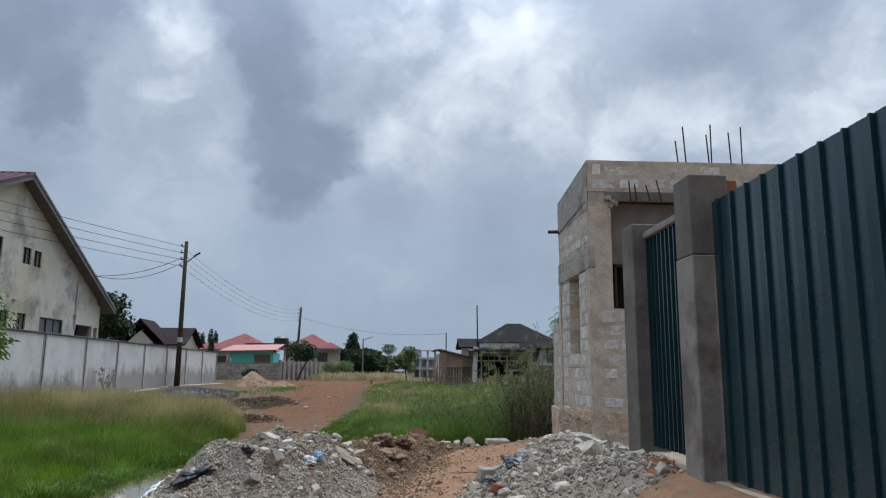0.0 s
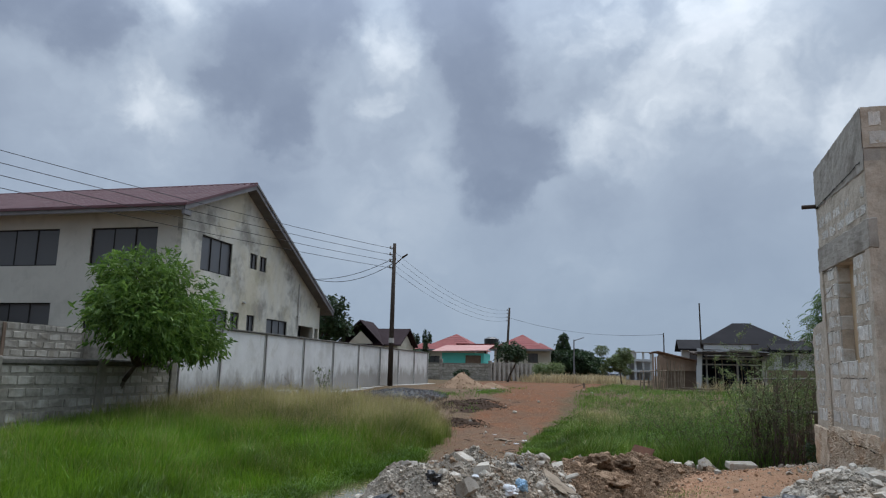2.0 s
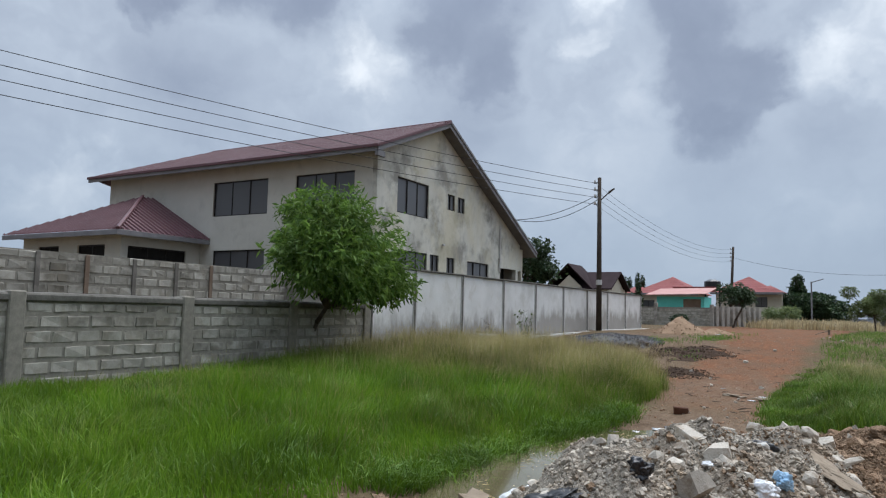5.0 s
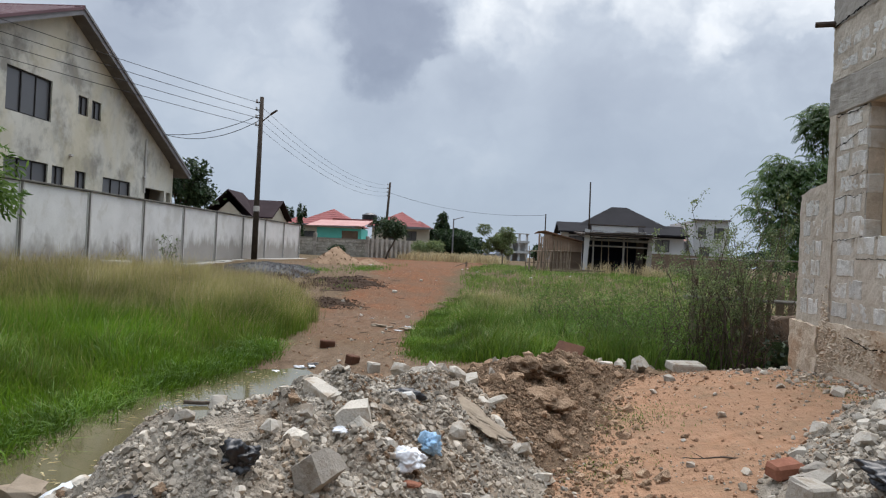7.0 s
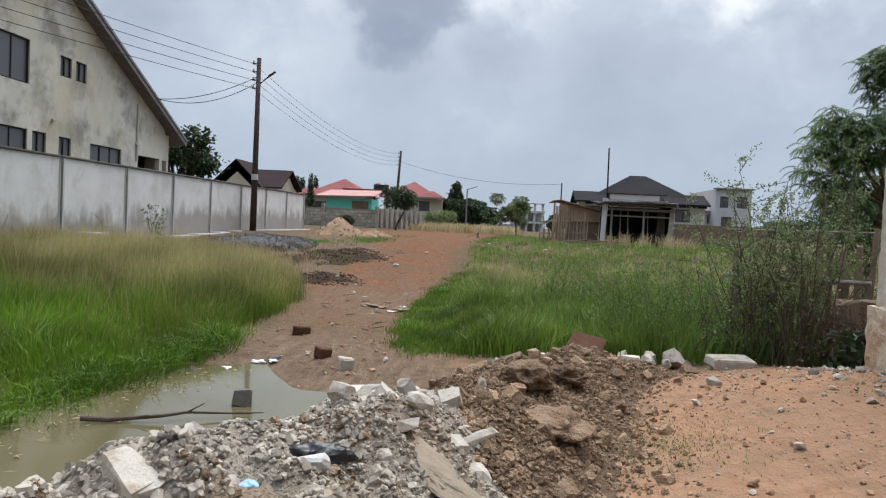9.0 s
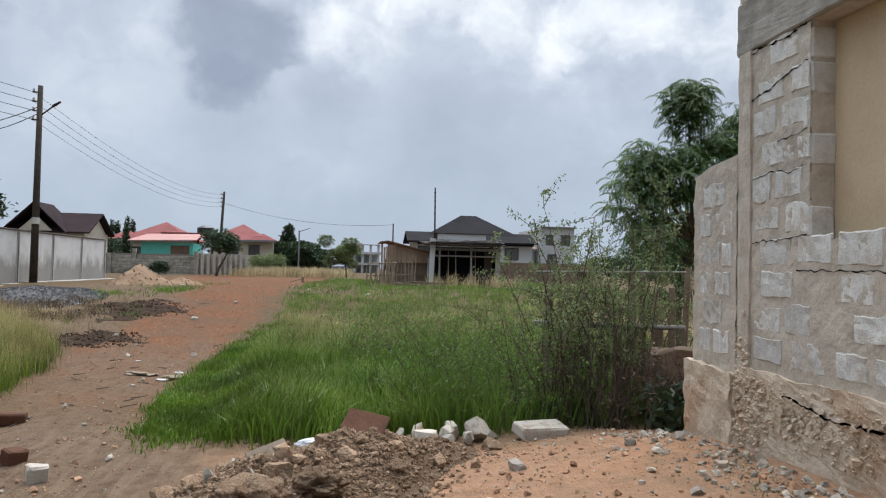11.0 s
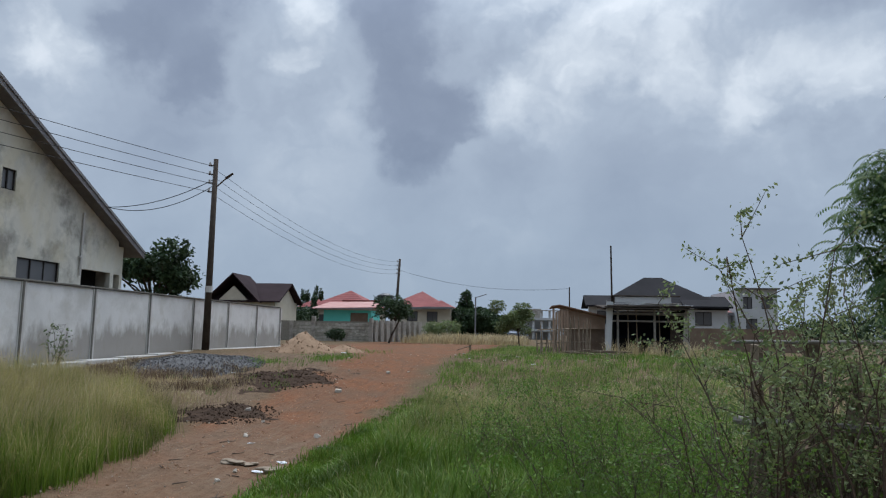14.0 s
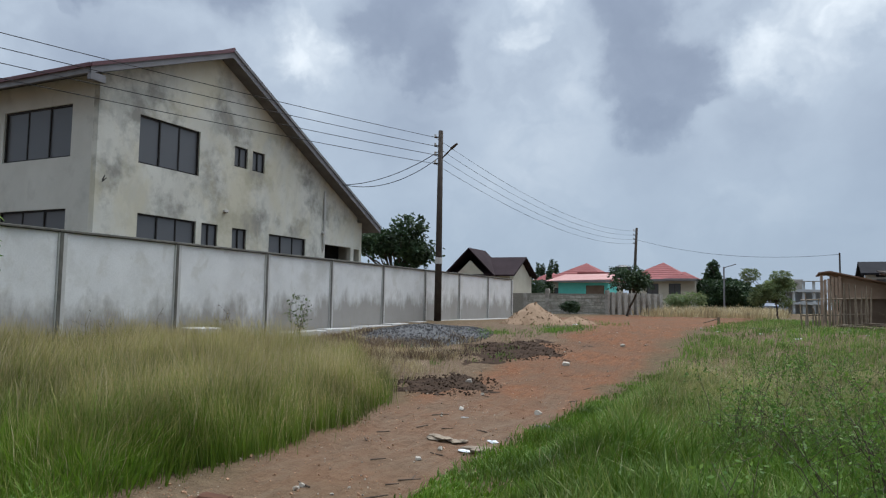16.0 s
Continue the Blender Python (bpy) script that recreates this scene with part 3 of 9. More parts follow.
def box(bm, x0, y0, z0, x1, y1, z1, bev=0.0, jit=0.0):
    r = bmesh.ops.create_cube(bm, size=1.0)
    vs = r["verts"]
    for v in vs:
        v.co = Vector((x0 + (x1 - x0) * (v.co.x + 0.5), y0 + (y1 - y0) * (v.co.y + 0.5), z0 + (z1 - z0) * (v.co.z + 0.5)))
        if jit:
            v.co += Vector(RNG.uniform(-jit, jit, 3))
    if bev:
        es = list({e for v in vs for e in v.link_edges})
        bmesh.ops.bevel(bm, geom=es, offset=bev, segments=1, affect="EDGES", profile=0.7)
    return bm


def bar(bm, a, b, r0, r1=None, n=8, cap=True):
    """A round bar from a to b."""
    a, b = Vector(a), Vector(b)
    r1 = r0 if r1 is None else r1
    d = b - a
    q = d.to_track_quat("Z", "Y").to_matrix().to_4x4()
    bmesh.ops.create_cone(bm, cap_ends=cap, segments=n, radius1=r0, radius2=r1, depth=d.length, matrix=Matrix.Translation((a + b) / 2) @ q)
    return bm


def poly(bm, pts, thick=None):
    """A flat face, or a slab of it extruded by the vector thick."""
    f = bm.faces.new([bm.verts.new(p) for p in pts])
    if thick is not None:
        ret = bmesh.ops.extrude_face_region(bm, geom=[f])
        bmesh.ops.translate(bm, vec=Vector(thick), verts=[v for v in ret["geom"] if isinstance(v, bmesh.types.BMVert)])
    return bm


def tube(name, pts, r, mat, parent=None, label=""):
    """A thin cable through points, as a mesh of its own."""
    bm = B()
    n = 5
    rings = []
    pts = [Vector(p) for p in pts]
    for i, p in enumerate(pts):
        d = (pts[min(i + 1, len(pts) - 1)] - pts[max(i - 1, 0)]).normalized()
        u = d.cross(Vector((0, 0, 1)))
        u = u.normalized() if u.length > 1e-4 else Vector((1, 0, 0))
        w = d.cross(u)
        rings.append([bm.verts.new(p + r * (math.cos(k * 2 * math.pi / n) * u + math.sin(k * 2 * math.pi / n) * w)) for k in range(n)])
    for a, b in zip(rings, rings[1:]):
        for k in range(n):
            bm.faces.new((a[k], a[(k + 1) % n], b[(k + 1) % n], b[k]))
    bm.faces.new(rings[0])
    bm.faces.new(rings[-1])
    return part(name, bm, mat, parent, label, True)


def sag(a, b, drop, n=18):
    a, b = Vector(a), Vector(b)
    return [a.lerp(b, i / n) - Vector((0, 0, drop * 4 * (i / n) * (1 - i / n))) for i in range(n + 1)]


def np_mesh(name, verts, faces, attr=None, attr_name="tip"):
    """A mesh from numpy arrays of vertices and equal-sized faces."""
    me = bpy.data.meshes.new(name)
    nf, k = faces.shape
    me.vertices.add(len(verts))
    me.vertices.foreach_set("co", np.ascontiguousarray(verts, np.float32).ravel())
    me.loops.add(nf * k)
    me.loops.foreach_set("vertex_index", np.ascontiguousarray(faces, np.int32).ravel())
    me.polygons.add(nf)
    me.polygons.foreach_set("loop_start", np.arange(0, nf * k, k, dtype=np.int32))
    if attr is not None:
        a = me.attributes.new(attr_name, "FLOAT", "POINT")
        a.data.foreach_set("value", np.ascontiguousarray(attr, np.float32))
    me.update(calc_edges=True)
    me.shade_flat()
    return me


def sstep(a, b, x):
    t = np.clip((np.asarray(x, float) - a) / (b - a), 0, 1)
    return t * t * (3 - 2 * t)


def wave(x, y, s, seed=0.0):
    """Smooth pseudo-noise, -1 to 1, for arrays."""
    x, y = np.asarray(x, float) / s + seed, np.asarray(y, float) / s - seed * 1.7
    return (np.sin(x * 1.7 + 1.3 * np.sin(y * 1.1 + seed)) + np.sin(y * 2.1 + 1.7 * np.sin(x * 0.9 + 2 * seed)) + np.sin((x + y) * 3.1 + np.sin(x * 2.3 - y))) / 3


# ---- ground ----
def road_left(y):
    return np.interp(y, [14, 17, 20, 23, 27, 31, 35, 40, 46, 56], [-2.6, -2.9, -3.2, -4.1, -4.5, -4.4, -4.6, -5.2, -7.5, -9.5])


def road_right(y):
    return np.interp(y, [14, 18, 22, 26, 30, 35, 40, 48, 56], [-0.6, -1.15, -1.6, -1.75, -1.75, -1.7, -1.7, -1.6, -0.5])


def gz(x, y):
    """Height of the bare ground."""
    x, y = np.asarray(x, float), np.asarray(y, float)
    h = 0.93 * sstep(25, 41, y) + 0.10 * sstep(45, 70, y)
    h = h + 0.52 * sstep(0.4, 3.9, x) * (1 - sstep(15.5, 19.5, y)) + 0.22 * sstep(2.4, 3.4, x) * (1 - sstep(9.5, 12, y))
    h = h + 0.20 * sstep(-5.5, -11, x) * (1 - sstep(28, 40, y))
    h = h + 0.15 * sstep(1.0, 5.0, x) * sstep(18, 24, y) * (1 - sstep(32, 42, y))
    r = np.hypot((x + 2.85) / 1.62, (y - 14.3) / 3.0)
    h = h - 0.17 * (1 - sstep(0.55, 1.25, r))
    near = 1 - sstep(60, 90, np.hypot(x, y - 20))
    h = h + near * (0.025 * wave(x, y, 1.4, 0.3) + 0.012 * wave(x, y, 0.42, 1.1))
    on = sstep(road_left(y) - 0.2, road_left(y) + 0.4, x) * (1 - sstep(road_right(y) - 0.4, road_right(y) + 0.2, x)) * sstep(15, 18, y)
    mid = (road_left(y) + road_right(y)) / 2
    for off in (-0.72, 0.72):
        h = h - 0.075 * on * np.exp(-((x - mid - off - 0.12 * wave(y, y, 2.0, 1)) / 0.24) ** 2) * (0.6 + 0.4 * wave(x, y, 1.0, 2))
    return h


def gp(x, y, dz=0.0):
    return Vector((x, y, float(gz(x, y)) + dz))


def build_ground():
    def axis(lo, hi, fine, a, b):
        core = np.arange(a, b + 1e-6, fine)
        left, right = [a], [b]
        s = fine
        while left[-1] > lo:
            s *= 1.35
            left.append(left[-1] - s)
        s = fine
        while right[-1] < hi:
            s *= 1.35
            right.append(right[-1] + s)
        return np.array(left[:0:-1] + list(core) + right[1:])
    xs, ys = axis(-2500, 2500, 0.11, -6.0, 5.0), axis(-2500, 2500, 0.12, 2.0, 34.0)
    X, Y = np.meshgrid(xs, ys)
    Z = gz(X, Y)
    nx, ny = len(xs), len(ys)
    v = np.stack([X.ravel(), Y.ravel(), Z.ravel()], 1)
    i = (np.arange(ny - 1)[:, None] * nx + np.arange(nx - 1)[None]).ravel()
    f = np.stack([i, i + 1, i + nx + 1, i + nx], 1)
    me = np_mesh("ground", v, f)
    jx = X + 0.35 * wave(X, Y, 1.1, 2.0) + 0.12 * wave(X, Y, 0.3, 3.0)
    road = sstep(-0.45, 0.2, jx - road_left(Y)) * (1 - sstep(-0.2, 0.45, jx - road_right(Y))) * sstep(17, 24, Y) * (1 - sstep(64, 67, Y))
    road = np.maximum(road, sstep(40, 46, Y) * (1 - sstep(62, 66, Y)) * sstep(-11, -9, jx) * (1 - sstep(-1.5, 0.5, jx)))
    dirt = sstep(-1.2, 0.0, jx) * (1 - sstep(17.2, 18.6, Y + 0.4 * wave(X, Y, 0.8, 5))) * (1 - sstep(14, 20, X))
    dirt = np.maximum(dirt, (1 - sstep(5, 8, Y)) * sstep(-3, -1, jx))
    mud = (1 - sstep(0.9, 1.9, np.hypot((X + 2.4) / 1.6, (Y - 16.2) / 2.6))) * 0.9
    mud = np.maximum(mud, 0.7 * road * (1 - sstep(22, 30, Y + 2 * wave(X, Y, 1.6, 4))))
    for off in (-0.72, 0.72):
        mud = np.maximum(mud, road * 0.85 * np.exp(-((jx - (road_left(Y) + road_right(Y)) / 2 - off) / 0.3) ** 2) * (1 - 0.9 * sstep(24, 32, Y)))
    mud = np.maximum(mud, sstep(-9.8, -8.6, jx) * (1 - sstep(-5.2, -4.2, jx)) * sstep(26, 29, Y) * (1 - sstep(40, 44, Y)) * 0.75)
    a = me.color_attributes.new("zone", "FLOAT_COLOR", "POINT")
    z = np.stack([road.ravel(), dirt.ravel(), mud.ravel(), np.ones(road.size)], 1)
    a.data.foreach_set("color", z.astype(np.float32).ravel())
    tagged(link("ground", me, M_GROUND, smooth=True), "uneven bare laterite earth with a red dirt track", "ground", kind="structure")


build_ground()


def build_puddle():
    n = 120
    pts = []
    for k in range(n):
        t = 2 * math.pi * k / n
        r = 1 + 0.16 * math.sin(3 * t + 1) + 0.1 * math.sin(5 * t) + 0.02 * math.sin(11 * t + 2)
        pts.append((-2.75 + 1.6 * r * math.cos(t), 14.35 + 3.1 * r * math.sin(t), -0.065))
    bm = B()
    poly(bm, pts)
    tagged(part("puddle", bm, M_WATER), "shallow muddy olive-brown rain puddle beside the rubble", "puddle", kind="structure")


build_puddle()


# ---- block walls ----
BLOCK_MESHES = {}


def block_mesh(key, lx, ly, lz, mat, bev=0.012, jit=0.012):
    """A worn sandcrete block with its centre at the origin; a few shapes for each size."""
    k = (key, round(lx, 2), round(ly, 2), round(lz, 2))
    if k not in BLOCK_MESHES:
        me = bpy.data.meshes.new("block")
        bm = B()
        box(bm, -lx / 2, -ly / 2, -lz / 2, lx / 2, ly / 2, lz / 2, bev, 0)
        for v in bm.verts:
            v.co += Vector(RNG.uniform(-jit, jit, 3))
        bm.to_mesh(me)
        bm.free()
        me.materials.append(mat)
        BLOCK_MESHES[k] = me
    return BLOCK_MESHES[k]


def lay_blocks(parent, axis, fixed, a0, a1, z0, z1, side, mat, holes=(), length=0.45, high=0.225, joint=0.02, proud=0.012, depth=0.06, rough=0.008, name="block", skip=0.0, shrink=0.0):
    """Courses of blocks on a wall face. axis: the one that the wall runs along; fixed: the face's place; side: +1 or -1, its outward way."""
    z, row = z0, 0
    while z + high * 0.6 < z1:
        h = min(high, z1 - z)
        a = a0 - (length / 2 if row % 2 else 0.0)
        while a < a1 - 0.04:
            s, e = max(a, a0), min(a + length, a1)
            spans = [(s, e)]
            for (h0, h1, hz0, hz1) in holes:
                if z + h * 0.5 > hz0 and z + h * 0.5 < hz1:
                    nxt = []
                    for (p, q) in spans:
                        if q <= h0 or p >= h1:
                            nxt.append((p, q))
                        else:
                            if p < h0:
                                nxt.append((p, h0))
                            if q > h1:
                                nxt.append((h1, q))
                    spans = nxt
            for (p, q) in spans:
                if q - p < 0.06 or RNG.random() < skip:
                    continue
                p, q = p + RNG.uniform(0, shrink), q - RNG.uniform(0, shrink)
                hj = h - RNG.uniform(0, shrink)
                L_ = round(q - p - joint, 2)
                out = proud + RNG.uniform(-rough, rough)
                c = (p + q) / 2
                f = fixed + side * (out - depth / 2)
                dims = (depth, L_, hj - joint) if axis == "y" else (L_, depth, hj - joint)
                me = block_mesh(f"{mat.name}{axis}{RNG.integers(3)}", *dims, mat)
                ob = new(name, me)
                loc = (f, c, z + h / 2) if axis == "y" else (c, f, z + h / 2)
                ob.matrix_basis = pose(*loc, RNG.uniform(-1, 1), 0, 0) if axis == "x" else pose(*loc, 0, RNG.uniform(-1, 1), 0)
                adopt(ob, parent)
            a += length
        z += high + joint
        row += 1


def slab_with_holes(bm, axis, f0, f1, a0, a1, z0, z1, holes):
    """A wall between the planes f0 and f1 with openings right through it."""
    cuts_a = sorted({a0, a1, *[h[0] for h in holes], *[h[1] for h in holes]})
    cuts_z = sorted({z0, z1, *[h[2] for h in holes], *[h[3] for h in holes]})
    na, nz_ = len(cuts_a), len(cuts_z)
    solid = [[not any(h[0] < (cuts_a[i] + cuts_a[i + 1]) / 2 < h[1] and h[2] < (cuts_z[j] + cuts_z[j + 1]) / 2 < h[3] for h in holes) for j in range(nz_ - 1)] for i in range(na - 1)]
    vs = {}

    def vert(i, j, k):
        if (i, j, k) not in vs:
            f = (f0, f1)[k]
            co = (f, cuts_a[i], cuts_z[j]) if axis == "y" else (cuts_a[i], f, cuts_z[j])
            vs[(i, j, k)] = bm.verts.new(co)
        return vs[(i, j, k)]

    def is_solid(i, j):
        return 0 <= i < na - 1 and 0 <= j < nz_ - 1 and solid[i][j]
    for i in range(na - 1):
        for j in range(nz_ - 1):
            if not solid[i][j]:
                continue
            for k in (0, 1):
                bm.faces.new([vert(i, j, k), vert(i + 1, j, k), vert(i + 1, j + 1, k), vert(i, j + 1, k)])
            for (di, dj, p, q) in ((-1, 0, (i, j), (i, j + 1)), (1, 0, (i + 1, j), (i + 1, j + 1)), (0, -1, (i, j), (i + 1, j)), (0, 1, (i, j + 1), (i + 1, j + 1))):
                if not is_solid(i + di, j + dj):
                    bm.faces.new([vert(*p, 0), vert(*q, 0), vert(*q, 1), vert(*p, 1)])
    return bm


def window(parent, axis, f, a0, a1, z0, z1, side, lights=3, recess=0.09, glass=None, frame_w=0.05, label=""):
    """A sliding window: dark frame, mullions and one pane a light."""
    def bx(bm, a, b, c, d, o0, o1):
        if axis == "y":
            return box(bm, f - side * o0, a, c, f - side * o1, b, d, 0.004)
        return box(bm, a, f - side * o0, c, b, f - side * o1, d, 0.004)
    w = frame_w
    bm = B()
    bx(bm, a0, a1, z0, z0 + w, recess - 0.03, recess + 0.05)
    bx(bm, a0, a1, z1 - w, z1, recess - 0.03, recess + 0.05)
    bx(bm, a0, a0 + w, z0 + w, z1 - w, recess - 0.03, recess + 0.05)
    bx(bm, a1 - w, a1, z0 + w, z1 - w, recess - 0.03, recess + 0.05)
    win = part("window", bm, M_FRAME, parent, label)
    for i in range(lights):
        p, q = a0 + w + (a1 - a0 - 2 * w) * i / lights, a0 + w + (a1 - a0 - 2 * w) * (i + 1) / lights
        d = 0.0 if i % 2 else 0.018
        if i:
            bm = B()
            bx(bm, p - w * 0.45, p + w * 0.45, z0 + w, z1 - w, recess - 0.02, recess + 0.04)
            part("mullion", bm, M_FRAME, win)
        bm = B()
        bx(bm, p, q, z0 + w, z1 - w, recess + 0.004 + d, recess + 0.012 + d)
        part("pane", bm, glass or M_GLASS, win)
    return win

# ---- compound wall of the large house ----
WALL_X = -11.86


def build_compound_wall():
    w = thing("wall_compound", (WALL_X, 37, 0.6), "long dusty white rendered compound wall stained dark at its foot", "wall", kind="structure")
    ys = [22.35, 24.6, 27.65, 30.95, 34.12, 37.4, 40.75, 44.1, 47.5, 50.85]
    for i, (a, b) in enumerate(zip(ys, ys[1:])):
        bm = B()
        box(bm, WALL_X - 0.16, a + 0.10, 0.2, WALL_X, b - 0.10, 2.93, 0.006)
        part("panel", bm, M_WHITEWALL, w)
    for y in ys:
        bm = B()
        box(bm, WALL_X - 0.2, y - 0.10, 0.2, WALL_X + 0.035, y + 0.10, 2.93, 0.008)
        part("post", bm, M_POST if y > 22.4 else M_WHITEWALL, w)
        bm = B()
        box(bm, WALL_X + 0.036, y - 0.075, 0.2, WALL_X + 0.05, y + 0.0, 2.93)
        part("joint_strip", bm, M_COPING, w, "dark water-stained strip down a post")
    for a, b in zip(ys, ys[1:]):
        bm = B()
        box(bm, WALL_X - 0.22, a - 0.10, 2.934, WALL_X + 0.06, b - 0.104, 2.99, 0.012)
        part("coping", bm, M_COPING, w)
    bm = B()
    poly(bm, [(WALL_X, 50.95, 0.3), (WALL_X - 20, 50.95, 0.3), (WALL_X - 20, 50.95, 2.93), (WALL_X, 50.95, 2.93)], (0, 0.16, 0))
    part("panel", bm, M_WHITEWALL, w)
    k = thing("kerb_ledge", (-11.45, 40, 0.7), "pale concrete drain ledge running along the compound wall", "kerb", kind="structure")
    y = 29.2
    while y < 50:
        bm = B()
        box(bm, -11.75, y, 0.15, -11.32, y + 1.98, 0.74 + 0.2 * float(sstep(29, 42, y)), 0.015)
        part("kerb_stone", bm, M_POST, k)
        y += 2.0
    bm = B()
    box(bm, -11.2, 27.2, 0.2, -10.6, 27.9, 0.98, 0.02)
    tagged(part("concrete_stub", bm, M_POST), "low square concrete stub in the grass by the wall", "concrete block")


build_compound_wall()


def build_block_walls():
    w = thing("wall_block", (-11.86, 15, 0.3), "low weathered grey sandcrete block wall with darker pillars", "wall", kind="structure")
    bm = B()
    box(bm, -12.03, 4.0, 0.0, -11.87, 22.2, 1.70)
    part("mortar_core", bm, M_MORTAR_OLD, w)
    lay_blocks(w, "y", -11.87, 6.0, 22.2, 0.22, 1.70, 1, M_BLOCK_OLD, length=0.46, proud=0.014, joint=0.034, shrink=0.02)
    bm = B()
    box(bm, -12.06, 4.0, 1.704, -11.83, 22.2, 1.86, 0.03, 0.02)
    part("capping", bm, M_COPING, w, "blackened mortar capping")
    for y in (9.3, 12.5, 15.95, 19.1, 22.1):
        bm = B()
        box(bm, -12.1, y - 0.14, 0.0, -11.80, y + 0.14, 1.88, 0.02)
        part("pillar", bm, M_MORTAR_OLD, w)
    u = thing("wall_inner", (-16, 15, 0.3), "taller rough grey block wall behind with slender concrete posts", "wall", kind="structure")
    bm = B()
    box(bm, -16.16, 6.0, 0.0, -16.0, 23.4, 2.86)
    part("mortar_core", bm, M_MORTAR_OLD, u)
    lay_blocks(u, "y", -16.0, 12.0, 23.3, 1.64, 2.86, 1, M_BLOCK_OLD, length=0.46, proud=0.012, joint=0.03, shrink=0.02)
    for y in (12.2, 14.0, 15.2, 16.4, 17.7, 19.0, 20.2):
        bm = B()
        box(bm, -15.985, y - 0.06, 0.0, -15.95, y + 0.06, 2.84, 0.01)
        part("post", bm, M_CONC_DARK if int(y) % 2 else M_MUD, u)
    bm = B()
    box(bm, -16.1, 23.4, 0.0, -11.9, 23.56, 2.80)
    part("return_wall", bm, M_BLOCK_OLD, u)


build_block_walls()


# ---- the large two-storey house ----
def ribbed(bm, o, u, v, nu, lu, lv, h=0.035, edge=None):
    """A ribbed roof sheet: o corner, u along the eave (length lu), v up the slope (length lv); edge trims the ends as a function of the way along."""
    o, u, v = Vector(o), Vector(u).normalized(), Vector(v).normalized()
    n = u.cross(v).normalized()
    if n.z < 0:
        n = -n
    prev = None
    prof = []
    for i in range(nu):
        s = lu * i / nu
        w = lu / nu
        prof += [(s, 0), (s + w * 0.70, 0), (s + w * 0.78, h), (s + w * 0.90, h)]
    prof.append((lu, 0))
    for s, hh in prof:
        a, b = (0.0, lv) if edge is None else edge(s)
        p = (bm.verts.new(o + u * s + v * a + n * hh), bm.verts.new(o + u * s + v * b + n * hh))
        if prev:
            bm.faces.new((prev[0], p[0], p[1], prev[1]))
        prev = p


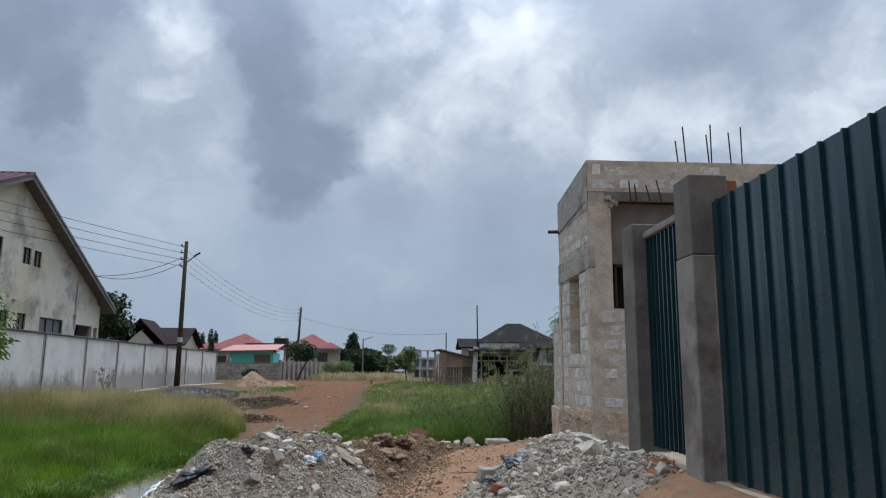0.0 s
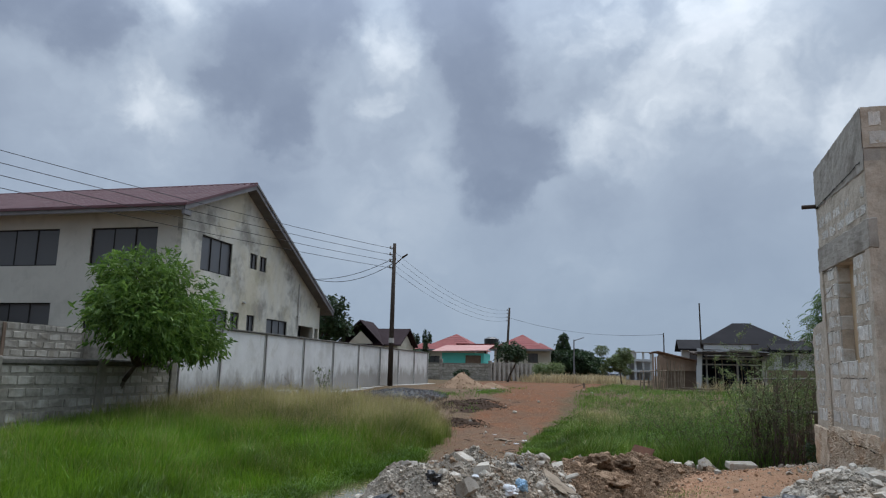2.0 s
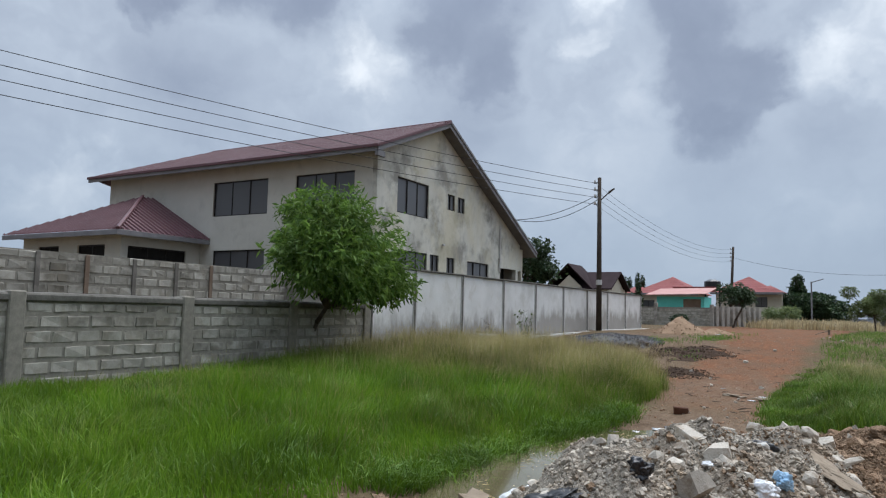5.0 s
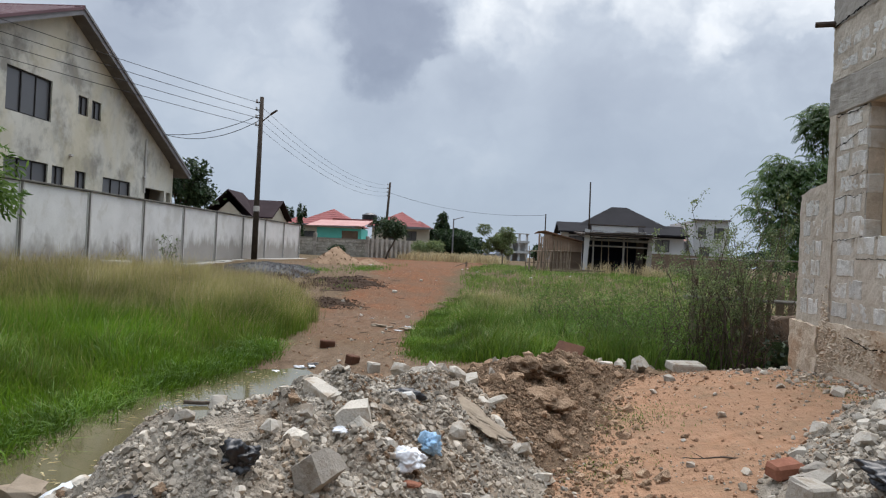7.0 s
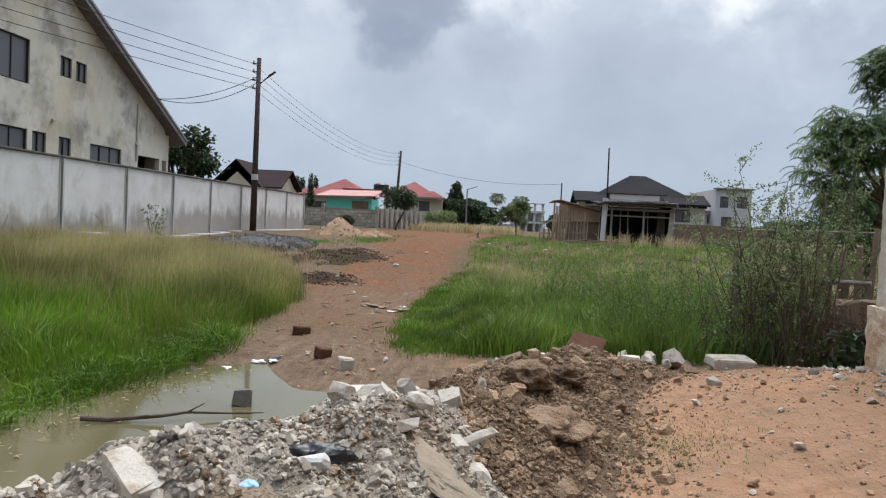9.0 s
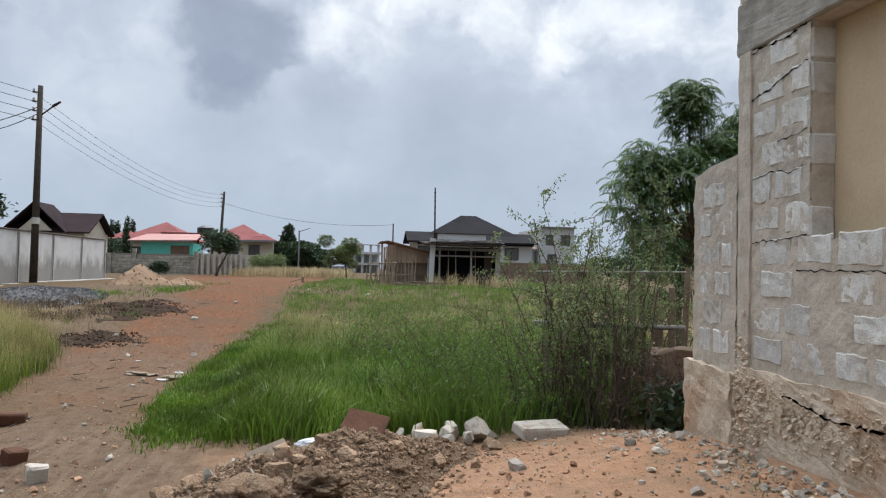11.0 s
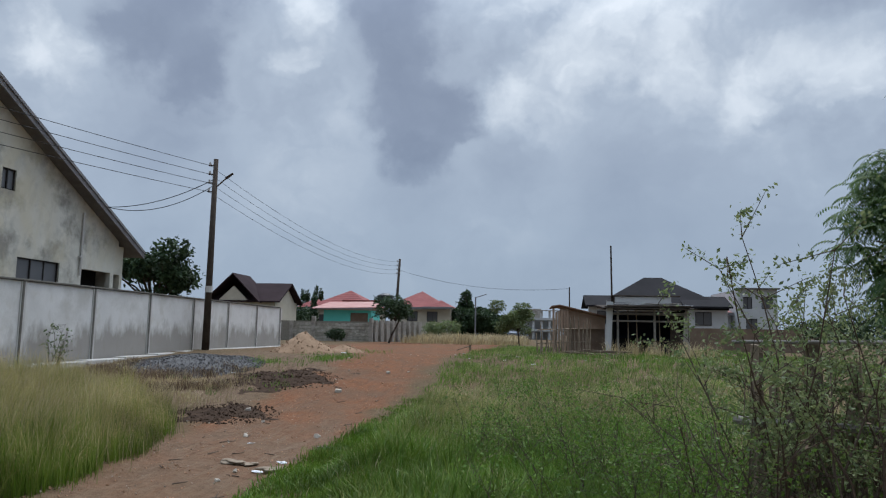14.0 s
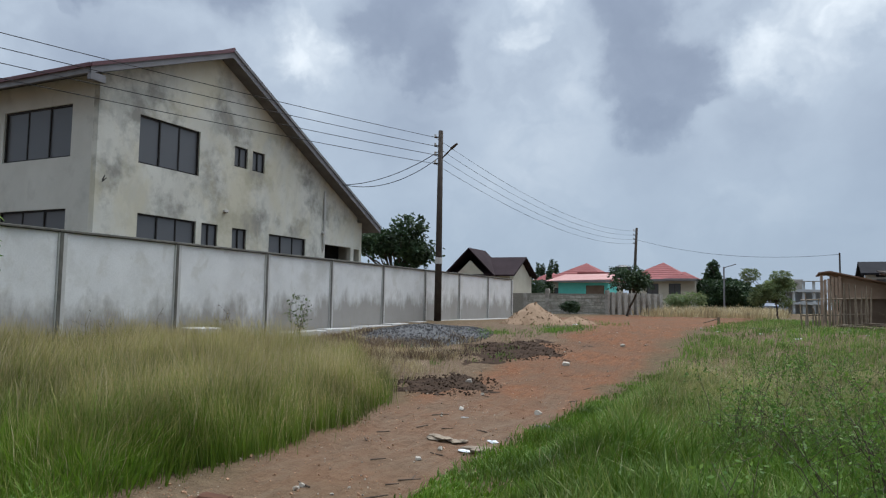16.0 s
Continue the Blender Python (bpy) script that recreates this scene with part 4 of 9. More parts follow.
def build_house():
    h = thing("large_house", (-24, 36, 0.6), "unfinished two-storey grey rendered house with a maroon metal roof", "house")
    GX, FY, NY, WX = -16.6, 29.0, 43.4, -33.6
    ridge_y, ridge_z = 33.85, 10.36
    ez, ny_e, nz_e = 8.12, 44.2, 5.15
    ey = 28.3
    sl_s = (ridge_z - ez) / (ridge_y - ey)
    sl_n = (ridge_z - nz_e) / (ny_e - ridge_y)
    gw = [(30.48, 33.0, 5.79, 7.31), (34.7, 35.4, 6.45, 7.2), (35.67, 36.36, 6.45, 7.2), (30.54, 32.97, 2.75, 4.24), (33.22, 33.99, 3.3, 4.23),
          (34.72, 35.47, 3.3, 4.21), (36.75, 39.08, 2.9, 4.18), (40.46, 42.49, 0.6, 4.09), (42.75, 43.2, 0.6, 4.05)]
    # gable wall: rectangle up to the lowest eave with openings, then the raked top
    bm = B()
    zs = 5.3
    slab_with_holes(bm, "y", GX, GX - 0.22, FY, NY, 0.3, zs, [g for g in gw if g[3] < zs])
    part("gable_wall", bm, M_PLASTER, h, "rendered gable wall mottled with grey-green damp")
    bm = B()
    top_s = ez + (FY - ey) * sl_s - 0.25
    # upper part in strips between the window edges, each with its raked top
    up = [g for g in gw if g[3] > zs]
    cuts = sorted({FY, NY - 0.4, ridge_y, *[g[0] for g in up], *[g[1] for g in up]})

    def top(y):
        return (ez + (y - ey) * sl_s if y <= ridge_y else ridge_z - (y - ridge_y) * sl_n) - 0.24
    for a, b in zip(cuts, cuts[1:]):
        hole = [g for g in up if g[0] < (a + b) / 2 < g[1]]
        pieces = [(zs, hole[0][2]), (hole[0][3], None)] if hole else [(zs, None)]
        for lo, hi in pieces:
            ta, tb = (hi, hi) if hi else (top(a), top(b))
            if min(ta, tb) <= lo + 0.01:
                tb = max(tb, lo + 0.01)
                ta = max(ta, lo + 0.01)
            poly(bm, [(GX, a, lo), (GX, b, lo), (GX, b, tb), (GX, a, ta)], (-0.22, 0, 0))
    bmesh.ops.remove_doubles(bm, verts=bm.verts, dist=0.0005)
    part("gable_peak", bm, M_PLASTER, h)
    fw = [(-25.92, -22.5, 5.81, 7.40), (-20.9, -17.73, 5.78, 7.38), (-25.79, -22.56, 2.9, 4.23), (-20.9, -17.8, 2.9, 4.23)]
    bm = B()
    slab_with_holes(bm, "x", FY, FY + 0.22, WX, GX - 0.224, 0.3, top_s, fw)
    part("front_wall", bm, M_PLASTER_S, h)
    bm = B()
    box(bm, WX, FY + 0.224, 0.3, WX + 0.2, NY, 7.9)
    box(bm, WX + 0.204, NY - 0.2, 0.3, GX - 0.23, NY, 5.2)
    part("rear_walls", bm, M_PLASTER_S, h)
    # one added solid box; the darkness of the rooms is its colour
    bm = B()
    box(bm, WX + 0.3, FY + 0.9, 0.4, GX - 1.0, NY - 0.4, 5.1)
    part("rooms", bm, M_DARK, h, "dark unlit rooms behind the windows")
    for g in gw[:7]:
        window(h, "y", GX, *g, 1, 3 if g[1] - g[0] > 2 else 2)
    for g in fw:
        window(h, "x", FY, *g, -1, 3)
    # roof: two slopes with a hip at the far end
    gx = -16.1
    ex = -34.4
    hipx = -31.6
    bm = B()
    Ls = math.hypot(ridge_y - ey, ridge_z - ez)

    def edge_s(s):
        x = gx - s
        return (0.0, Ls if x > hipx else Ls * (x - ex) / (hipx - ex))
    ribbed(bm, (gx, ey, ez), (-1, 0, 0), (0, ridge_y - ey, ridge_z - ez), 52, gx - ex, Ls, 0.075, edge_s)
    part("roof_slope", bm, M_ROOF, h, "ribbed maroon roof sheets")
    bm = B()
    Ln = math.hypot(ny_e - ridge_y, ridge_z - nz_e)
    ribbed(bm, (gx, ny_e, nz_e), (-1, 0, 0), (0, ridge_y - ny_e, ridge_z - nz_e), 52, gx - ex, Ln, 0.075, lambda s: (0.0, Ln if gx - s > hipx else Ln * (gx - s - ex) / (hipx - ex)))
    part("roof_slope", bm, M_ROOF, h, "ribbed maroon roof sheets")
    bm = B()
    poly(bm, [(ex, ey, ez), (ex, ny_e, nz_e), (hipx, ridge_y, ridge_z)])
    part("roof_hip", bm, M_ROOF, h)
    bm = B()
    poly(bm, [(gx, ey, ez - 0.18), (ex, ey, ez - 0.18), (hipx, ridge_y, ridge_z - 0.2), (gx, ridge_y, ridge_z - 0.2)], (0, 0, -0.05))
    poly(bm, [(gx, ny_e, nz_e - 0.18), (ex, ny_e, nz_e - 0.18), (hipx, ridge_y, ridge_z - 0.2), (gx, ridge_y, ridge_z - 0.2)], (0, 0, -0.05))
    part("soffit", bm, M_SOFFIT, h, "grey boarded eaves")
    bm = B()
    box(bm, ex, ey - 0.05, ez - 0.24, gx + 0.05, ey - 0.004, ez - 0.0, 0.006)
    part("fascia", bm, M_FASCIA, h)
    bm = B()
    box(bm, ex - 0.05, ey - 0.11, ez - 0.075, gx + 0.06, ey - 0.054, ez + 0.045, 0.006)
    part("gutter", bm, M_ROOF, h, "maroon gutter edge")
    for (y0, z0, y1, z1) in ((ey - 0.05, ez, ridge_y, ridge_z), (ny_e, nz_e, ridge_y, ridge_z)):
        bm = B()
        poly(bm, [(gx + 0.004, y0, z0 - 0.26), (gx + 0.004, y1, z1 - 0.26), (gx + 0.004, y1, z1 - 0.02), (gx + 0.004, y0, z0 - 0.02)], (0.04, 0, 0))
        part("barge_board", bm, M_FASCIA, h)
        bm = B()
        poly(bm, [(gx + 0.048, y0, z0 - 0.06), (gx + 0.048, y1, z1 - 0.06), (gx + 0.048, y1, z1 + 0.06), (gx + 0.048, y0, z0 + 0.06)], (0.04, 0, 0))
        part("verge_flashing", bm, M_FASCIA if y0 > ridge_y else M_ROOF, h)
    bm = B()
    box(bm, gx - 0.1, ey - 0.05, ez - 0.42, gx + 0.04, ey + 0.45, ez - 0.2, 0.01)
    part("eave_return", bm, M_FASCIA, h)
    bm = B()
    bar(bm, (hipx, ridge_y, ridge_z + 0.03), (gx + 0.08, ridge_y, ridge_z + 0.03), 0.075, n=6)
    part("ridge_cap", bm, M_ROOF, h)
    # pipes and lamps on the gable
    bm = B()
    bar(bm, (GX + 0.06, 40.3, 3.8), (GX + 0.06, 40.3, 6.35), 0.045)
    part("vent_pipe", bm, M_PORC, h, "white plastic soil pipe")
    for y, z in ((34.3, 4.75), (40.25, 4.55)):
        bm = B()
        box(bm, GX + 0.003, y - 0.09, z - 0.05, GX + 0.12, y + 0.09, z + 0.05, 0.02)
        part("wall_lamp", bm, M_PORC, h, "small white wall lamp")
    bm = B()
    bar(bm, (GX + 0.05, 29.2, 5.05), (GX + 0.4, 29.0, 5.12), 0.02, 0.01, 6)
    bar(bm, (GX + 0.05, 29.2, 5.0), (GX + 0.4, 29.05, 5.05), 0.02, 0.01, 6)
    part("cable_ends", bm, M_WIRE, h)
    # front wing with its own hipped roof
    px, py, pz = -26.0, 24.2, 4.72
    rx, rz = -30.2, 6.9
    wx = -34.4
    pw = [(25.2, 28.2, 2.9, 4.15)]
    bm = B()
    slab_with_holes(bm, "y", px - 0.65, px - 0.85, py + 0.65, FY - 0.004, 0.3, pz - 0.1, pw)
    part("wing_wall", bm, M_PLASTER_S, h)
    sw = [(-29.6, -27.7, 2.9, 4.2), (-32.6, -31.0, 2.9, 4.2)]
    bm = B()
    slab_with_holes(bm, "x", py + 0.65, py + 0.85, wx + 0.6, px - 0.854, 0.3, pz - 0.1, sw)
    part("wing_wall", bm, M_PLASTER_S, h)
    for g in pw:
        window(h, "y", px - 0.65, *g, 1, 3, glass=M_DARK)
    for g in sw:
        window(h, "x", py + 0.65, *g, -1, 2, glass=M_DARK)
    ry = py + (px - rx)
    bm = B()
    Le = math.hypot(px - rx, rz - pz)
    ribbed(bm, (px, py, pz), (0, 1, 0), (rx - px, 0, rz - pz), 17, FY - py, Le, 0.075, lambda s: (0.0, Le * min(1.0, s / (ry - py))))
    part("wing_roof", bm, M_ROOF, h)
    bm = B()
    Lp = math.hypot(ry - py, rz - pz)
    wd = px - wx
    ribbed(bm, (px, py, pz), (-1, 0, 0), (0, ry - py, rz - pz), 26, wd, Lp, 0.075, lambda s: (0.0, Lp * max(0.0, min(1.0, s / (px - rx), (wd - s) / (rx - wx)))))
    part("wing_roof", bm, M_ROOF, h)
    bm = B()
    box(bm, px - 0.03, py - 0.03, pz - 0.22, px + 0.02, FY - 0.01, pz - 0.01, 0.006)
    part("wing_fascia", bm, M_FASCIA, h)
    bm = B()
    box(bm, wx, py - 0.03, pz - 0.22, px - 0.034, py + 0.02, pz - 0.01, 0.006)
    part("wing_fascia", bm, M_FASCIA, h)
    bm = B()
    poly(bm, [(px, py, pz - 0.06), (wx, py, pz - 0.06), (wx, FY - 0.01, pz - 0.06), (px, FY - 0.01, pz - 0.06)], (0, 0, -0.05))
    part("wing_soffit", bm, M_SOFFIT, h)
    bm = B()
    bar(bm, (px, py, pz + 0.05), (rx, ry, rz + 0.05), 0.085, n=6)
    part("hip_cap", bm, M_ROOF, h)


build_house()


# ---- power line ----
def build_pole(x, y, z0, z1, r=0.15, lamp_arm=True, lean=(0, 0)):
    p = thing("power_pole", (x, y, z0), "dark creosoted wooden power pole with porcelain insulators", "power pole", "power poles along the track")
    bm = B()
    tx, ty = x + lean[0], y + lean[1]
    bar(bm, (x, y, z0 - 0.3), (tx, ty, z1), r, r * 0.62, 12)
    part("pole", bm, M_WOOD_POLE, p, smooth=True)
    for k in range(4):
        z = z1 - 0.25 - 0.36 * k
        bm = B()
        box(bm, tx - 0.04 - 0.24, ty - 0.03, z - 0.03, tx - 0.03, ty + 0.03, z + 0.02, 0.005)
        br = part("bracket", bm, M_STEEL, p)
        bm = B()
        bar(bm, (tx - 0.24, ty, z + 0.02), (tx - 0.24, ty, z + 0.13), 0.055, 0.04, 8)
        part("insulator", bm, M_PORC, br, "white porcelain insulator")
    if lamp_arm:
        bm = B()
        bar(bm, (tx, ty, z1 - 1.2), (tx + 0.62, ty - 0.1, z1 - 0.72), 0.03, 0.03, 8)
        bar(bm, (tx + 0.5, ty - 0.08, z1 - 0.80), (tx + 0.80, ty - 0.13, z1 - 0.62), 0.06, 0.045, 8)
        part("lamp_arm", bm, M_STEEL, p, "bare street lamp bracket")
    bm = B()
    bar(bm, (tx, ty, z0 + 2.3), (tx, ty, z0 + 2.55), r * 0.98, r * 0.97, 12)
    part("number_plate", bm, M_PORC, p, "pale tin band round the pole")
    return (tx, ty)


POLES = [(-11.2, 40.6, 0.9, 8.6), (-10.4, 76.5, 1.05, 8.3)]
build_pole(*POLES[0], lean=(0.0, 0.0))
build_pole(*POLES[1], r=0.16, lamp_arm=False, lean=(0.35, 0))
for k in range(4):
    z1, z2 = 8.35 - 0.36 * k, 8.05 - 0.36 * k
    tagged(tube("power_cable", sag((-11.44, 40.6, z1), (-10.3, 76.5, z2), 0.95), 0.008, M_WIRE), "thin sagging black overhead power cable", "cable", "overhead cables")
    tagged(tube("power_cable", sag((-11.44, 40.6, z1), (-22.8, -6.0, z1 - 0.1), 0.6, 30), 0.011, M_WIRE), "thin sagging black overhead power cable", "cable", "overhead cables")
for dz in (0.0, 0.22):
    tagged(tube("service_cable", sag((-11.3, 40.6, 7.75 - 1.2 * dz), (-16.02, 41.0, 6.72), 0.30 + 0.8 * dz), 0.016, M_WIRE), "slack service cable from pole to house eave", "cable", "service cables")
tagged(tube("power_cable", sag((-10.1, 76.5, 7.3), (4.6, 70, 5.4), 0.7), 0.012, M_WIRE), "thin sagging black overhead power cable", "cable", "overhead cables")

# ---- gatehouse of blocks ----
HX, HY0, HY1, HZ = 3.74, 13.76, 16.14, 5.36


def rough_skin(name, parent, axis, f, side, a0, a1, z0, z1, mat, amp=0.006, step=0.022, holes=(), seed=0.0, dip=0.0, label=""):
    """A hand-thrown coat of mortar over a wall face: uneven, with the openings left out."""
    na, nz_ = int((a1 - a0) / step) + 1, int((z1 - z0) / step) + 1
    A, Z = np.meshgrid(np.linspace(a0, a1, na), np.linspace(z0, z1, nz_))
    h = amp * (0.9 * wave(A, Z, 0.16, seed) + 0.7 * wave(A, Z, 0.055, seed + 2.3) + 0.5 * wave(A, Z, 0.024, seed + 5.1))
    Zs = Z - dip * (A - a0) / (a1 - a0) * (Z - z0) / (z1 - z0)
    F = f + side * h
    v = np.stack([F, A, Zs] if axis == "y" else [A, F, Zs], -1).reshape(-1, 3)
    i = np.arange(nz_ - 1)[:, None] * na + np.arange(na - 1)[None]
    ac, zc = (A[:-1, :-1] + A[1:, 1:]) / 2, (Z[:-1, :-1] + Z[1:, 1:]) / 2
    keep = np.ones(i.shape, bool)
    for h0, h1, h2, h3 in holes:
        keep &= ~((ac > h0) & (ac < h1) & (zc > h2) & (zc < h3))
    i = i[keep]
    q = np.stack([i, i + 1, i + na + 1, i + na], 1)
    return link(name, np_mesh(name, v, q), mat, parent, label, smooth=True)


ROUGH_BLOCKS = {}


def rough_block(kind, axis, mat):
    """The face of a block with its rim eaten away by smeared mortar, one unit long and high."""
    if (kind, axis, mat.name) not in ROUGH_BLOCKS:
        rng = np.random.default_rng(300 + kind)
        n, m_ = 11, 7
        u, w = np.meshgrid(np.concatenate([[-0.5], np.linspace(-0.475, 0.475, n - 2), [0.5]]), np.concatenate([[-0.5], np.linspace(-0.45, 0.45, m_ - 2), [0.5]]))
        s0 = rng.uniform(0, 9)
        edge = np.minimum(0.5 - np.abs(u), 0.5 - np.abs(w))
        uu = u + 0.022 * wave(u * 2, w * 2, 0.45, s0) + 0.007 * rng.normal(size=u.shape)
        ww = w + 0.045 * wave(u * 2, w * 2, 0.50, s0 + 4) + 0.010 * rng.normal(size=u.shape)
        out = np.where(edge < 0.02, -0.014, 0.0) + 0.0035 * wave(u, w, 0.12, s0) + 0.002 * rng.normal(size=u.shape)
        v = np.stack([-out, uu, ww] if axis == "y" else [uu, -out, ww], -1).reshape(-1, 3)
        i = (np.arange(m_ - 1)[:, None] * n + np.arange(n - 1)[None]).ravel()
        me = np_mesh("block", v, np.stack([i, i + 1, i + n + 1, i + n], 1))
        me.materials.append(mat)
        ROUGH_BLOCKS[(kind, axis, mat.name)] = me
    return ROUGH_BLOCKS[(kind, axis, mat.name)]


def smeared_blocks(parent, axis, f, a0, a1, z0, z1, mat, holes=(), pitch=0.236, length=0.42, seed=0, skip=0.05, proud=0.005, tall=0.78):
    """Courses of blocks showing through a flush coat of mortar; the face looks towards the lower side of its axis."""
    rng = np.random.default_rng(400 + seed)
    z, row = z0, 0
    while z + pitch * 0.7 < z1:
        a = a0 - (0.5 * length if row % 2 else 0) - rng.uniform(0, 0.08)
        while a < a1:
            ln = length * rng.uniform(0.82, 1.15)
            p, q = max(a, a0) + rng.uniform(0.015, 0.06), min(a + ln, a1) - rng.uniform(0.015, 0.05)
            for h0, h1, h2, h3 in holes:
                if h2 < z + pitch * 0.5 < h3:
                    if p < h0 < q:
                        q = h0 - 0.005
                    elif p < h1 < q:
                        p = h1 + 0.005
                    elif h0 <= p and q <= h1:
                        q = p
            if q - p > 0.09 and rng.random() > skip:
                hh = pitch * rng.uniform(tall - 0.12, tall + 0.12)
                ob = new("block", rough_block(int(rng.integers(9)), axis, mat))
                at = f - proud - rng.uniform(-0.004, 0.004)
                c, zc = (p + q) / 2, z + pitch * 0.5 + rng.uniform(-0.012, 0.012)
                turn = rng.uniform(-1.5, 1.5)
                ob.matrix_basis = (pose(at, c, zc, turn, 0, 0) @ Matrix.Diagonal((1, q - p, hh, 1))) if axis == "y" else (pose(c, at, zc, 0, turn, 0) @ Matrix.Diagonal((q - p, 1, hh, 1)))
                adopt(ob, parent)
            a += ln
        z += pitch
        row += 1


def crack(parent, x, pts, seed, width=0.009):
    """An open joint on the west face: a ragged raised strip, the gap's shade as near-black colour."""
    rng = np.random.default_rng(seed)
    bm = B()
    prev = None
    for (ya, za), (yb, zb) in zip(pts, pts[1:]):
        n = max(3, int(math.hypot(yb - ya, zb - za) / 0.03))
        for k in range(n + 1):
            t = k / n
            y, z = ya + (yb - ya) * t, za + (zb - za) * t + rng.normal(0, 0.006)
            w = width * rng.uniform(0.2, 1.3)
            p = (bm.verts.new((x, y, z - w / 2)), bm.verts.new((x, y, z + w / 2)))
            if prev:
                bm.faces.new((prev[0], p[0], p[1], prev[1]))
            prev = p
    bmesh.ops.solidify(bm, geom=bm.faces[:], thickness=0.006)
    part("open_joint", bm, M_DARK, parent)


def build_gatehouse():
    g = thing("gatehouse", (5.5, 15, 0.4), "unfinished flat-topped gatehouse of bare sandcrete blocks smeared with mortar", "building")
    E = 7.9
    win_w = (14.52, 15.28, 2.0, 3.45)
    win_s = (4.14, 5.62, 2.76, 4.62)
    bm = B()
    slab_with_holes(bm, "y", HX + 0.014, HX + 0.2, HY0 + 0.014, HY1, 0.97, 4.98, [win_w])
    part("west_wall", bm, M_MORTAR, g, "rough mortared wall face")
    bm = B()
    slab_with_holes(bm, "x", HY0 + 0.014, HY0 + 0.2, HX + 0.204, E, 0.97, HZ - 0.1, [win_s])
    part("south_wall", bm, M_MORTAR, g)
    bm = B()
    box(bm, HX + 0.204, HY1 - 0.2, 0.2, E, HY1, HZ - 0.2)
    box(bm, E - 0.2, HY0 + 0.204, 0.2, E, HY1 - 0.204, HZ - 0.2)
    part("rear_wall", bm, M_MORTAR, g)
    bm = B()
    box(bm, HX + 0.204, HY0 + 0.204, 4.62, E - 0.204, HY1 - 0.204, 4.78)
    part("slab", bm, M_CONC, g, "concrete roof slab")
    rough_skin("mortar_coat", g, "y", HX, -1, HY0, HY1, 1.0, 4.52, M_MORTAR, 0.006, holes=[win_w, (HY0 - 1, HY1 + 1, 3.45, 3.85)], seed=1.0)
    rough_skin("mortar_coat", g, "x", HY0, -1, HX, 5.9, 1.0, 4.62, M_MORTAR, 0.006, holes=[win_s], seed=3.0)
    rough_skin("mortar_coat", g, "x", HY0, -1, HX, E, 4.80, HZ, M_MORTAR, 0.005, seed=5.0)
    # the flank of the parapet, coated and falling away to the rear
    bm = B()
    poly(bm, [(HX + 0.006, HY0 + 0.01, 4.50), (HX + 0.006, HY1, 4.46), (HX + 0.006, HY1, 5.12), (HX + 0.006, HY0 + 0.01, HZ - 0.01)], (0.2, 0, 0))
    part("parapet_core", bm, M_CONC, g)
    rough_skin("parapet_coat", g, "y", HX - 0.008, -1, HY0 - 0.01, HY1 + 0.01, 4.50, HZ, M_CONC, 0.005, seed=7.0, dip=0.22, label="smooth grey-brown mortar coat on the parapet")
    # plinth, stained by splashed earth and crumbling
    for k in range(2):
        bm = B()
        if k == 0:
            box(bm, HX - 0.03, HY0 - 0.03, 0.1, HX + 0.2, HY1 - 0.004, 1.07)
        else:
            box(bm, HX + 0.204, HY0 - 0.03, 0.1, 5.9, HY0 + 0.2, 1.06)
        bmesh.ops.subdivide_edges(bm, edges=bm.edges, cuts=46, use_grid_fill=True)
        for v in bm.verts:
            q = v.co * 5
            v.co += Vector((0.016 * noise.fractal(q, 0.6, 2.1, 5), 0.016 * noise.fractal(q + Vector((9, 0, 0)), 0.7, 2.1, 4), 0.026 * noise.fractal(q + Vector((0, 4, 0)), 0.8, 2.1, 3)))
        part("plinth", bm, M_PLINTH, g, "earth-stained crumbling plinth")
    # board-marked beam over the west opening and dark lintel band on the south face
    bm = B()
    box(bm, HX - 0.02, HY0 - 0.02, 3.45, HX + 0.1, HY1 + 0.01, 3.85, 0.012)
    bmesh.ops.subdivide_edges(bm, edges=bm.edges, cuts=20, use_grid_fill=True)
    for v in bm.verts:
        v.co += Vector((0.008 * noise.fractal(v.co * 7, 0.7, 2.1, 4), 0, 0.014 * noise.fractal(v.co * 6 + Vector((3, 0, 0)), 0.7, 2.1, 3)))
    part("ring_beam", bm, M_CONC, g, "rough grey concrete lintel beam")
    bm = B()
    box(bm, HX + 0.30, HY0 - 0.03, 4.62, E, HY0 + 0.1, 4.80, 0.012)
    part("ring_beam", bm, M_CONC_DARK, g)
    # corner columns of trowelled mortar
    for y0, y1 in ((HY1 - 0.19, HY1 - 0.03), (HY0 - 0.012, HY0 + 0.14)):
        bm = B()
        box(bm, HX - 0.022, y0, 1.02, HX + 0.1, y1, 3.45)
        bmesh.ops.subdivide_edges(bm, edges=bm.edges, cuts=24, use_grid_fill=True)
        for v in bm.verts:
            v.co += Vector((0.009 * noise.fractal(v.co * 6, 0.7, 2.1, 4), 0.012 * noise.fractal(v.co * 8 + Vector((3, 0, 0)), 0.7, 2.1, 3), 0))
        part("corner_smear", bm, M_MORTAR, g)
    smeared_blocks(g, "y", HX, HY0 + 0.14, HY1 - 0.19, 1.10, 3.45, M_BLOCK, holes=[win_w], seed=1)
    smeared_blocks(g, "y", HX, HY0 + 0.04, HY1 - 0.04, 3.88, 4.46, M_BLOCK, seed=2, skip=0.15, tall=0.66)
    smeared_blocks(g, "x", HY0, HX + 0.16, 5.85, 1.10, 2.76, M_BLOCK, holes=[win_s], seed=3, length=0.36, tall=0.66)
    smeared_blocks(g, "x", HY0, HX + 0.05, 7.7, 4.83, HZ - 0.06, M_BLOCK, seed=4, length=0.50, tall=0.80, skip=0.2, proud=0.003)
